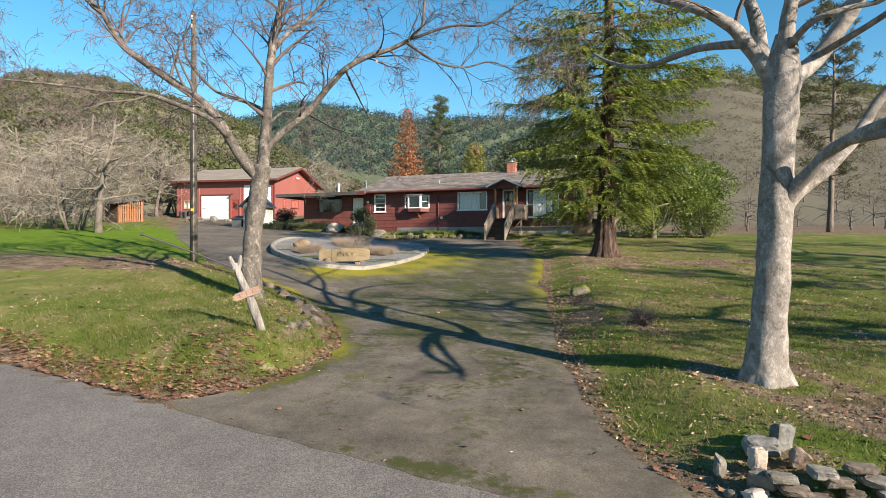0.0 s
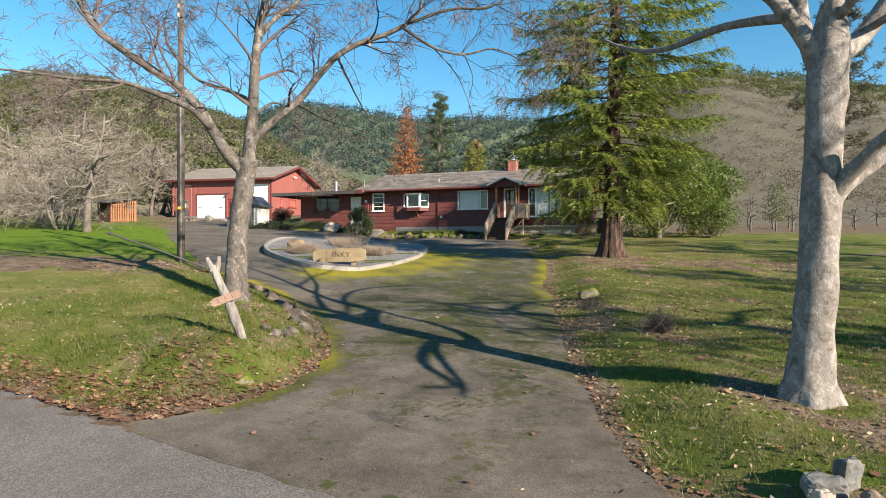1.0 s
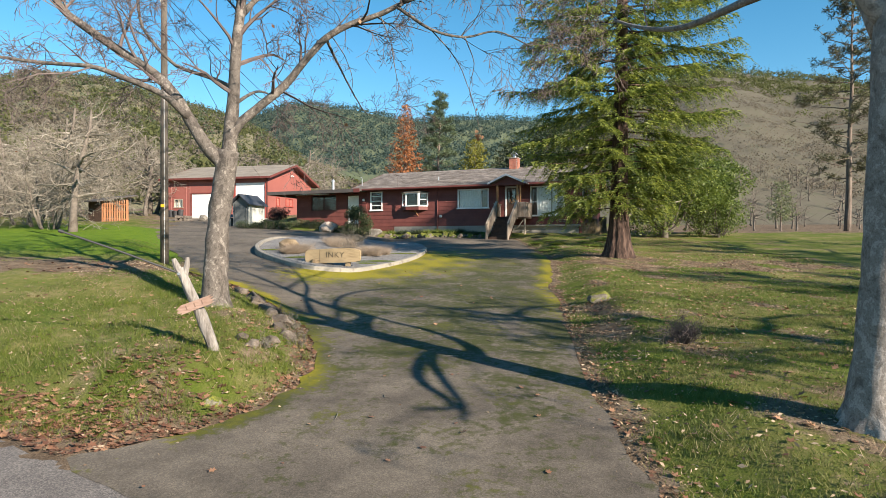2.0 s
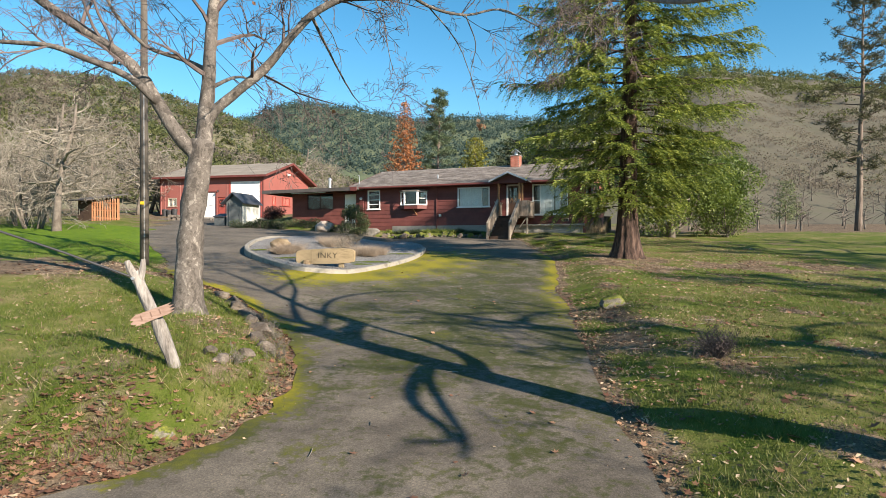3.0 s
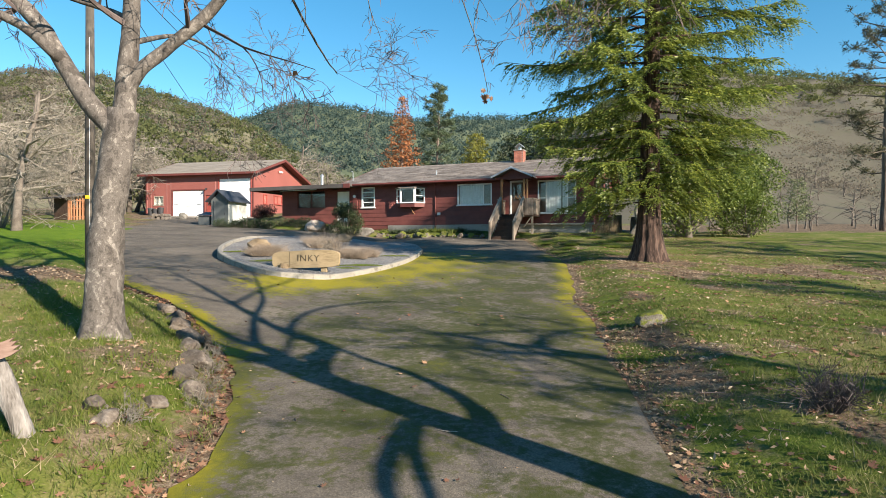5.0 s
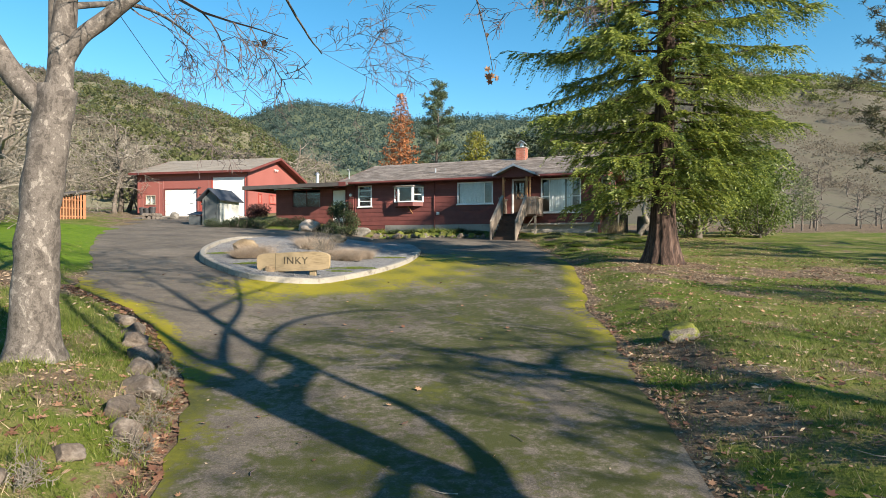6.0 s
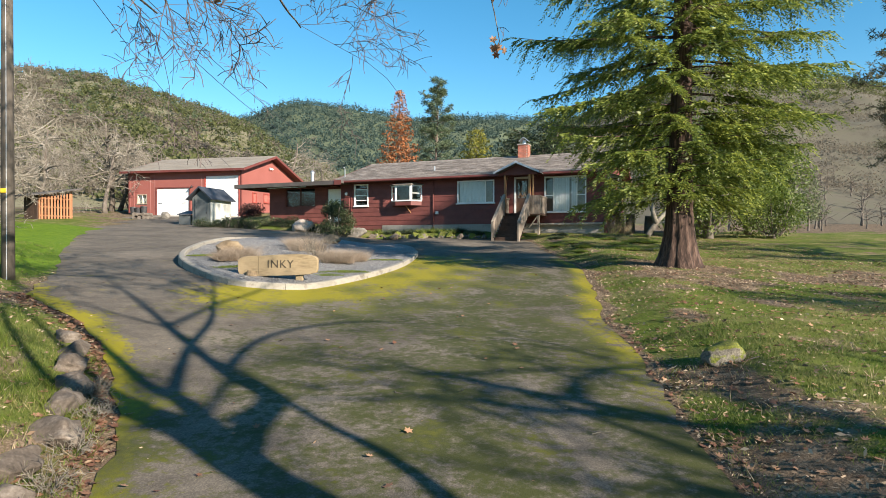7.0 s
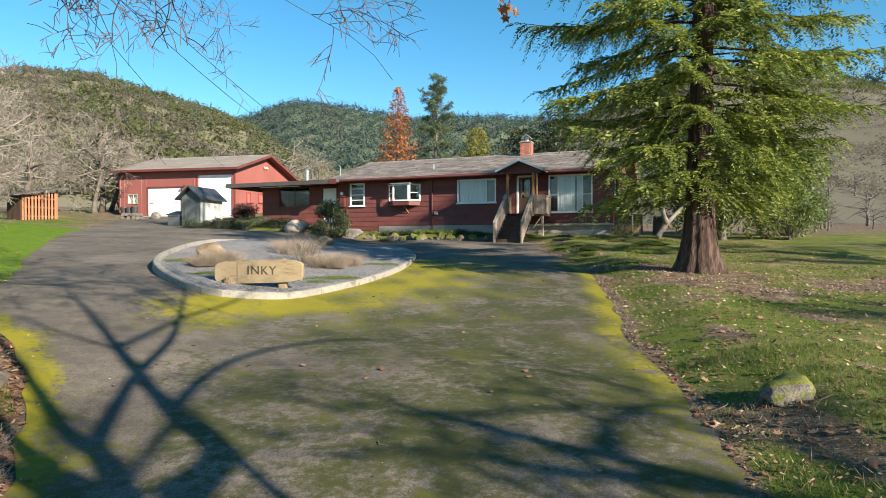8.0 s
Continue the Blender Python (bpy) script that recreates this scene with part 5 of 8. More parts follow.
def sprout(s, r, p, d, length, rad, level, kids=(5, 5, 4), up=0.12, droop=0.0, wild=0.35, tips=None, thin=0.0035):
    """A crooked branch with smaller ones on it, down to fine twigs."""
    n = 5 if level > 1 else 4 if level else 3
    pts, rr = [p.copy()], [rad]
    d = d.normalized()
    for i in range(n):
        d = (d + rand_dir(r) * wild * 0.55 + Vector((0, 0, up - droop * (i + 1) / n))).normalized()
        pts.append(pts[-1] + d * length / n)
        rr.append(max(rad * (1 - 0.8 * (i + 1) / n), thin))
    s.tube(pts, rr, 5 if rad > 0.03 else 3, cap=False)
    if tips is not None and level == 0:
        tips.append(pts[-1])
    if level > 0:
        for j in range(kids[level - 1]):
            t = r.uniform(0.22, 1.0)
            i = min(int(t * n), n - 1)
            q = pts[i].lerp(pts[i + 1], t * n - i)
            f = (pts[i + 1] - pts[i]).normalized()
            side = f.cross(rand_dir(r)).normalized()
            sprout(s, r, q, f * r.uniform(0.35, 0.9) + side * r.uniform(0.5, 1.0), length * r.uniform(0.38, 0.62), max(rr[i] * 0.55, thin * 1.4), level - 1, kids, up, droop, wild, tips, thin)


def limb_radii(path, r0, r1):
    n = len(path)
    return [r0 + (r1 - r0) * (i / (n - 1)) ** 0.8 for i in range(n)]


def swell(s, r, amount):
    """Small knots and hollows in a trunk's surface."""
    s.v = [(x + amount * noise.noise((x * 5, y * 5, z * 3)), y + amount * noise.noise((x * 5 + 9, y * 5, z * 3)), z) for x, y, z in s.v]
    return s


def plane_tree(label, trunk, radii, limbs, seed, branch_len, kids, bark):
    """A leafless plane tree: trunk, forked limbs and crooked twigs. limbs: path, first and last radius, count of branches."""
    r = random.Random(seed)
    base = Vector(trunk[0])
    t = thing("plane_tree", label, "tree", Matrix.Translation(base))
    off = Matrix.Translation(-base)
    path = through_points(trunk, 5)
    rr = [float(np.interp(i / (len(path) - 1), np.linspace(0, 1, len(radii)), radii)) for i in range(len(path))]
    sh = Shape().tube(path, rr, 28, cap=True, flutes=0.0)
    # root flare
    v = []
    for x, y, z in sh.v:
        h = z - base.z
        a = math.atan2(y - base.y, x - base.x)
        k = 1 + max(0, 0.45 - h) * (0.75 + 0.5 * math.sin(a * 5 + seed) + 0.3 * math.sin(a * 9))
        v.append((base.x + (x - base.x) * k, base.y + (y - base.y) * k, z))
    sh.v = v
    swell(sh, r, 0.03)
    part("trunk", sh, bark, t, smooth=True, m=off)
    tw, tips = Shape(), []
    for pts, r0, r1, n in limbs:
        path = through_points(pts, 4)
        ls = Shape().tube(path, limb_radii(path, r0, r1), 14)
        part("limb", swell(ls, r, 0.018), bark, t, smooth=True, m=off)
        m = len(path)
        for j in range(n):
            q = r.uniform(0.3, 1.0) if j > 2 else 1.0
            i = min(int(q * (m - 1)), m - 2)
            f = (path[i + 1] - path[i]).normalized()
            d = f * r.uniform(0.3, 1.0) + f.cross(rand_dir(r)).normalized() * r.uniform(0.4, 0.9)
            rad = (r0 + (r1 - r0) * q) * r.uniform(0.3, 0.5)
            sprout(tw, r, path[i].lerp(path[i + 1], 0.5), d, branch_len * r.uniform(0.6, 1.15), min(rad, 0.05), 3, kids, 0.08, 0.22, 0.46, tips, 0.0042)
        if r0 < 0.02:
            for j in range(9):
                i = r.randint(2, m - 2)
                f = (path[i + 1] - path[i]).normalized()
                sprout(tw, r, path[i], f * 0.6 + rand_dir(r), r.uniform(0.15, 0.4), 0.005, 1, (2, 2, 2), 0.0, 0.25, 0.7, tips, 0.0035)
    part("twig_crown", tw, MAT_TWIG, t, "fine crooked leafless twigs", m=off)["kind"] = "stuff"
    pick = np.array([tuple(p) for p in r.sample(tips, min(len(tips), 90))])
    q = cards(pick - np.array([0, 0, 0.05]), 0.09, 0.8)
    part("dry_leaves", point_mesh("dry_leaves", q, MAT_DEAD_LEAF), None, t, "few brown leaves left hanging", m=off)["kind"] = "stuff"
    return t


LZ = ground_z(-4.49, 14.29)
plane_tree("leafless plane tree with mottled bark beside the drive",
           [(-4.50, 14.29, LZ - 0.25), (-4.49, 14.29, LZ + 0.15), (-4.47, 14.29, 1.29), (-4.42, 14.29, 2.21), (-4.32, 14.29, 2.93), (-4.21, 14.31, 3.62)], [0.30, 0.28, 0.235, 0.205, 0.21, 0.20],
           [([(-4.22, 14.31, 3.45), (-4.2, 14.34, 3.9), (-4.13, 14.34, 4.64), (-4.07, 14.36, 5.75), (-3.98, 14.44, 6.66), (-3.87, 14.63, 7.44), (-3.7, 14.82, 8.8), (-3.5, 15.01, 10.0)], 0.162, 0.043, 21),
            ([(-4.2, 14.34, 3.9), (-4.0, 14.38, 4.2), (-3.72, 14.44, 4.47), (-3.17, 14.44, 4.93), (-2.77, 14.44, 5.39), (-2.3, 14.44, 5.91), (-1.77, 14.44, 6.2), (-1.24, 14.44, 6.37), (-0.78, 14.44, 6.59)], 0.106, 0.047, 12),
            ([(-4.27, 14.29, 3.3), (-4.61, 14.19, 3.7), (-4.93, 14.15, 4.22), (-5.25, 14.15, 4.74), (-5.63, 14.15, 5.12), (-6.4, 14.15, 5.64), (-7.04, 14.15, 6.09), (-7.43, 14.15, 6.41), (-7.74, 14.06, 6.98), (-7.99, 13.87, 7.36), (-8.4, 13.68, 8.4)], 0.140, 0.043, 20),
            ([(-4.93, 14.1, 4.25), (-5.32, 13.87, 4.64), (-6.07, 13.68, 4.95), (-6.63, 13.68, 5.13), (-7.57, 13.68, 5.2), (-8.57, 13.49, 5.3), (-9.82, 13.3, 5.38)], 0.076, 0.017, 16),
            ([(-4.15, 14.44, 4.9), (-4.38, 14.82, 5.05), (-4.87, 15.01, 5.28), (-5.56, 15.01, 5.53), (-6.03, 15.01, 6.0), (-6.3, 15.01, 6.41), (-6.36, 15.01, 6.89)], 0.051, 0.025, 10),
            ([(-4.03, 14.4, 6.3), (-3.7, 14.63, 6.8), (-3.2, 15.01, 7.4), (-2.6, 15.39, 8.3)], 0.068, 0.025, 10),
            ([(-0.78, 14.44, 6.59), (-0.5, 14.63, 7.0), (-0.45, 14.63, 7.5), (-0.3, 15.01, 8.3)], 0.043, 0.017, 10),
            ([(-0.9, 14.44, 6.55), (-0.2, 14.63, 6.15), (0.5, 14.82, 6.05), (1.2, 15.2, 6.3), (2.0, 15.58, 6.1)], 0.038, 0.013, 10),
            ([(-0.8, 14.44, 6.6), (0.2, 14.25, 6.85), (1.0, 13.87, 6.75), (1.8, 13.68, 7.2), (2.6, 13.49, 7.3)], 0.038, 0.013, 8),
            ([(-2.3, 14.44, 5.9), (-2.2, 15.77, 5.6), (-2.0, 16.91, 5.2), (-1.9, 17.86, 5.1)], 0.030, 0.009, 3),
            ([(-4.13, 14.44, 4.6), (-4.2, 15.96, 5.2), (-4.3, 17.29, 5.5), (-4.4, 18.62, 5.6)], 0.043, 0.013, 5),
            ([(-0.2, 14.63, 6.15), (0.35, 15.3, 5.7), (0.72, 15.85, 4.95), (0.9, 16.1, 4.3)], 0.014, 0.005, 0),
            ([(-1.2, 14.44, 6.35), (-1.0, 14.6, 5.8), (-0.9, 14.7, 5.2), (-0.75, 14.75, 4.75)], 0.012, 0.004, 0),
            ([(-2.2, 14.44, 5.95), (-1.95, 14.6, 5.6), (-1.8, 14.65, 5.15), (-1.85, 14.7, 4.8)], 0.012, 0.004, 0),
            ([(0.5, 14.8, 6.05), (0.7, 15.1, 5.6), (0.62, 15.3, 5.1), (0.7, 15.35, 4.75)], 0.012, 0.004, 0)], 11, 1.7, (4, 5, 4), MAT_PLANE_SHADED)

RZ = ground_z(4.25, 8.07)
plane_tree("big leafless plane tree with pale smooth bark",
           [(4.24, 8.07, RZ - 0.25), (4.26, 8.07, RZ + 0.2), (4.31, 8.07, 0.65), (4.35, 8.07, 1.43), (4.39, 8.07, 2.18), (4.42, 8.07, 3.07), (4.46, 8.07, 3.73), (4.49, 8.07, 4.15), (4.49, 8.07, 4.55)], [0.315, 0.265, 0.23, 0.21, 0.205, 0.20, 0.215, 0.21, 0.11],
           [([(4.40, 8.11, 3.95), (4.20, 8.17, 4.25), (4.04, 8.17, 4.46), (3.85, 8.17, 4.68), (3.59, 8.21, 4.86), (3.25, 8.36, 5.05), (2.7, 8.93, 5.5), (2.2, 9.69, 6.2)], 0.122, 0.042, 5),
            ([(4.46, 8.26, 3.9), (4.42, 8.55, 4.5), (4.36, 8.55, 4.93), (4.24, 8.74, 5.4), (3.94, 9.12, 6.1), (3.6, 9.5, 7.2), (3.3, 9.88, 8.4)], 0.123, 0.034, 4),
            ([(4.48, 7.98, 4.0), (4.47, 7.98, 4.58), (4.5, 7.89, 5.01), (4.56, 7.79, 5.8), (4.8, 7.6, 7.0), (5.0, 7.41, 8.4)], 0.123, 0.034, 4),
            ([(4.5, 8.02, 3.75), (4.85, 8.4, 4.1), (5.33, 8.66, 4.46), (5.72, 8.46, 5.17), (6.0, 8.44, 5.83), (6.1, 8.7, 6.89)], 0.135, 0.085, 2),
            ([(6.1, 8.7, 6.85), (6.15, 8.93, 7.6), (6.3, 9.12, 8.5), (6.5, 9.31, 9.6)], 0.077, 0.028, 5),
            ([(6.1, 8.66, 6.8), (6.4, 9.31, 7.05), (6.7, 10.36, 7.33), (7.24, 11.34, 7.6), (8.0, 12.35, 8.2)], 0.059, 0.028, 4),
            ([(5.3, 8.64, 4.45), (5.57, 7.75, 4.68), (5.69, 7.03, 4.9), (5.9, 6.08, 5.5)], 0.050, 0.021, 0),
            ([(5.75, 8.46, 5.2), (6.18, 7.33, 5.35), (6.66, 6.33, 5.5), (7.4, 5.13, 6.0)], 0.052, 0.023, 0),
            ([(5.8, 8.55, 5.35), (6.08, 9.4, 5.68), (6.82, 9.92, 6.05), (8.05, 10.15, 6.39), (9.23, 9.84, 6.7)], 0.065, 0.025, 4),
            ([(4.42, 8.06, 2.15), (4.62, 8.06, 2.45), (4.86, 8.07, 2.62), (5.13, 8.07, 2.85), (5.46, 8.07, 3.22), (5.67, 8.07, 3.58), (5.96, 7.94, 4.03), (6.31, 7.69, 4.68), (6.7, 7.6, 5.4), (7.0, 7.5, 6.0)], 0.123, 0.034, 2),
            ([(4.45, 8.02, 2.3), (4.62, 7.75, 2.68), (4.83, 7.28, 3.04), (5.06, 5.91, 3.22), (5.62, 4.77, 3.42), (6.25, 3.95, 3.64), (6.93, 2.96, 3.95), (7.6, 1.9, 4.6)], 0.094, 0.034, 1),
            ([(4.83, 7.28, 3.03), (4.95, 6.46, 3.02), (5.22, 5.36, 2.98), (5.85, 4.16, 3.21), (6.5, 3.04, 3.6)], 0.065, 0.025, 1),
            ([(4.48, 7.89, 4.35), (4.58, 7.6, 4.55), (4.96, 7.5, 4.68), (5.38, 7.41, 4.78), (6.0, 7.22, 5.3)], 0.051, 0.021, 4),
            ([(4.45, 8.55, 4.6), (4.2, 10.07, 5.0), (3.9, 11.78, 5.2), (3.7, 13.3, 5.7), (3.6, 14.82, 6.4)], 0.078, 0.025, 5)], 23, 1.5, (3, 4, 3), MAT_PLANE)


def leaf_cards(c, d, length, width):
    """Flat needle sprays at points c that point along d."""
    n = len(c)
    d = d / (np.linalg.norm(d, axis=1, keepdims=True) + 1e-9)
    w = np.cross(d, unit(n) * np.array([0.5, 0.5, 1.0]))
    w /= np.linalg.norm(w, axis=1, keepdims=True) + 1e-9
    L = (np.broadcast_to(length, (n,)) * rng.uniform(0.6, 1.3, n))[:, None]
    W = (np.broadcast_to(width, (n,)) * rng.uniform(0.6, 1.3, n))[:, None]
    return np.stack([c - d * L * 0.45, c + w * W * 0.5, c + d * L * 0.55, c - w * W * 0.5], 1)


def conifer(name, label, base, height, trunk_r, z0, spread, bark, needles, branches, per, leaf, seed, droop=0.35, lift=0.25, top=0.12, power=0.8, flare=1.0, twigs=True, ragged=0.25):
    """A conifer: fluted trunk, whorled branches that sweep out, and sprays of needles along side twigs."""
    r = random.Random(seed)
    t = thing(name, label, "tree", Matrix.Translation(base))
    zs = np.linspace(-0.3, height, 22)
    rad = [trunk_r * (1 - 0.93 * max(z, 0) / height) + trunk_r * 0.75 * flare * math.exp(-max(z, 0) / (trunk_r * 1.3)) for z in zs]
    part("trunk", swell(Shape().tube([(0.02 * z, 0, z) for z in zs], rad, 30, True, 0.035), r, 0.02), bark, t, smooth=True)
    wood = Shape()
    cs, ds = [], []
    for i in range(branches):
        u = (i + r.random()) / branches
        z = z0 + (height - z0) * u ** 1.05
        f = (z - z0) / (height - z0)
        L = (spread * (1 - f) ** power + spread * top) * r.uniform(1 - ragged, 1 + ragged * 0.5) * (0.75 + 0.25 * min(1, f * 8))
        a = i * 2.399963 + r.uniform(-0.35, 0.35)
        out = Vector((math.cos(a), math.sin(a), 0))
        p0 = Vector((0.02 * z, 0, z))
        path = []
        for k in range(9):
            q = k / 8
            path.append(p0 + out * L * q + Vector((0, 0, L * (lift * q - droop * q * q + 0.14 * droop * q ** 4))) + Vector((r.uniform(-1, 1), r.uniform(-1, 1), r.uniform(-0.5, 0.5))) * 0.035 * L * q)
        wood.tube(path, [max(0.045 * (L / 4) * (1 - 0.85 * k / 8), 0.006) for k in range(9)], 5, cap=False)
        side = out.cross(Vector((0, 0, 1)))
        n = max(4, int(per * L / spread * (1.0 if z < 13.5 else 0.3)))
        for j in range(n):
            q = 0.16 + 0.84 * (j + r.random()) / n
            k = min(int(q * 8), 7)
            p = path[k].lerp(path[k + 1], q * 8 - k)
            s = 1 if j % 2 else -1
            d = (side * s * r.uniform(0.6, 1.0) + out * r.uniform(0.3, 0.9) + Vector((0, 0, r.uniform(-0.75, 0.05)))).normalized()
            tl = (0.23 * L * (1.05 - q) + 0.24) * r.uniform(0.6, 1.2)
            m = max(3, int(tl / leaf * 2.6))
            for w in range(m):
                h = (w + 0.5) / m
                c = p + d * tl * h + Vector((0, 0, -0.28 * tl * h * h))
                cs.append(c)
                ds.append(d + rand_dir(r) * 1.25 + Vector((0, 0, -0.3)))
    cs, ds = np.array([tuple(c) for c in cs]), np.array([tuple(d) for d in ds])
    cs = cs + rng.normal(0, leaf * 0.22, cs.shape)
    part("branch_crown", wood, bark, t, "drooping branches")["kind"] = "stuff"
    part("foliage", point_mesh("foliage", leaf_cards(cs, ds, leaf * (1 + 0.9 * (cs[:, 2] > 13.5)), leaf * 0.36), needles), None, t)["kind"] = "stuff"
    return t


def near_ground(x, y, dz=-0.05):
    return (x, y, ground_z(x, y) + dz)


def redwood(label, base, height, trunk_r, seed):
    """A redwood: a broad fluted foot, long level boughs and flat drooping fronds in dense clumps."""
    r = random.Random(seed)
    t = thing("redwood", label, "tree", Matrix.Translation(base))
    zs = [-0.3, 0, 0.15, 0.35, 0.6, 0.9, 1.3, 1.8, 2.5, 3.4, 4.5, 6, 8, 10, 13, 16, height]
    rad = [trunk_r * (1 - 0.9 * max(z, 0) / height) + trunk_r * 0.85 * math.exp(-max(z, 0) / 0.65) for z in zs]
    foot = Shape().tube([(0.012 * z, 0, z) for z in zs], rad, 56, True)
    foot.v = [(x * k, y * k, z) for x, y, z, k in ((x, y, z, 1 + (0.05 * math.sin(7 * math.atan2(y, x) + 0.4 * z) + 0.035 * math.sin(13 * math.atan2(y, x) + 1.1 + 0.3 * z) + 0.03 * math.sin(29 * math.atan2(y, x) + 0.8 * z)) * (0.5 + math.exp(-max(z, 0)))) for x, y, z in foot.v)]
    part("trunk", swell(foot, r, 0.02), MAT_REDWOOD, t, smooth=True)
    wood, cs, ds, ls = Shape(), [], [], []
    n = 165
    for i in range(n):
        low = i < 120
        z = 1.9 + 8.6 * (i + r.random()) / 120 if low else 10.5 + (height - 10.8) * (i - 120 + r.random()) / (n - 120)
        f = z / height
        reach = float(np.interp(z, [1.9, 2.6, 3.8, 5.5, 8, 11, height], [2.0, 3.0, 3.8, 4.3, 4.5, 4.0, 0.6])) * r.uniform(0.68, 1.1)
        a = i * 2.399963 + r.uniform(-0.4, 0.4)
        out = Vector((math.cos(a), math.sin(a), 0))
        reach *= 1 - 0.72 * max(0.0, -math.sin(a)) ** 1.5   # boughs facing the camera cut short so the trunk shows in its view
        side = out.cross(Vector((0, 0, 1)))
        rise, sag, bend = r.uniform(-0.1, 0.2), r.uniform(0.08, 0.32), r.uniform(-0.16, 0.16)
        path = [Vector((0.012 * z, 0, z)) + (out + side * bend * q) * reach * q + Vector((0, 0, reach * (rise * q - sag * q * q + 0.12 * q ** 4))) for q in [k / 8 for k in range(9)]]
        wood.tube(path, [max(0.042 * (reach / 4) * (1 - 0.85 * k / 8), 0.006) for k in range(9)], 5, cap=False)
        m = int(reach * 8.5) + 4 if low else int(reach * 2.5) + 2
        for j in range(m):
            q = 0.24 + 0.76 * (j + r.random()) / m
            k = min(int(q * 8), 7)
            p = path[k].lerp(path[k + 1], q * 8 - k)
            s = (1 if j % 2 else -1) * r.uniform(0.5, 1.0)
            d = (side * s + out * r.uniform(0.35, 1.0) + Vector((0, 0, r.uniform(-0.4, 0.12)))).normalized()
            L = (0.36 + 0.7 * math.sin(math.pi * min(1.0, q * 0.9))) * r.uniform(0.55, 1.2)
            across = d.cross(Vector((0, 0, 1))).normalized()
            steps = max(4, int(L / (0.038 if low else 0.12)))
            for w in range(steps):
                h = (w + 0.6) / steps
                c = p + d * L * h + Vector((0, 0, -0.6 * L * h * h))
                for e in (-1, 1):
                    td = d * r.uniform(0.5, 1.0) + across * e * r.uniform(0.5, 1.0) + Vector((0, 0, r.uniform(-0.75, 0.1)))
                    tl = (0.17 * (1.1 - 0.6 * h)) * r.uniform(0.7, 1.3) * (1 if low else 1.9)
                    cs.append(c + td.normalized() * tl * 0.5)
                    ds.append(td)
                    ls.append(tl)
    cs, ds, ls = np.array([tuple(c) for c in cs]), np.array([tuple(d) for d in ds]), np.array(ls)
    part("branch_crown", wood, MAT_REDWOOD, t, "level sweeping boughs")["kind"] = "stuff"
    part("foliage", point_mesh("foliage", leaf_cards(cs, ds, ls, ls * 0.3), MAT_NEEDLE), None, t, "flat drooping needle fronds")["kind"] = "stuff"
    return t


def open_pine(name, label, base, height, trunk_r, z0, spread, needles, boughs, seed, clump=0.34, per=46, group=""):
    """A pine with a bare lower trunk, crooked boughs and round clumps of long needles at their ends."""
    r = random.Random(seed)
    t = thing(name, label, "tree", Matrix.Translation(base), group)
    trunk = [(0.02 * z + 0.06 * math.sin(z * 0.7), 0.05 * math.sin(z * 0.5 + 1), z) for z in np.linspace(-0.3, height, 16)]
    part("trunk", swell(Shape().tube(trunk, [max(trunk_r * (1 - 0.9 * max(p[2], 0) / height), 0.02) for p in trunk], 16), r, 0.02), MAT_PINE_BARK, t, smooth=True)
    wood, cs, ds = Shape(), [], []
    for i in range(boughs):
        z = z0 + (height - z0) * ((i + r.random()) / boughs) ** 0.9
        f = (z - z0) / (height - z0)
        L = spread * (0.55 + 0.6 * math.sin(math.pi * min(f * 0.9 + 0.18, 1))) * r.uniform(0.45, 1.1)
        a = i * 2.399963 + r.uniform(-0.5, 0.5)
        d = Vector((math.cos(a), math.sin(a), r.uniform(-0.35, 0.15) + 0.5 * f))
        p, path = Vector((0.02 * z, 0, z)), []
        for k in range(7):
            path.append(p.copy())
            d = (d + rand_dir(r) * 0.24 + Vector((0, 0, 0.07))).normalized()
            p = p + d * L / 6
        wood.tube(path, [max(0.05 * (1 - 0.8 * k / 6), 0.012) for k in range(7)], 5, cap=False)
        for j in range(r.randint(4, 8)):
            k = r.randint(2, 5)
            q = path[k].lerp(path[k + 1], r.random()) if j else path[6]
            e = q + rand_dir(r) * r.uniform(0.1, 0.5) * min(L / 2.5, 1) + Vector((0, 0, 0.08))
            wood.tube([q, q.lerp(e, 0.5) + Vector((0, 0, 0.03)), e], [0.014, 0.011, 0.007], 3, cap=False)
            for w in range(per):
                v = rand_dir(r) + Vector((0, 0, 0.15))
                cs.append(e + v * clump * r.uniform(0.15, 0.85))
                ds.append(v + rand_dir(r) * 0.4)
    cs, ds = np.array([tuple(c) for c in cs]), np.array([tuple(c) for c in ds])
    part("branch_crown", wood, MAT_PINE_BARK, t, "crooked dark boughs")["kind"] = "stuff"
    part("foliage", point_mesh("foliage", leaf_cards(cs, ds, clump * 0.7, clump * 0.13), needles), None, t, "clumps of long needles")["kind"] = "stuff"
    return t


redwood("tall redwood with furrowed red-brown bark", near_ground(6.95, 26.16), 19.5, 0.36, 3)
conifer("rusty_conifer", "rust-brown bald conifer behind the house", (-4.2, 68.4, 4.2), 12.6, 0.25, 1.0, 2.7, MAT_PINE_BARK, MAT_RUST, 130, 22, 0.34, 5, 0.1, 0.35, 0.06, 0.75)
open_pine("tall_pine", "tall sparse green pine behind the house", (-0.6, 76.0, 4.8), 14.4, 0.25, 4.0, 2.5, MAT_TALL_NEEDLE, 52, 6, 0.5, 46)
conifer("golden_cypress", "yellow-green cypress behind the roof ridge", (3.6, 72.2, 4.6), 9.1, 0.2, 0.6, 2.4, MAT_PINE_BARK, MAT_GOLD, 120, 20, 0.34, 7, 0.1, 0.5, 0.1, 0.55)
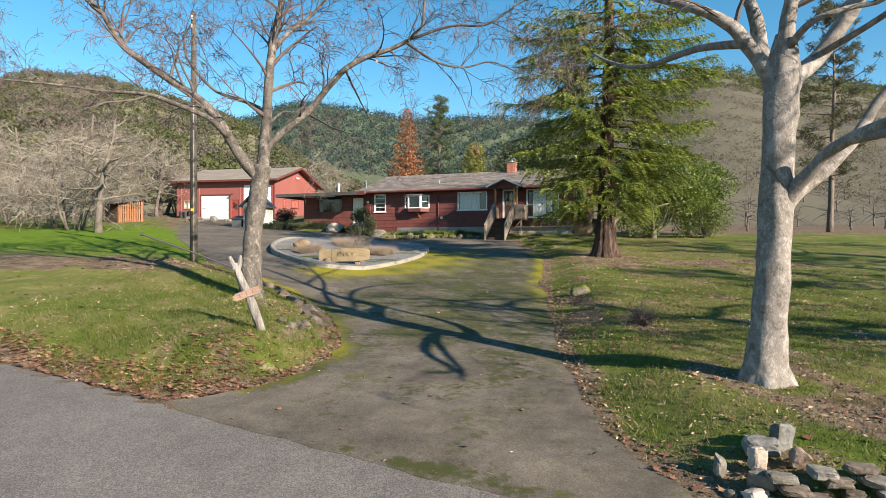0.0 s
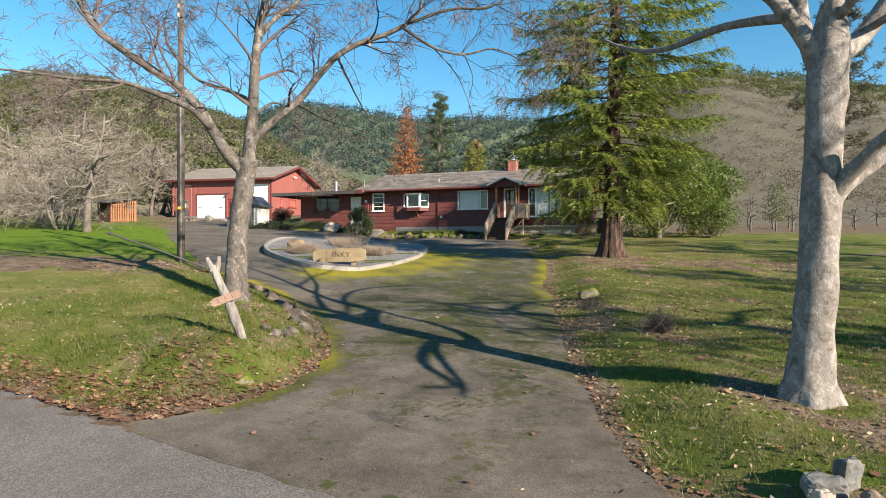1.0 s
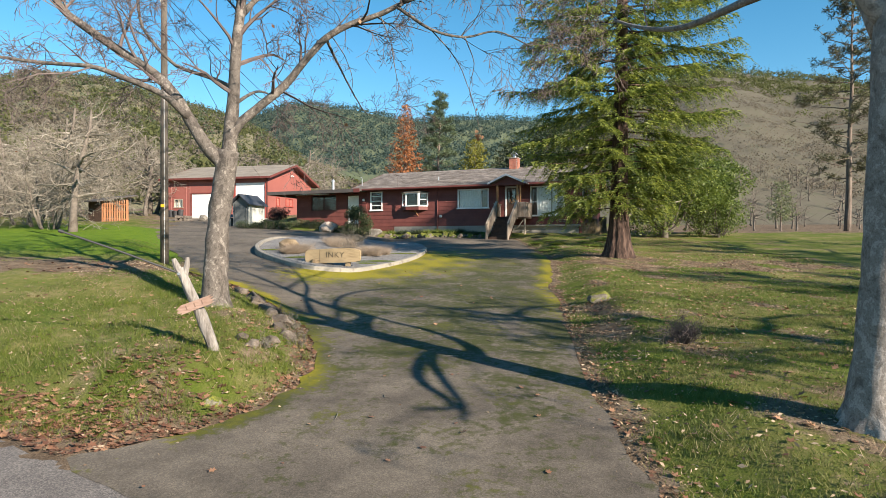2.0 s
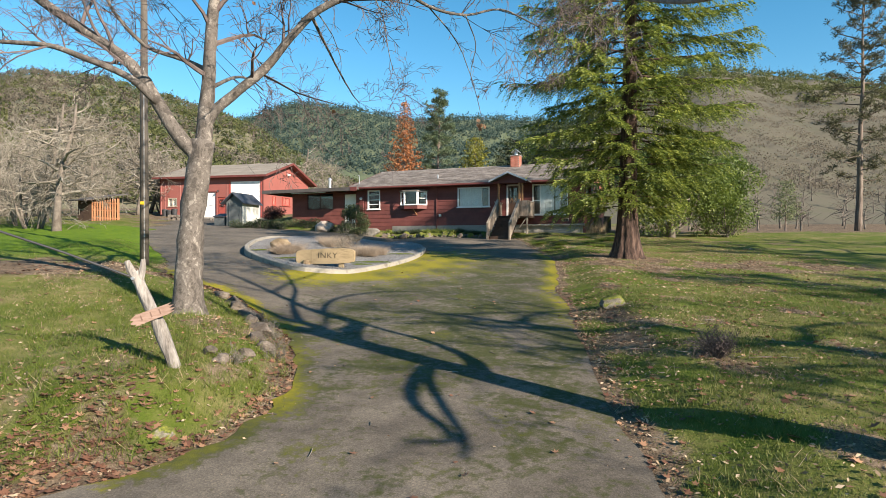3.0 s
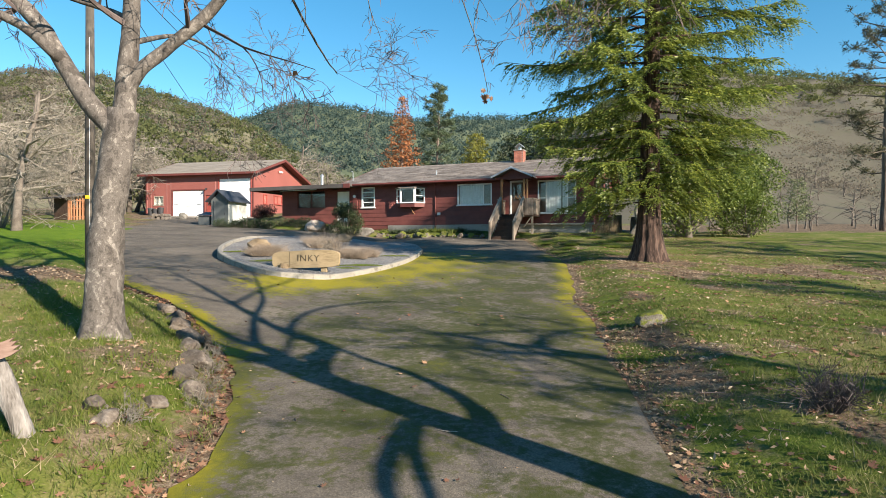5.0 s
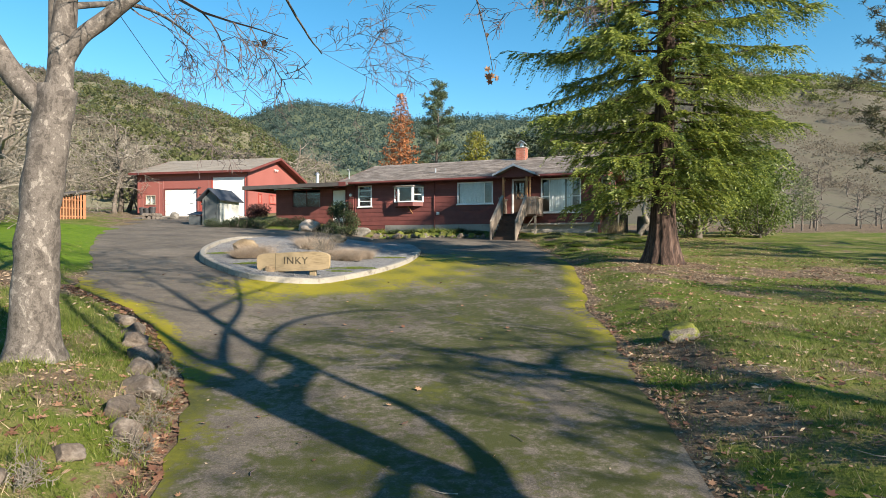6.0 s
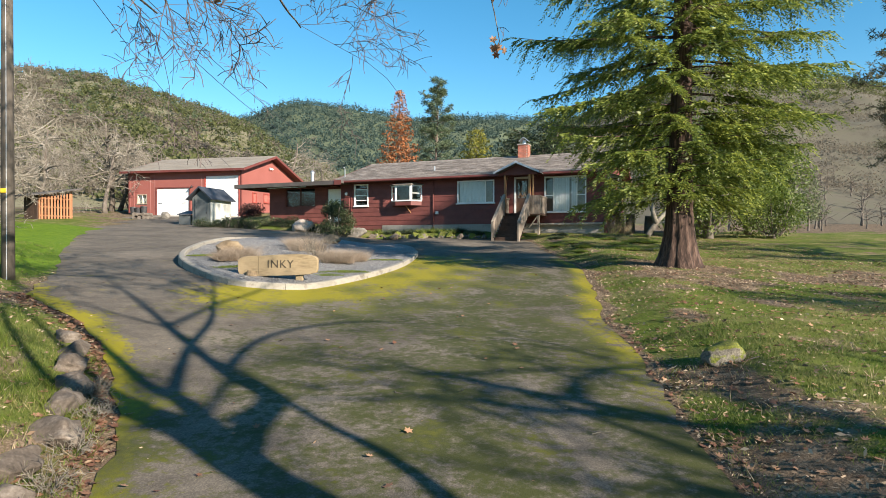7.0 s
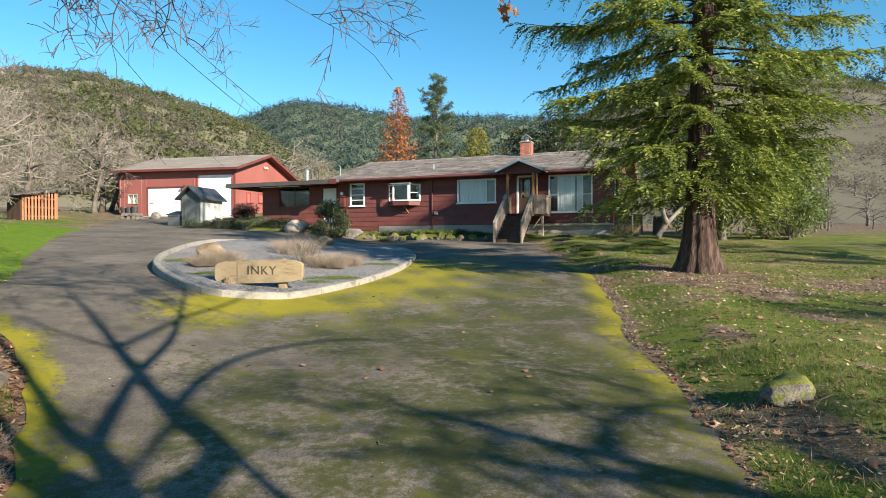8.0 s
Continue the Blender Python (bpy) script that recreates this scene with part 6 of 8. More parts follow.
conifer("small_cypress", "small dark green cypress behind the house", (6.2, 70.3, 4.5), 6.9, 0.15, 0.5, 1.5, MAT_PINE_BARK, MAT_PINE_NEEDLE, 70, 14, 0.34, 8, 0.1, 0.5, 0.1, 0.6)
conifer("dark_cypress", "dark evergreen close behind the chimney", (7.0, 63.65, 3.9), 8.0, 0.25, 0.6, 2.3, MAT_PINE_BARK, MAT_DARK_LEAF, 110, 22, 0.34, 9, 0.2, 0.35, 0.3, 0.4)
conifer("dark_cypress", "dark evergreen behind the house's east end", (10.2, 62.7, 3.8), 9.6, 0.3, 0.6, 2.8, MAT_PINE_BARK, MAT_DARK_LEAF, 120, 24, 0.34, 10, 0.2, 0.35, 0.3, 0.4)
open_pine("field_pine", "tall dark pine at the lawn's far edge", near_ground(29.8, 47.12), 17.5, 0.24, 3.6, 3.3, MAT_FIELD_NEEDLE, 62, 12, 0.4, 50)
conifer("young_pine", "young green pine in the meadow", near_ground(45.0, 83.6), 6.8, 0.12, 1.5, 1.9, MAT_PINE_BARK, MAT_YOUNG_NEEDLE, 54, 16, 0.3, 13, 0.1, 0.35, 0.2, 0.5, 0.3)


def leafy_tree(name, label, base, height, width, seed, leaves, count, leaf, bark, trunk_r=0.2, low=0.2):
    """A broad-leaved evergreen: trunk, a few limbs, lobes of leaves with gaps."""
    r = random.Random(seed)
    t = thing(name, label, "tree", Matrix.Translation(base))
    wood = Shape()
    lobes = []
    for i in range(15):
        a = i * 2.4 + r.uniform(-0.4, 0.4)
        e = r.uniform(0.3, 1.0)
        end = Vector((math.cos(a) * width * 0.36 * e, math.sin(a) * width * 0.36 * e, height * r.uniform(low + 0.15, 0.86)))
        wood.tube(through_points([(0, 0, height * 0.08), tuple(end * 0.5 + Vector((0, 0, -0.1 * height))), tuple(end)], 3), limb_radii(range(7), trunk_r * 0.5, 0.02), 6)
        lobes.append((end, width * r.uniform(0.15, 0.27)))
    part("trunk", Shape().tube([(0, 0, -0.2), (0.03, 0, height * 0.12), (0, 0.04, height * 0.3)], [trunk_r * 1.3, trunk_r, trunk_r * 0.8], 12), bark, t, smooth=True)
    part("limb_crown", wood, bark, t, smooth=True)["kind"] = "stuff"
    pts = []
    for c, rad in lobes:
        k = count // len(lobes)
        d = unit(k) * (rng.uniform(0.25, 1, (k, 1)) ** 0.45)
        pts.append(np.array(c) + d * rad * np.array([1.15, 1.15, 0.9]))
    p = np.concatenate(pts)
    p = p[p[:, 2] > height * low * 0.3]
    part("crown", point_mesh("crown", leaf_cards(p, unit(len(p)) + np.array([0, 0, -0.3]), leaf, leaf * 0.42), leaves), None, t)["kind"] = "stuff"
    return t


leafy_tree("bay_tree", "dense green bay tree with pale leaning trunk", near_ground(13.4, 39.14), 5.8, 6.8, 3, MAT_FRESH, 30000, 0.2, MAT_OAK, 0.22, 0.1)
leafy_tree("bay_tree", "dark green bay tree beyond the lawn", near_ground(17.2, 42.75), 5.0, 6.0, 4, MAT_FRESH, 24000, 0.2, MAT_OAK, 0.2, 0.05)
leafy_tree("evergreen_shrub", "rounded green shrub at the lawn's edge", near_ground(16.9, 39.6), 2.4, 3.6, 5, MAT_FRESH, 6000, 0.14, MAT_OAK, 0.1, 0.0)
s = Shape()
bx, by, bz = near_ground(9.9, 37.81)
for pts in ([(0, 0, 0), (0.5, 0.1, 0.7), (1.3, 0.1, 1.5), (2.4, 0.2, 2.3), (3.6, 0.2, 3.1)], [(0.5, 0.1, 0.7), (0.3, 0.0, 1.4), (0.6, 0, 2.4)], [(1.3, 0.1, 1.5), (2.5, -0.1, 1.7), (4.0, -0.2, 2.1)]):
    path = through_points([(bx + x, by + y, bz + z) for x, y, z in pts], 4)
    s.tube(path, limb_radii(path, 0.15, 0.03), 10)
part("leaning_trunk", s, MAT_LICHEN, None, "pale leaning trunk under the bay tree", True)["category"] = "trunk"
for x, y, h in ((10.0, 42.56, 0.95), (10.7, 42.94, 1.1), (11.5, 42.18, 1.05)):
    st = thing("tree_stump", "dark upright log standing behind the lawn", "stump", Matrix.Translation(near_ground(x, y)), "upright logs")
    part("stump", Shape().tube([(0, 0, -0.1), (0, 0, h * 0.6), (0.02, 0, h)], [0.28, 0.25, 0.24], 14), MAT_OAK, st, smooth=False)


# lichen-grey leafless oaks: three shapes, then copies
def bare_tree(name, label, seed, height, spread, kids, n, group, lean=0.0, stems=1, mat=MAT_LICHEN, twig=0.008):
    r = random.Random(seed)
    t = thing(name, label, "tree", None, group)
    tw = Shape()
    for st in range(stems):
        a = r.uniform(0, 6.28)
        d = Vector((math.cos(a) * (0.35 if stems > 1 else lean), math.sin(a) * (0.35 if stems > 1 else 0.05), 1)).normalized()
        p, pts = Vector((0.25 * (stems > 1) * math.cos(a), 0.25 * (stems > 1) * math.sin(a), -0.2)), []
        for k in range(8):
            pts.append(p.copy())
            d = (d + rand_dir(r) * 0.16 + Vector((0, 0, 0.06))).normalized()
            p = p + d * height * 0.72 / 7
        rad = height * (0.022 if stems == 1 else 0.014)
        part("trunk", swell(Shape().tube(pts, [rad * (1.25 if k == 0 else 1 - 0.75 * k / 7) for k in range(8)], 10), r, 0.03), MAT_OAK, t, smooth=True)
        for j in range(n):
            q = r.uniform(0.28, 1)
            k = min(int(q * 7), 6)
            d2 = rand_dir(r, 0.4) + Vector((0, 0, r.uniform(0.0, 0.7)))
            sprout(tw, r, pts[k].lerp(pts[k + 1], q * 7 - k), d2, spread * r.uniform(0.55, 1.1) * (1.15 - 0.5 * q), rad * 0.5 * (1.1 - 0.6 * q), 3, kids, 0.05, 0.16, 0.55, None, twig)
    part("branch_crown", tw, mat, t, "crooked lichen-grey branches")["kind"] = "stuff"
    return t


OAKS = [bare_tree("oak_tree", "leafless grey oak hung with pale lichen", 31, 11.5, 4.6, (3, 3, 4), 17, "lichen oaks", twig=0.011),
        bare_tree("oak_tree", "leafless grey oak hung with pale lichen", 32, 9.0, 4.4, (3, 3, 4), 15, "lichen oaks", 0.25, twig=0.011),
        bare_tree("oak_tree", "low many-stemmed leafless oak with pale lichen", 33, 5.6, 3.0, (3, 3, 4), 8, "lichen oaks", 0.2, 4, twig=0.009)]
OAKS[0].matrix_basis = Matrix.Translation(near_ground(-18.1, 32.11)) @ pose(0, 0, 0, 0, 0, 70) @ Matrix.Scale(0.78, 4)
OAKS[1].matrix_basis = Matrix.Translation(near_ground(-28.5, 51.3))
OAKS[2].matrix_basis = Matrix.Translation(near_ground(-20.6, 34.2))
r = random.Random(77)
SPOTS = [(0, -29, 62.7, 1.0), (1, -28.0, 59.85, 0.9), (0, -34, 55.1, 1.1), (1, -37, 68.4, 1.1), (0, -42, 62.7, 1.0), (1, -31, 74.1, 1.1), (1, -25, 79.8, 1.0), (0, -19, 85.5, 1.0), (1, -13.5, 83.6, 0.9),
         (2, -23.2, 37.05, 0.9), (2, -26, 39.9, 1.0), (2, -30, 42.75, 1.0), (1, -27, 35.15, 0.8), (0, -33, 39.9, 0.95), (1, -39, 47.5, 1.0), (0, -50, 57, 1.1), (2, -33, 58.9, 1.2), (2, -38, 57, 1.2), (1, -9.5, 89.3, 0.85),
         (0, -26.5, 44, 0.95), (0, -31, 42, 1.0), (1, -35, 46, 1.1), (0, -37, 55, 1.1), (1, -29, 64, 1.1), (1, -20, 102.6, 1.1), (2, -46, 70.3, 1.2), (1, -55, 76, 1.1), (2, -27.5, 63.65, 1.0), (1, -22.0, 76, 0.8)]
SCALED = [OAKS[0].scale.copy(), OAKS[1].scale.copy(), OAKS[2].scale.copy()]
OAKS[0].scale = (1, 1, 1)
for kind, x, y, k in SPOTS:
    copy_thing(OAKS[kind], Matrix.Translation(near_ground(x, y)) @ pose(0, 0, 0, 0, 0, r.uniform(0, 360)) @ Matrix.Scale(k * r.uniform(0.9, 1.1), 4))
OAKS[0].scale = SCALED[0]

# bare orchard-like rows in the meadow
MEADOW = bare_tree("meadow_tree", "small leafless tree in the winter meadow", 41, 5.6, 2.6, (4, 4, 0), 16, "meadow trees", 0.1, 1, MAT_OAK, 0.012)
MEADOW.matrix_basis = Matrix.Translation(near_ground(38, 89.3))
r = random.Random(78)
for i in range(80):
    y = r.uniform(88, 175)
    a = r.uniform(0.326, 0.895)
    z = max(ground_z(a * y, y), float(hill_z(np.array(a), np.array(y), *C[:1], 118, 513, 6)) if y > 118 else -9)
    copy_thing(MEADOW, Matrix.Translation((a * y, y, z - 0.05)) @ pose(0, 0, 0, 0, 0, r.uniform(0, 360)) @ Matrix.Scale(r.uniform(0.95, 1.6), 4))
# unseen trees inferred on the open side; their shade streaks lawn and drive
SHADE = bare_tree("roadside_tree", "tall leafless broad-crowned tree along the road", 61, 12.5, 5.2, (3, 3, 3), 20, "roadside trees", 0.1, 1, MAT_OAK, 0.016)
SHADE.matrix_basis = Matrix.Translation(near_ground(14.3, 5.1)) @ Matrix.Scale(0.92, 4)
for x, y, k, a in ((20.5, 11.0, 0.75, 160), (25.0, 14.5, 0.95, 90), (21.0, -2.2, 1.1, 300), (31.0, 26.0, 1.0, 20)):
    copy_thing(SHADE, Matrix.Translation(near_ground(x, y)) @ pose(0, 0, 0, 0, 0, a) @ Matrix.Scale(k, 4))
roadside = open_pine("roadside_pine", "open-crowned pine along the road", near_ground(24.5, 4.4), 11.5, 0.22, 3.6, 3.2, MAT_PINE_NEEDLE, 34, 51, 0.42, 28, "roadside pines")
# the 1.6-scale copy stands where its shade reaches the house front
for x, y, k, a in ((25.5, 19.5, 1.6, 70), (34.0, 9.0, 1.2, 150)):
    copy_thing(roadside, Matrix.Translation(near_ground(x, y)) @ pose(0, 0, 0, 0, 0, a) @ Matrix.Scale(k, 4))


# ---- pole and wires ----
MAT_POLE = surface("weathered_pole", (0.055, 0.046, 0.036), (0.12, 0.103, 0.084), None, 3, 30, 0.9, 0.5, 0.008, (1, 1, 0.1))
MAT_YELLOW = surface("yellow_tag", (0.62, 0.40, 0.02), (0.70, 0.46, 0.03), None, 5, 40, 0.5, 0)
px0, py0, pz0 = near_ground(-8.62, 21.15, -0.3)
pole = thing("utility_pole", "weathered wooden utility pole with yellow tag", "pole", Matrix.Translation((px0, py0, pz0)))
part("pole_shaft", Shape().tube([(0, 0, 0), (0.01, 0, 4), (0.03, 0, 8.9)], [0.125, 0.11, 0.085], 16), MAT_POLE, pole, smooth=True)
part("pole_tag", Shape().bevel_box(-0.05, 0.06, -0.135, -0.115, 2.02, 2.11, 0.004), MAT_YELLOW, pole, "small yellow tag")
part("ground_wire", Shape().tube([(0.05, -0.115, 0.2), (0.06, -0.10, 6.0)], [0.008] * 2, 5), MAT_STEEL, pole)
for k, z in enumerate((8.3, 8.6)):
    part("insulator", Shape().tube([(0.03, -0.08, z), (0.03, -0.2, z), (0.03, -0.2, z + 0.1)], [0.02, 0.03, 0.045], 8), MAT_PALE, pole)


def wire(a, b, sag, label, r=0.011):
    a, b = Vector(a), Vector(b)
    pts = [a.lerp(b, t / 14) - Vector((0, 0, sag * 4 * (t / 14) * (1 - t / 14))) for t in range(15)]
    w = part("overhead_wire", Shape().tube(pts, [r] * 15, 5), MAT_BLACK, None, label)
    tagged(w, "", "wire", "overhead wires")


TOP = (px0 + 0.03, py0 - 0.15, pz0 + 8.65)
wire(TOP, (-5.85, 46.35, 6.72), 0.45, "black service wire sagging to the house")
wire((TOP[0], TOP[1], TOP[2] - 0.3), (-16.2, 57.2, 7.6), 0.5, "black service wire sagging to the barn")
wire((TOP[0], TOP[1], TOP[2] - 0.15), (-5.85, 46.35, 6.6), 0.95, "slack black wire from pole to house")

# ---- leaning sign post with a spiky board ----
MAT_DRIFT = surface("silver_driftwood", (0.085, 0.072, 0.06), (0.215, 0.195, 0.175), (0.34, 0.315, 0.285), 7, 34, 0.9, 0.9, 0.02, (1, 1, 0.18))
MAT_BOARD = surface("pinkish_cedar_board", (0.23, 0.145, 0.11), (0.36, 0.25, 0.20), None, 5, 40, 0.85, 0.4, 0.005, (0.2, 1, 1))
MAT_BROWN_BAR = surface("faded_carving", (0.15, 0.09, 0.068), (0.2, 0.13, 0.1), None, 5, 40, 0.9, 0)
post = thing("sign_post", "leaning silver driftwood post with jagged board", "post", Matrix.Translation((-3.21, 10.85, 0)))
gz = ground_z(-3.21, 10.85)
path = through_points([(0.02, 0.01, gz - 0.15), (-0.07, 0, gz + 0.15), (-0.24, -0.03, gz + 0.62), (-0.40, -0.07, gz + 1.02), (-0.46, -0.09, gz + 1.18)], 4)
part("post", swell(Shape().tube(path, limb_radii(path, 0.088, 0.062), 14, True, 0.09), None, 0.02), MAT_DRIFT, post, smooth=True)
part("stub", Shape().tube([(-0.40, -0.07, gz + 1.0), (-0.50, -0.1, gz + 1.2), (-0.54, -0.11, gz + 1.31)], [0.055, 0.05, 0.032], 8), MAT_DRIFT, post)
part("stub", Shape().tube([(-0.41, -0.07, gz + 1.05), (-0.36, -0.08, gz + 1.22), (-0.355, -0.08, gz + 1.33)], [0.05, 0.04, 0.026], 8), MAT_DRIFT, post)
bm_ = pose(-0.235, -0.125, gz + 0.66, 0, -20, 4)
ol = [(-0.24, 0, -0.045), (-0.20, 0, -0.05), (-0.23, 0, -0.07), (0.20, 0, -0.062), (0.27, 0, -0.045), (0.22, 0, -0.03), (0.285, 0, -0.012), (0.225, 0, 0.006), (0.28, 0, 0.028), (0.22, 0, 0.04), (0.265, 0, 0.06), (-0.18, 0, 0.06), (-0.265, 0, 0.02), (-0.22, 0, 0.0), (-0.27, 0, -0.02)]
board = part("sign_board", Shape().prism(ol, (0, -0.015, 0), (0, 0.015, 0)), MAT_BOARD, post, "jagged-ended cedar board", m=bm_)
for x in (-0.12, 0.0, 0.11):
    part("carved_bar", Shape().box(x - 0.008, x + 0.008, -0.019, -0.014, -0.03, 0.035), MAT_BROWN_BAR, board)
part("gate_rod", Shape().tube([(-0.45, -0.1, gz + 1.10), (-1.2, -0.3, gz + 1.42), (-1.85, -0.5, gz + 1.68)], [0.014, 0.014, 0.014], 8), MAT_BLACK, post, "thin black rod")
part("rod_end", Shape().tube([(-1.85, -0.5, gz + 1.68), (-1.90, -0.515, gz + 1.70)], [0.024, 0.024], 8), MAT_BLACK, post)
part("bolt", Shape().tube([(-0.45, -0.16, gz + 1.10), (-0.45, -0.04, gz + 1.10)], [0.02, 0.02], 8), MAT_STEEL, post)


# ---- stones ----
def stone_mat(name, c1, c2, c3):
    return surface(name, c1, c2, c3, 4, 30, 0.9, 0.6, 0.012)


MAT_STONE = stone_mat("grey_fieldstone", (0.085, 0.076, 0.062), (0.155, 0.142, 0.12), (0.235, 0.22, 0.19))
MAT_BLUE_STONE = stone_mat("blue_grey_stone", (0.085, 0.085, 0.078), (0.145, 0.145, 0.134), (0.21, 0.208, 0.19))
MAT_PINK_STONE = stone_mat("pale_pink_stone", (0.25, 0.19, 0.145), (0.36, 0.29, 0.235), (0.48, 0.41, 0.345))
MAT_BROWN_STONE = stone_mat("brown_stone", (0.11, 0.075, 0.055), (0.20, 0.14, 0.105), (0.28, 0.22, 0.17))
MAT_WALL_STONE = stone_mat("mottled_wall_stone", (0.045, 0.035, 0.026), (0.105, 0.083, 0.064), (0.20, 0.17, 0.14))
MAT_TAN_STONE = stone_mat("tan_boulder", (0.075, 0.052, 0.03), (0.155, 0.112, 0.066), (0.25, 0.195, 0.125))


def moss_stone():
    m, nt, b = nodes_of("mossy_boulder")
    v = coords(nt)
    n1, n2 = noise_tex(nt, 7, 5, 0.65, v), noise_tex(nt, 40, 3, 0.7, v)
    up = nt.nodes.new("ShaderNodeSeparateXYZ")
    nt.links.new(nt.nodes.new("ShaderNodeNewGeometry").outputs["Normal"], up.inputs[0])
    k = arith(nt, "ADD", arith(nt, "MULTIPLY", up.outputs[2], 0.45), n1)
    rock = ramp(nt, n2, [(0.35, (0.075, 0.065, 0.05)), (0.65, (0.185, 0.165, 0.13))])
    moss = ramp(nt, n2, [(0.3, (0.045, 0.06, 0.008)), (0.55, (0.115, 0.125, 0.015)), (0.75, (0.20, 0.19, 0.03))])
    nt.links.new(mix(nt, ramp(nt, k, [(0.60, (0, 0, 0)), (0.72, (1, 1, 1))]), rock, moss), b.inputs["Base Color"])
    b.inputs["Roughness"].default_value = 0.95
    bump(nt, b, n2, 0.8, 0.015)
    return m


MAT_MOSS_STONE = moss_stone()


def rock_shape(seed, sx, sy, sz, rough=0.13, sub=3):
    bm = bmesh.new()
    bmesh.ops.create_icosphere(bm, subdivisions=sub, radius=1)
    r = random.Random(seed)
    cuts = [(rand_dir(r), r.uniform(0.5, 0.8)) for _ in range(14)]
    for v in bm.verts:
        c = v.co.copy()
        for d, h in cuts:
            e = c.dot(d) - h
            if e > 0:
                c -= d * e * 0.95
        c *= 1 + rough * noise.noise(c * 1.7 + Vector((seed * 3.1, seed, 0))) + rough * 0.4 * noise.noise(c * 5 + Vector((seed, 0, 0)))
        v.co = Vector((c.x * sx, c.y * sy, c.z * sz))
    s = Shape()
    s.add_bm(bm)
    return s


def block_shape(seed, sx, sy, sz):
    """A split stone block: skewed faces, chipped edges."""
    r = random.Random(seed)
    bm = bmesh.new()
    bmesh.ops.create_cube(bm, size=2)
    skew = {}
    for v in bm.verts:
        skew[tuple(round(c) for c in v.co)] = Vector((r.uniform(-0.3, 0.12), r.uniform(-0.3, 0.12), r.uniform(-0.28, 0.1)))
    bmesh.ops.subdivide_edges(bm, edges=bm.edges[:], cuts=4, use_grid_fill=True)
    for v in bm.verts:
        c, o = v.co.copy(), Vector()
        for k, d in skew.items():
            w = (1 + k[0] * c.x) * (1 + k[1] * c.y) * (1 + k[2] * c.z) / 8
            o += Vector((d.x * k[0], d.y * k[1], d.z * k[2])) * w
        edge = sorted((abs(c.x), abs(c.y), abs(c.z)))[1]
        c = (c + o) * (1 - 0.3 * max(0.0, edge - 0.45))
        c *= 1 + 0.2 * noise.noise(c * 1.3 + Vector((seed * 2.3, seed, 0))) + 0.05 * noise.noise(c * 4.1 + Vector((seed, 3, 0)))
        v.co = Vector((c.x * sx, c.y * sy, c.z * sz))
    s = Shape()
    s.add_bm(bm)
    return s


def rock(name, label, x, y, z, sx, sy, sz, seed, mat, turn=0, group="", tip=0, sub=3, block=False):
    shape = block_shape(seed, sx * 0.86, sy * 0.86, sz * 0.86) if block else rock_shape(seed, sx * 1.15, sy * 1.15, sz * 1.15, 0.22, sub)
    ob = part(name, shape, mat, None, label, sub > 3, pose(x, y, z, tip, 0, turn))
    return tagged(ob, "", "rock", group)


def on_ground(x, y, up=0.0):
    return x, y, ground_z(x, y) + up


rock("boulder", "grey boulder with green moss on the lawn", *on_ground(3.68, 16.15, 0.02), 0.29, 0.22, 0.17, 4, MAT_MOSS_STONE, 20, sub=4)
PILE = "stone pile"
rock("stone_slab", "blue-grey upright stone slab in the pile", *on_ground(3.30, 5.93, 0.13), 0.161, 0.081, 0.196, 5, MAT_BLUE_STONE, 18, PILE, 12, block=True)
rock("stone", "blue-grey angular stone in the pile", *on_ground(3.04, 5.83, 0.12), 0.196, 0.115, 0.103, 6, MAT_BLUE_STONE, -14, PILE, 16, block=True)
rock("stone", "pale pinkish angular stone in the pile", *on_ground(2.90, 5.63, 0.12), 0.098, 0.081, 0.149, 7, MAT_PINK_STONE, 10, PILE, 8, block=True)
rock("stone", "pale rounded stone at the pile's foot", *on_ground(2.60, 5.73, 0.07), 0.086, 0.069, 0.115, 8, MAT_STONE, 60, PILE, -22)
rock("stone", "reddish flat stone at the pile's foot", *on_ground(2.74, 5.33, 0.05), 0.161, 0.115, 0.081, 9, MAT_PINK_STONE, 30, PILE, -12, block=True)
rock("stone", "pale grey tilted stone at the pile's foot", *on_ground(2.84, 5.40, 0.10), 0.149, 0.081, 0.115, 19, MAT_STONE, -40, PILE, 20, block=True)
rock("stone", "small grey stone in the leaf litter", *on_ground(2.56, 5.40, 0.03), 0.069, 0.057, 0.057, 10, MAT_STONE, 0, PILE)
rock("stone", "round brown stone in the pile", *on_ground(3.26, 5.57, 0.08), 0.098, 0.081, 0.086, 11, MAT_BROWN_STONE, 0, PILE)
r = random.Random(12)
for row, (n, x0) in enumerate(((5, 2.76), (5, 2.86), (4, 2.80))):
    x = x0
    for k in range(n):
        w = r.uniform(0.11, 0.17)
        x += w
        y = 5.24 - 0.16 * (x - 2.8) + row * 0.03
        rock("wall_stone", "flat mottled stone of a dry-laid edge", x, y, ground_z(x, y) + 0.01 + row * 0.088 + r.uniform(-0.006, 0.006), w * 0.98, r.uniform(0.10, 0.14), 0.052, 40 + row * 9 + k, r.choice([MAT_BROWN_STONE, MAT_WALL_STONE, MAT_WALL_STONE, MAT_STONE]), -14 + r.uniform(-6, 6), "dry-laid stones", r.uniform(-4, 4), block=True)
        x += w + 0.012
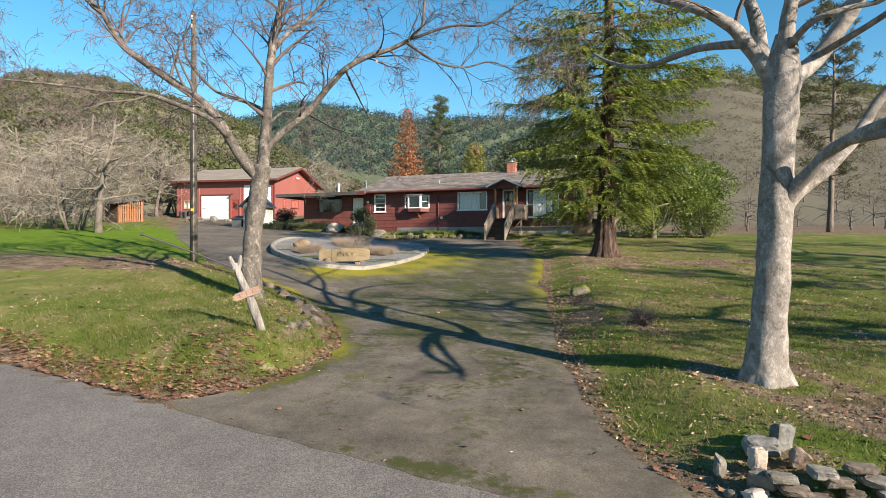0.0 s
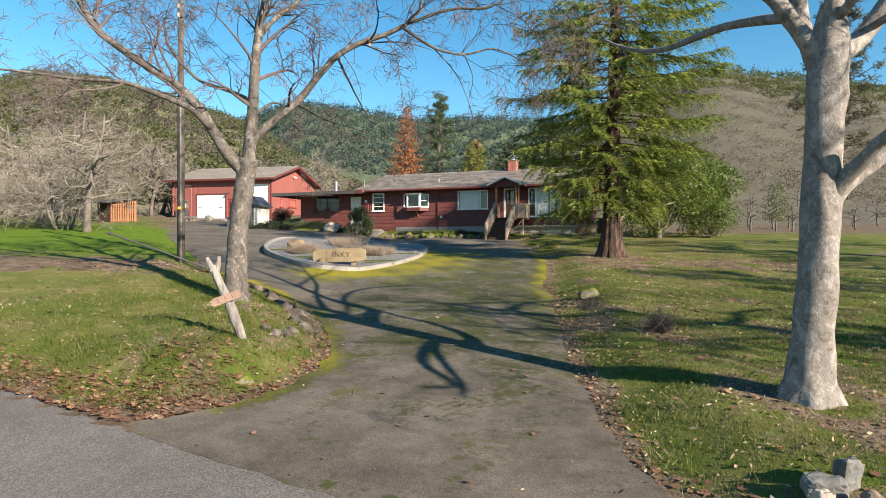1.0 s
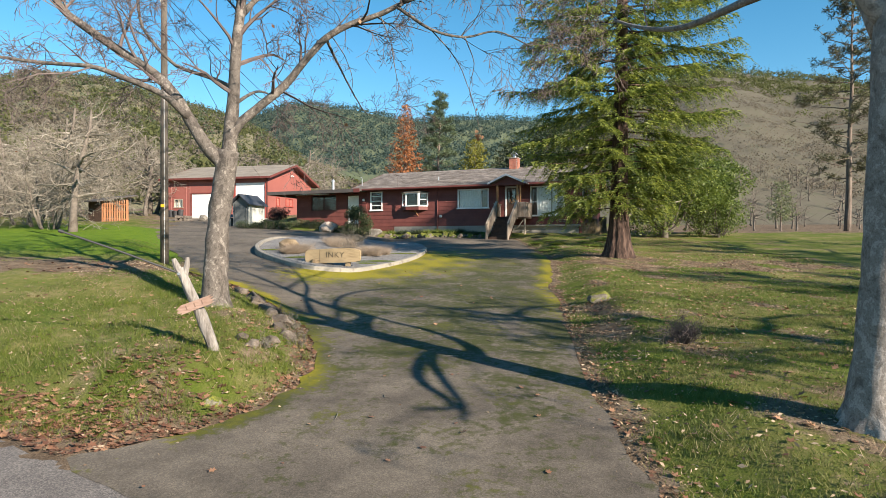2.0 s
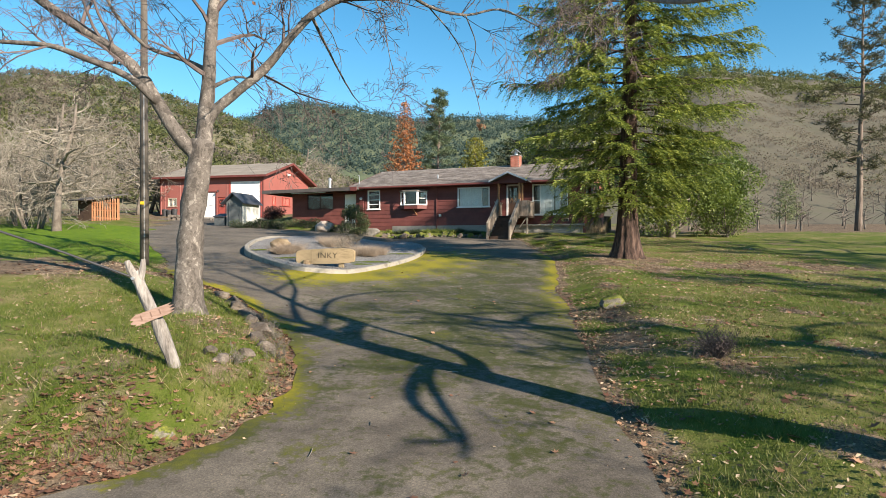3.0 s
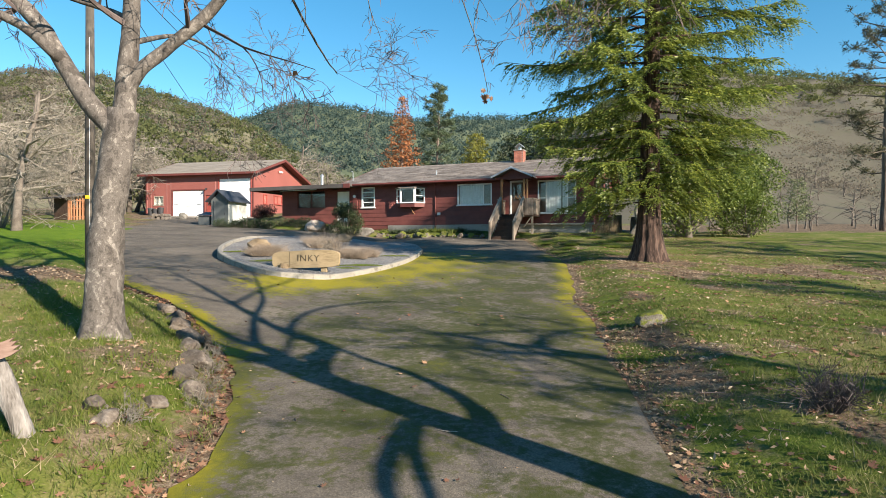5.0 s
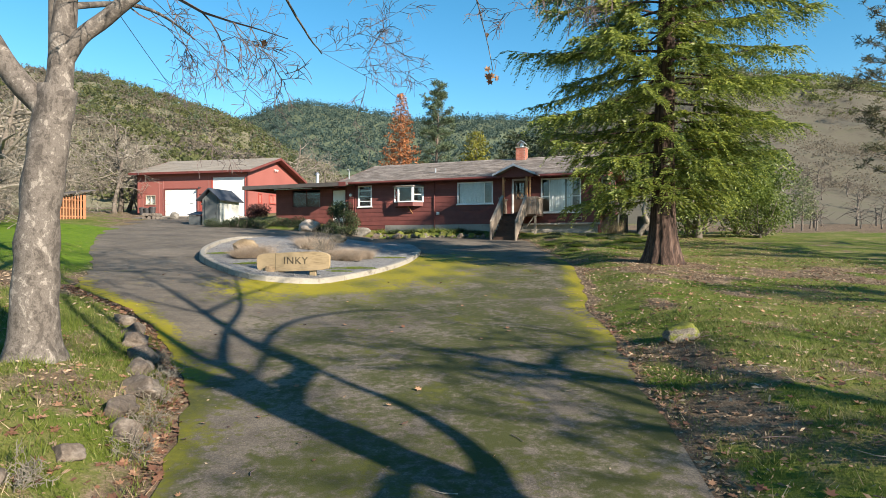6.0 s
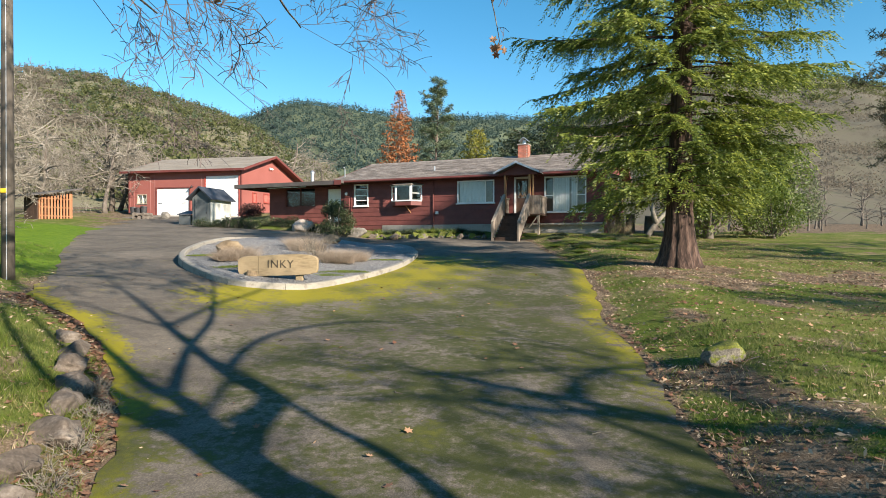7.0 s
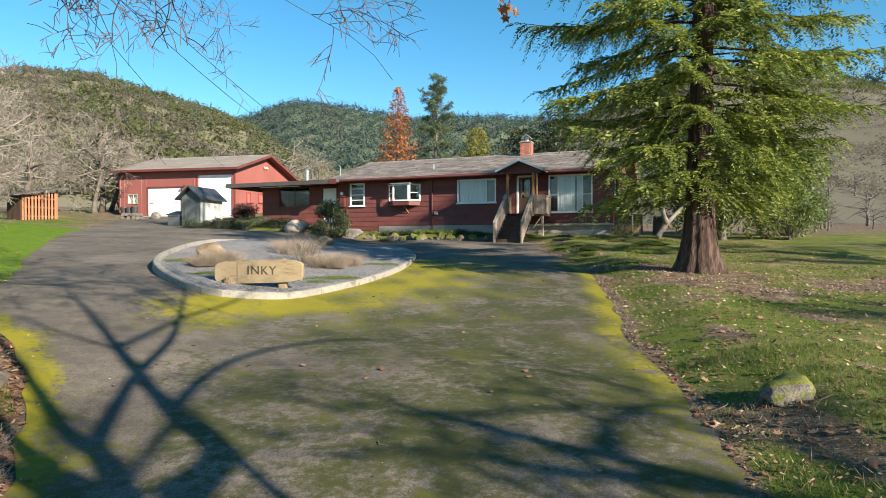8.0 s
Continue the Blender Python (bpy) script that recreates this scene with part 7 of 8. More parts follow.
for i, (x, y, k) in enumerate(((-2.62, 12.06, 0.14), (-2.55, 12.77, 0.17), (-2.86, 13.26, 0.22), (-3.02, 13.96, 0.24), (-3.35, 14.67, 0.2), (-3.62, 15.29, 0.26), (-4.0, 15.86, 0.22), (-4.3, 16.38, 0.24), (-2.95, 11.59, 0.13), (-2.7, 11.3, 0.12), (-4.75, 17, 0.2))):
    rock("bank_stone", "grey fieldstone set along the mossy bank", *on_ground(x - 0.12, y, k * 0.1), k * 0.9, k * 1.35, k * 0.62, 60 + i, MAT_WALL_STONE, 20 + 17 * math.sin(i * 2.7), "bank stones", 8 * math.sin(i * 2.1), 4)
rock("kerb_stone", "dark stone at the mouth of the drive", *on_ground(-2.72, 9.4, 0.0), 0.17, 0.12, 0.09, 91, MAT_MOSS_STONE, 30)

# ---- island: kerb, gravel, log sign, boulders ----
MAT_KERB = surface("pale_concrete_kerb", (0.085, 0.075, 0.058), (0.27, 0.25, 0.212), (0.175, 0.16, 0.13), 2.6, 26, 0.9, 0.5, 0.006)


def gravel_material():
    m, nt, b = nodes_of("blue_grey_gravel")
    v = coords(nt)
    vor = nt.nodes.new("ShaderNodeTexVoronoi")
    vor.inputs["Scale"].default_value = 34
    nt.links.new(v, vor.inputs["Vector"])
    big = noise_tex(nt, 0.9, 4, 0.6, v)
    col = mix(nt, 1.0, ramp(nt, vor.outputs["Color"], [(0.1, (0.075, 0.074, 0.073)), (0.5, (0.165, 0.163, 0.16)), (0.9, (0.30, 0.295, 0.29))]), ramp(nt, big, [(0.3, (0.75, 0.75, 0.75)), (0.7, (1.15, 1.13, 1.1))]), "MULTIPLY")
    nt.links.new(col, b.inputs["Base Color"])
    b.inputs["Roughness"].default_value = 0.9
    bump(nt, b, vor.outputs["Distance"], 0.9, 0.02)
    return m


MAT_GRAVEL = gravel_material()
island = thing("garden_island", "kerbed gravel island bed in the driveway", "garden bed", Matrix.Translation((-4.7, 30.0, 0)))
OFF = Matrix.Translation((4.7, -30.0, 0))
part("gravel_bed", sheet("gravel_bed", ISLAND, lambda x, y: slope(x, y) + 0.13 + 0.02 * wob(x, y, 1.4), MAT_GRAVEL, 0.4), None, island, "blue-grey crushed gravel", m=OFF)
isl = [Vector((x, y, 0)) for x, y in ISLAND]
n = len(isl)
r = random.Random(3)
for i in range(0, n, 3):
    s = Shape()
    ring = []
    for j in range(i, i + 4):
        p, a, b = isl[j % n], isl[(j - 1) % n], isl[(j + 1) % n]
        d = (b - a).normalized()
        o = Vector((d.y, -d.x, 0))
        if j == i:
            p = p + d * 0.008
        z = float(slope(p.x, p.y))
        h = 0.15 - 0.12 * float(sm(32.7, 35.3, np.array(p.y))) + 0.09 * float(sm(-4.5, -8.0, np.array(p.x))) + r.uniform(-0.006, 0.006)
        ring.append([p + o * 0.10 + Vector((0, 0, z - 0.08)), p + o * 0.085 + Vector((0, 0, z + h - 0.02)), p + o * 0.06 + Vector((0, 0, z + h)), p - o * 0.055 + Vector((0, 0, z + h)), p - o * 0.08 + Vector((0, 0, z + h - 0.02)), p - o * 0.09 + Vector((0, 0, z - 0.02))])
    for q in ring:
        s.v += [tuple(v) for v in q]
    for k in range(3):
        for c in range(6):
            a0, a1 = k * 6 + c, k * 6 + (c + 1) % 6
            s.f.append((a0, a1, a1 + 6, a0 + 6))
    s.f += [tuple(range(5, -1, -1)), tuple(range(18, 24))]
    part("kerb_segment", s, MAT_KERB, island, m=OFF)
# loose gravel that lies proud
pts = []
while len(pts) < 3200:
    x, y = rng.uniform(-8.5, -1.0, 400), rng.uniform(22.8, 33.2, 400)
    ok = poly_dist(x, y, ISLAND) < -0.2
    pts += list(zip(x[ok], y[ok]))
pts = np.array(pts[:3200])
g = []
for x, y in pts:
    c = Vector((x, y, float(slope(x, y)) + 0.137 + 0.02 * float(wob(x, y, 1.4))))
    k = rng.uniform(0.012, 0.028)
    a = rng.uniform(0, 6.28)
    q = [c + Vector((math.cos(a + i * 2.09) * k, math.sin(a + i * 2.09) * k, 0)) for i in range(3)]
    t = c + Vector((0, 0, k * 0.9))
    g += [(q[0], q[1], t), (q[1], q[2], t), (q[2], q[0], t)]
part("loose_gravel", point_mesh("loose_gravel", np.array([[tuple(v) for v in f] for f in g]), MAT_GRAVEL), None, island, m=OFF)["kind"] = "stuff"


def bed_z(x, y):
    return float(slope(x, y)) + 0.13 + 0.02 * float(wob(np.array(x), np.array(y), 1.4))


MAT_SLAB = surface("carved_log_slab", (0.15, 0.108, 0.06), (0.27, 0.205, 0.12), (0.21, 0.157, 0.09), 2.5, 24, 0.75, 0.35, 0.006, (0.25, 1, 1))
MAT_CARVE = surface("dark_carved_letters", (0.045, 0.035, 0.022), (0.07, 0.055, 0.035), None, 5, 30, 0.9, 0)
SX, SY = -3.86, 23.85
sz = bed_z(SX, SY)
sign = thing("log_sign", "carved half-log name sign on short feet", "sign", pose(SX, SY, sz, 0, 0, -3))
ol = []
for i in range(40):
    a = 2 * math.pi * i / 40
    c, s_ = math.cos(a), math.sin(a)
    x = 1.0 * (abs(c) ** 0.35) * (1 if c > 0 else -1)
    z = 0.235 * (abs(s_) ** 0.4) * (1 if s_ > 0 else -1)
    ol.append((x + 0.02 * noise.noise((a * 2, 1, 0)), 0, z * 1.1 + 0.335 + 0.018 * noise.noise((a * 3, 5, 0)) + 0.02 * math.sin(x * 2.2)))
front_o = [(x * 0.985, -0.075, 0.335 + (z - 0.335) * 0.96) for x, y, z in ol]
s = Shape()
rings = [front_o, [(x, -0.045, z) for x, y, z in ol], [(x, 0.06, z) for x, y, z in ol], [(x * 0.93, 0.15, 0.335 + (z - 0.335) * 0.8) for x, y, z in ol]]
for q in rings:
    s.v += q
for k in range(3):
    for i in range(40):
        s.f.append((k * 40 + i, k * 40 + (i + 1) % 40, k * 40 + 40 + (i + 1) % 40, k * 40 + 40 + i))
s.f += [tuple(range(39, -1, -1)), tuple(range(120, 160))]
slab = part("sign_slab", s, MAT_SLAB, sign)
for x in (-0.42, 0.52):
    part("sign_foot", Shape().bevel_box(x - 0.09, x + 0.09, -0.01, 0.13, -0.05, 0.14, 0.015), MAT_SLAB, sign)
part("log_end", swell(Shape().tube([(-0.62, -0.16, -0.02), (-0.60, -0.13, 0.2)], [0.15, 0.12], 14), None, 0.03), MAT_TAN_STONE, sign, "rough stone leaning on the sign")
part("slab_crack", Shape().box(-0.478, -0.468, -0.08, -0.07, 0.12, 0.56), MAT_CARVE, slab)
fc = bpy.data.curves.new("letters", "FONT")
fc.body, fc.size, fc.extrude, fc.align_x, fc.align_y, fc.space_character = "INKY", 0.27, 0.006, "CENTER", "CENTER", 1.12
fc.materials.append(MAT_CARVE)
tmp = bpy.data.objects.new("letters_tmp", fc)
me = bpy.data.meshes.new_from_object(tmp)
bpy.data.objects.remove(tmp)
part("letters", me, MAT_CARVE, slab, "dark carved capital letters", m=pose(0.08, -0.078, 0.36, 90, 0, 0))

rock("island_boulder", "tan boulder in the island gravel", -6.35, 27.64, bed_z(-6.35, 27.64) + 0.12, 0.44, 0.32, 0.26, 21, MAT_TAN_STONE, 10, sub=4)
rock("island_boulder", "reddish flat-topped boulder in the island", -4.6, 35.2, bed_z(-4.6, 35.2) + 0.12, 0.48, 0.34, 0.24, 22, MAT_TAN_STONE, -10, sub=4)
rock("island_boulder", "small red stone in the island gravel", -4.35, 27.93, bed_z(-4.35, 27.93) + 0.05, 0.22, 0.16, 0.10, 23, MAT_BROWN_STONE, -10)

# ---- tufts, bushes and beds ----
MAT_STRAW = leafy("dry_straw", (0.19, 0.14, 0.078), (0.32, 0.245, 0.145), (0.46, 0.37, 0.24), 0.8, 0.25)
MAT_BUFF = leafy("buff_dry_grass", (0.20, 0.15, 0.105), (0.34, 0.265, 0.195), (0.50, 0.42, 0.33), 0.85, 0.25)
MAT_BLADE = leafy("green_blades", (0.05, 0.083, 0.007), (0.105, 0.148, 0.013), (0.175, 0.205, 0.028), 0.6, 0.42)
MAT_BLADE_MIX = leafy("lawn_blades", (0.048, 0.082, 0.009), (0.10, 0.138, 0.02), (0.25, 0.225, 0.085), 0.7, 0.4)


def blades(c, height, width, lean, corners=3):
    """Grass blades as thin triangles that stand at points c."""
    n = len(c)
    a = rng.uniform(0, 2 * math.pi, n)
    w = np.stack([np.cos(a), np.sin(a), 0 * a], 1) * (np.broadcast_to(width, (n,)) * rng.uniform(0.6, 1.3, n))[:, None] / 2
    h = np.broadcast_to(height, (n,)) * rng.uniform(0.5, 1.35, n)
    b = rng.uniform(0, 2 * math.pi, n)
    k = lean * rng.uniform(0.2, 1.3, n)
    tip = np.stack([np.cos(b) * h * k, np.sin(b) * h * k, h], 1)
    return np.stack([c - w, c + w, c + tip], 1)


def tuft(name, label, x, y, z, radius, height, count, mat, lean=0.7, width=0.012, cat="grass tuft", group=""):
    a, u = rng.uniform(0, 2 * math.pi, count), np.sqrt(rng.uniform(0, 1, count))
    q = radius * u * 0.55 * (1 + 0.25 * np.sin(3 * a + x) + 0.15 * np.sin(7 * a))
    c = np.stack([np.cos(a) * q, np.sin(a) * q, 0 * a], 1)
    height = height * (1.15 - 0.6 * u)
    ob = part(name, point_mesh(name, blades(c, height, width, lean), mat), None, None, label, m=pose(x, y, z))
    return tagged(ob, "", cat, group)


for x, y, rad, h in ((-4.75, 30.97, 0.95, 0.5), (-3.1, 28.31, 0.8, 0.4), (-5.75, 26.79, 0.7, 0.42), (-5.2, 31.92, 0.8, 0.44), (-2.8, 29.26, 0.8, 0.4), (-5.95, 26.12, 0.6, 0.3), (-3.5, 28.9, 0.6, 0.36)):
    tuft("dry_grass", "clump of pale dry ornamental grass", x, y, bed_z(x, y), rad, h, 3600, MAT_BUFF, 1.7, 0.009, "grass tuft", "island grasses")
for x, y, rad in ((-5.3, 25.08, 0.5), (-4.6, 25.65, 0.3), (-2.55, 26.03, 0.5), (-1.75, 29.64, 0.45), (-3.0, 25.46, 0.35), (-6.9, 26.98, 0.4)):
    tuft("green_tuft", "patch of fresh green grass in the gravel", x, y, bed_z(x, y), rad * 2.6, 0.04, 2200, MAT_BLADE, 0.9, 0.016, "grass tuft", "island green patches")


def twig_bush(name, label, x, y, z, radius, height, count, mat, seed, kids=(3, 3, 0), level=2, rad=0.008):
    r = random.Random(seed)
    s = Shape()
    for i in range(count):
        a = r.uniform(0, 6.28)
        sprout(s, r, Vector((math.cos(a) * radius * 0.3 * r.random(), math.sin(a) * radius * 0.3 * r.random(), -0.03)), Vector((math.cos(a) * radius * r.random() * 1.3, math.sin(a) * radius * r.random() * 1.3, height)), height * r.uniform(0.7, 1.15), rad, level, kids, 0.05, 0.1, 0.4, None, 0.0025)
    return tagged(part(name, s, mat, None, label, m=pose(x, y, z)), "", "shrub")


twig_bush("bare_shrub", "leafless grey shrub in the island", -3.95, 28.88, bed_z(-3.95, 28.88), 0.75, 0.85, 22, MAT_LICHEN, 5, (4, 3, 0), 2, 0.012)
twig_bush("dry_bush", "low dry brown twiggy bush on the lawn", *on_ground(3.8, 11.69), 0.34, 0.34, 60, MAT_TWIG, 6, (4, 3, 0), 2, 0.006)
for i, (x, y) in enumerate(((-2.35, 12.44), (-2.75, 13.77), (-3.05, 14.63), (-2.6, 11.4), (-2.55, 13.11), (-3.4, 15.11))):
    twig_bush("dry_weed", "grey dry weeds on the bank", *on_ground(x - 0.1, y), 0.25, 0.2, 16, MAT_LICHEN, 16 + i, (3, 3, 0), 2, 0.004)
leafy_tree("rosemary_bush", "feathery dark green bush by the white door", near_ground(-5.5, 41.61), 1.9, 2.0, 21, MAT_DARK_LEAF, 7000, 0.11, MAT_OAK, 0.05, 0.0)
leafy_tree("red_shrub", "dark red-leaved shrub by the barn gable", near_ground(-13.9, 53.58), 0.95, 2.0, 22, leafy("dark_red_leaves", (0.02, 0.012, 0.01), (0.045, 0.018, 0.015), (0.09, 0.035, 0.025), 0.6, 0.2), 3600, 0.13, MAT_OAK, 0.05, 0.0)
r = random.Random(14)
for i in range(16):
    x = -13.6 + i * 0.52
    y = 43.9 + r.uniform(-0.35, 0.5) - 0.04 * i
    leafy_tree("low_hedge_plant", "low scrubby evergreen in the wing's bed", near_ground(x, y), r.uniform(0.4, 0.75), r.uniform(0.8, 1.2), 100 + i, r.choice([MAT_DARK_LEAF, MAT_DARK_LEAF, MAT_DARK_LEAF, MAT_PINE_NEEDLE]), 900, 0.09, MAT_OAK, 0.03, 0.0)
# this boulder stands in for a grey, white-flecked shrub
rock("shrub_stand_in_boulder", "pale boulder standing in for a white-flecked shrub", *on_ground(-7.6, 42.75, 0.2), 0.62, 0.45, 0.42, 31, MAT_PINK_STONE, 10, sub=4)
rock("bed_boulder", "tan boulder at the house corner", *on_ground(-4.5, 42.37, 0.15), 0.55, 0.35, 0.32, 32, MAT_STONE, -20)
for i in range(26):
    x = -3.6 + i * 0.235 + r.uniform(-0.08, 0.08)
    y = 42.1 - 0.36 * (x + 3.6) + r.uniform(-0.2, 0.5)
    k = r.uniform(0.12, 0.34)
    rock("border_stone", "rough mossy stone edging the house bed", x, y, ground_z(x, y) + 0.05, k, k * 0.8, k * 0.75, 200 + i, r.choice([MAT_MOSS_STONE, MAT_MOSS_STONE, MAT_WALL_STONE, MAT_WALL_STONE]), r.uniform(0, 360), "border stones", 0, 3)
# bed plants and ground cover take dark leaves, standing in for the bed's shade
for i in range(12):
    x = -3.4 + i * 0.5 + r.uniform(-0.1, 0.1)
    y = 43.0 - 0.38 * (x + 3.4) + r.uniform(0.0, 0.5)
    tuft("bed_plant", "green strappy plant in the house bed", x, y, ground_z(x, y), 0.55, 0.26, 420, r.choice([MAT_DARK_LEAF, MAT_NEEDLE, MAT_DARK_LEAF]), 1.1, 0.028, "plant", "house bed plants")
for i in range(34):
    x, y = r.uniform(4.6, 9.6), r.uniform(31.5, 38.6)
    tuft("ground_cover", "low green leafy ground cover near the steps", x, y, ground_z(x, y), r.uniform(0.5, 0.9), r.uniform(0.07, 0.15), 700, r.choice([MAT_DARK_LEAF, MAT_NEEDLE, MAT_BLADE]), 1.3, 0.03, "plant", "ground cover")
for x, y in ((8.7, 39.33), (9.1, 39.71), (9.4, 39.14)):
    tuft("dry_reeds", "tall tan dry reeds at the house corner", x, y, ground_z(x, y), 0.35, 0.85, 240, MAT_STRAW, 0.35, 0.012, "grass tuft")

# grey logs and stones in place of wheeled junk by the barn road
heap = thing("log_heap", "low heap of grey logs standing in for junk", "log heap", Matrix.Translation(near_ground(-21.6, 53.58)))
r = random.Random(9)
for i in range(7):
    x, z = (i % 4) * 0.34 - 0.6 + r.uniform(-0.1, 0.1), 0.14 + (i // 4) * 0.24
    part("log", Shape().tube([(x, -0.5, z), (x + r.uniform(-0.15, 0.15), 0.55, z)], [r.uniform(0.10, 0.16)] * 2, 10), MAT_OAK, heap, smooth=False)
tarp = rock("tarp_heap", "pale tarpaulin-covered heap by the track", *on_ground(-20.2, 53.77, 0.2), 0.4, 0.3, 0.3, 61, MAT_STONE, 0)
for i, x in enumerate((-19.3, -18.9)):
    rock("loose_stone", "pale stone beside the track", *on_ground(x, 54.3, 0.1), 0.16, 0.14, 0.12, 70 + i, MAT_STONE, 30 * i)

# ---- grass, fallen leaves and sticks ----
def scatter(n, x0, x1, y0, y1):
    return rng.uniform(x0, x1, n), rng.uniform(y0, y1, n)


def lawn(n, x0, x1, y0, y1, height, width, name, label):
    x, y = scatter(n, x0, x1, y0, y1)
    d = paved_dist(x, y)
    keep = (d > 0.06) & (rng.uniform(0, 1, n) > bare_soil(x, y) * 1.15 - 0.1) & (poly_dist(x, y, [(-6.2, 46.2), (8.6, 40.1), (11, 52), (-3, 56)]) > 0)
    x, y = x[keep], y[keep]
    c = np.stack([x, y, lay(x, y) - 0.004], 1)
    k = 0.75 + 0.5 * np.clip(wob(x, y, 0.9, 1.7), -1, 1)
    stuff(name, point_mesh(name, blades(c, height * k, width, 0.9), MAT_BLADE_MIX), None, label, "grass")


lawn(330000, -8.5, 10.5, 4.9, 18, 0.06, 0.009, "lawn_grass", "short winter lawn grass with straw blades")
lawn(120000, -13, 14, 18, 39, 0.045, 0.013, "lawn_grass_far", "short winter lawn grass under the trees")
x, y = scatter(22000, -6.5, -1.7, 8.7, 16.4)
ok = (paved_dist(x, y) > 0.1) & (wob(x, y, 2.1, 0.3) > 0.0)
x, y = x[ok], y[ok]
stuff("bank_grass", point_mesh("bank_grass", blades(np.stack([x, y, lay(x, y)], 1), 0.12, 0.007, 0.9), MAT_BLADE), None, "longer green grass on the bank", "grass")
x, y = scatter(20000, -9, 8, 4.5, 17)
ok = (paved_dist(x, y) > 0.05) & (wob(x, y, 1.6, 2.3) > 0.25)
x, y = x[ok], y[ok]
stuff("straw_grass", point_mesh("straw_grass", blades(np.stack([x, y, lay(x, y)], 1), 0.09, 0.008, 1.3), MAT_STRAW), None, "dry straw-coloured grass among the green", "grass")

STAR = np.array([(0, -0.5), (0.16, -0.2), (0.5, -0.22), (0.32, 0.05), (0.42, 0.36), (0.12, 0.24), (0, 0.55), (-0.13, 0.25), (-0.44, 0.34), (-0.3, 0.04), (-0.5, -0.2), (-0.17, -0.21)])


def fallen(x, y, size, z, name, label):
    n = len(x)
    a = rng.uniform(0, 2 * math.pi, n)
    s = size * rng.uniform(0.5, 1.35, n)
    u = STAR[None, :, 0] * s[:, None]
    v = STAR[None, :, 1] * s[:, None]
    tilt, tilt2, curl = rng.normal(0, 0.2, n)[:, None], rng.normal(0, 0.2, n)[:, None], rng.uniform(-0.2, 0.9, n)[:, None]
    X = u * np.cos(a)[:, None] - v * np.sin(a)[:, None]
    Y = u * np.sin(a)[:, None] + v * np.cos(a)[:, None]
    Z = X * tilt + Y * tilt2 + curl * (u ** 2 + v ** 2) / np.maximum(s, 0.01)[:, None] + 0.012 + 0.25 * s[:, None] * np.hypot(tilt, tilt2)
    stuff(name, point_mesh(name, np.stack([X + x[:, None], Y + y[:, None], Z + z[:, None]], -1), MAT_DEAD_LEAF), None, label, "leaves")


x, y = scatter(110000, -11, 8, 4.2, 20)
d, soil = paved_dist(x, y), bare_soil(x, y)
side = road_side(x, y)
p = (0.12 + 0.45 * sm(0, -1.5, x)) * sm(0.5, 0.05, d) + 1.0 * sm(1.15, 0.5, side) * sm(-2.0, -2.8, x) + 0.012 + 0.14 * sm(1.2, 0.2, np.abs(side - 0.7)) * sm(2.2, 2.7, x) + 0.05 * soil + 0.07 * sm(1.6, 0.4, np.hypot(x + 2.9, (y - 12.5) * 0.32)) + 0.55 * sm(0.9, 0.2, np.hypot((x + 3.6) * 0.7, (y - 9.2) * 0.53))
ok = (d > 0.0) & (rng.uniform(0, 1, len(x)) < p)
fallen(x[ok], y[ok], 0.078, lay(x[ok], y[ok]), "fallen_leaves", "curled brown fallen leaves along the verges")
x, y = scatter(1900, -7, 5, 3.8, 34)
ok = (poly_dist(x, y, DRIVE) < -0.05) & (poly_dist(x, y, ISLAND) > 0.2) & (rng.uniform(0, 1, len(x)) < 0.16)
fallen(x[ok], y[ok], 0.068, slope(x[ok], y[ok]) + 0.012, "drive_leaves", "single brown leaves lying on the drive")
x, y = scatter(18000, 2.5, 14, 9.5, 40)
ok = (paved_dist(x, y) > 0.1) & (rng.uniform(0, 1, len(x)) < 0.3 + 0.25 * wob(x, y, 0.7, 1.1))
fallen(x[ok], y[ok], 0.07, lay(x[ok], y[ok]), "lawn_leaves", "scattered pale brown leaves on the lawn")
r = random.Random(44)
for i in range(34):
    if i < 12:
        x, y = r.uniform(-2.2, 2.4), r.uniform(9, 21)
        z = float(slope(x, y)) + 0.022
    else:
        x, y = r.uniform(2.9, 5), r.uniform(9.5, 17)
        z = ground_z(x, y) + 0.03
    a, L = r.uniform(0, 6.28), (r.uniform(0.1, 0.24) if i < 12 else r.uniform(0.15, 0.4))
    d = Vector((math.cos(a), math.sin(a), 0.07 * math.sin(a)))
    bend = Vector((-d.y, d.x, 0)) * r.uniform(-0.06, 0.06)
    p = Vector((x, y, z))
    st = part("fallen_stick", Shape().tube([p, p + d * L * 0.5 + bend, p + d * L], [0.005, 0.0045, 0.003], 5), MAT_LICHEN if i % 2 else MAT_TWIG, None, "thin broken stick lying on the ground")
    tagged(st, "", "stick", "fallen sticks")

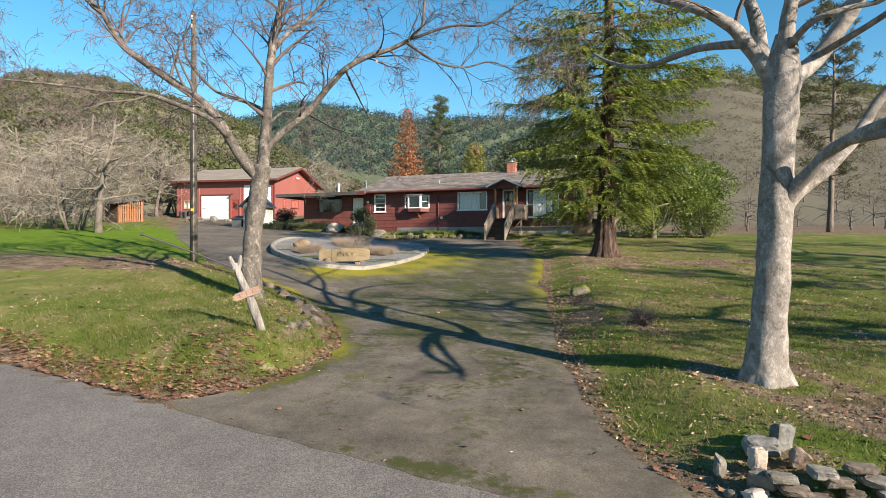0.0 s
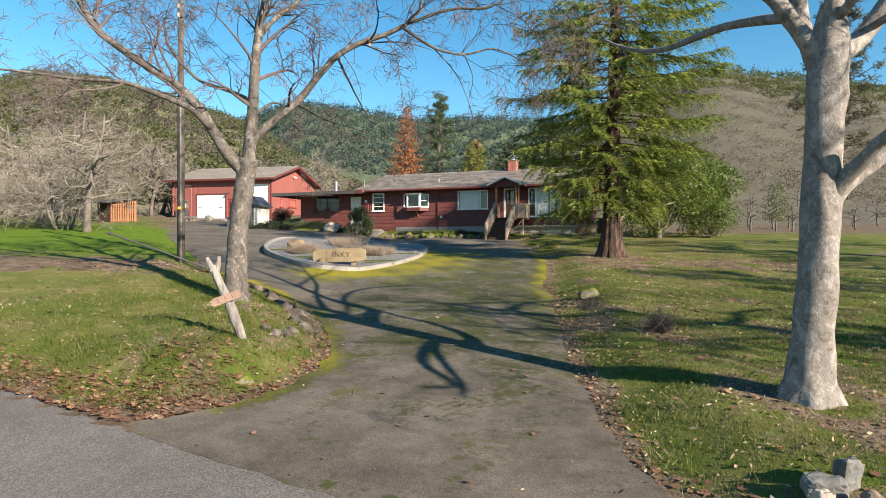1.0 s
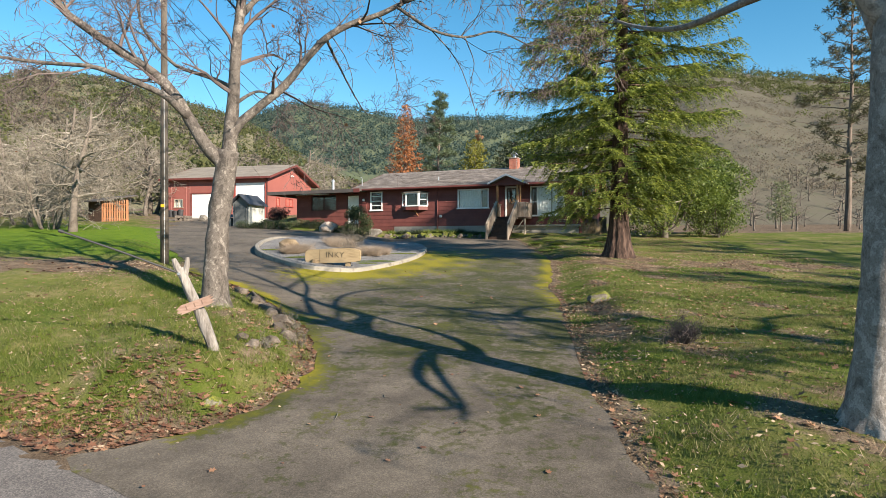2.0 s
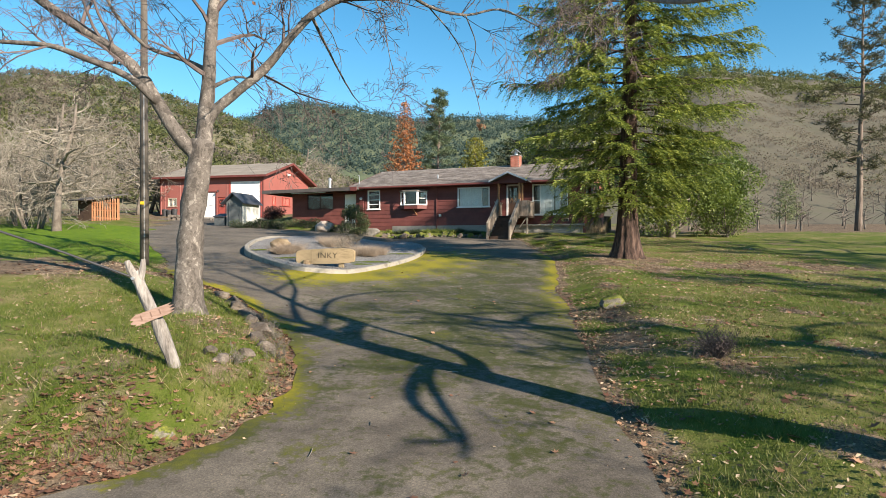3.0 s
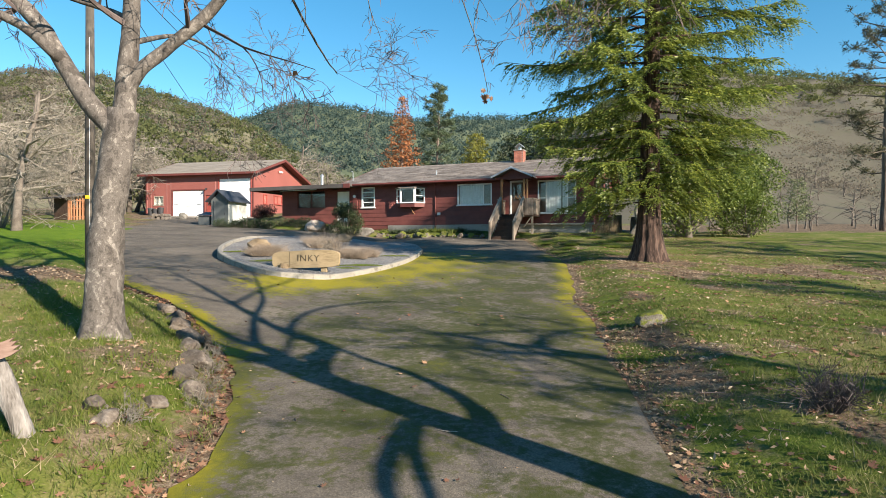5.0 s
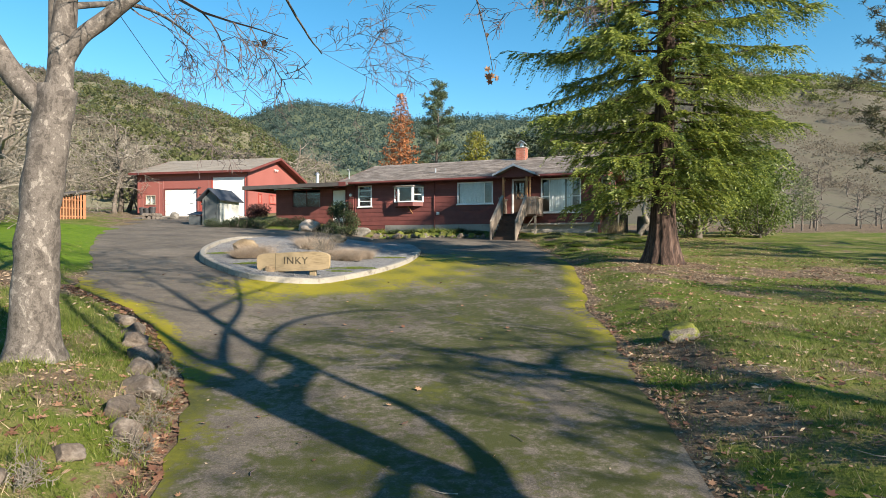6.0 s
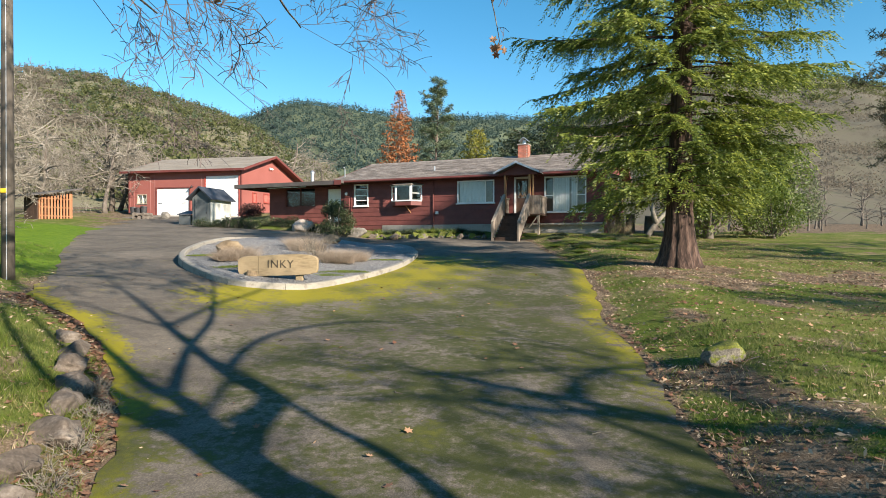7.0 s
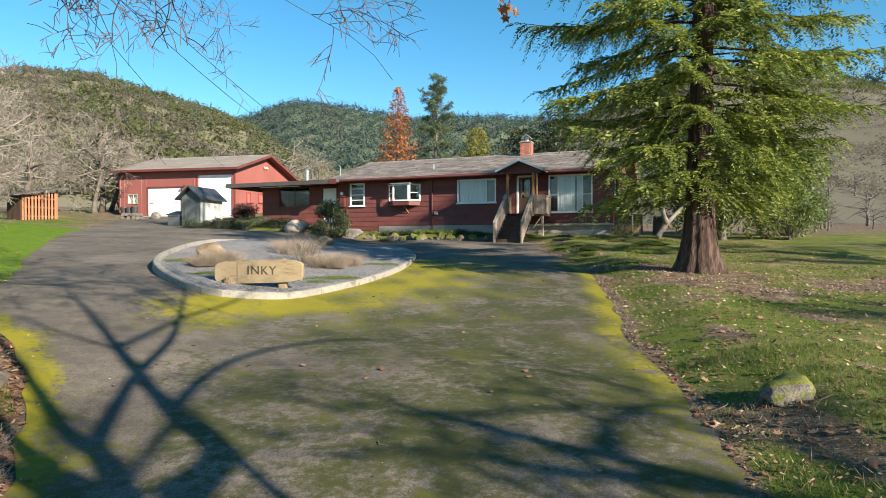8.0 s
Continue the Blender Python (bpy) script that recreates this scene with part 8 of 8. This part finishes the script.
# twiggy crumbs of bark, leaf and cone under the trees and along the edges
MAT_CRUMB = leafy("litter_crumbs", (0.10, 0.062, 0.038), (0.22, 0.155, 0.10), (0.42, 0.33, 0.23), 0.9, 0.1)
x, y = scatter(260000, -9, 14, 4.6, 39)
d, soil = paved_dist(x, y), bare_soil(x, y)
ok = (d > 0.02) & (rng.uniform(0, 1, len(x)) < 0.13 + 0.45 * soil * sm(-10, 2, x + 6) + 0.3 * sm(1.1, 0.1, d) * sm(0, 1.5, x) + 0.2 * sm(3.2, 0.6, np.hypot(x - 6.9, (y - 24.5) * 0.6)))
x, y = x[ok], y[ok]
c = np.stack([x, y, lay(x, y) + rng.uniform(0.008, 0.035, len(x))], 1)
stuff("ground_litter", point_mesh("ground_litter", cards(c, rng.uniform(0.02, 0.07, len(x)), 0.45, 0.7), MAT_CRUMB), None, "crumbled dry leaves and bark bits", "litter")
# a few large dry leaves still hanging on the low shoot over the drive
leaf = Shape()
r = random.Random(71)
for i in range(6):
    p = Vector((0.9 + r.uniform(-0.12, 0.1), 16.1 + r.uniform(-0.1, 0.1), 4.24 + r.uniform(-0.08, 0.14)))
    m4 = pose(p.x, p.y, p.z, r.uniform(50, 120), r.uniform(-40, 40), r.uniform(0, 360))
    k = r.uniform(0.09, 0.14)
    leaf.poly([m4 @ Vector((u * k, v * k, 0.35 * k * (u * u - v * 0.3))) for u, v in STAR])
hung = stuff("hanging_leaves", leaf, MAT_DEAD_LEAF, "curled brown leaves hanging on a bare shoot", "leaves")
# bits blown on to the asphalt
x, y = scatter(12000, -8, 5, 5.7, 36)
dd = -poly_dist(x, y, DRIVE)
ok = (dd > 0.02) & (poly_dist(x, y, ISLAND) > 0.15) & (rng.uniform(0, 1, len(x)) < 0.10 + 0.6 * sm(0.5, 0.05, dd))
x, y = x[ok], y[ok]
stuff("drive_crumbs", point_mesh("drive_crumbs", cards(np.stack([x, y, slope(x, y) + 0.018], 1), rng.uniform(0.012, 0.04, len(x)), 0.4, 0.85), MAT_CRUMB), None, "crumbs of leaf and twig on asphalt", "litter")
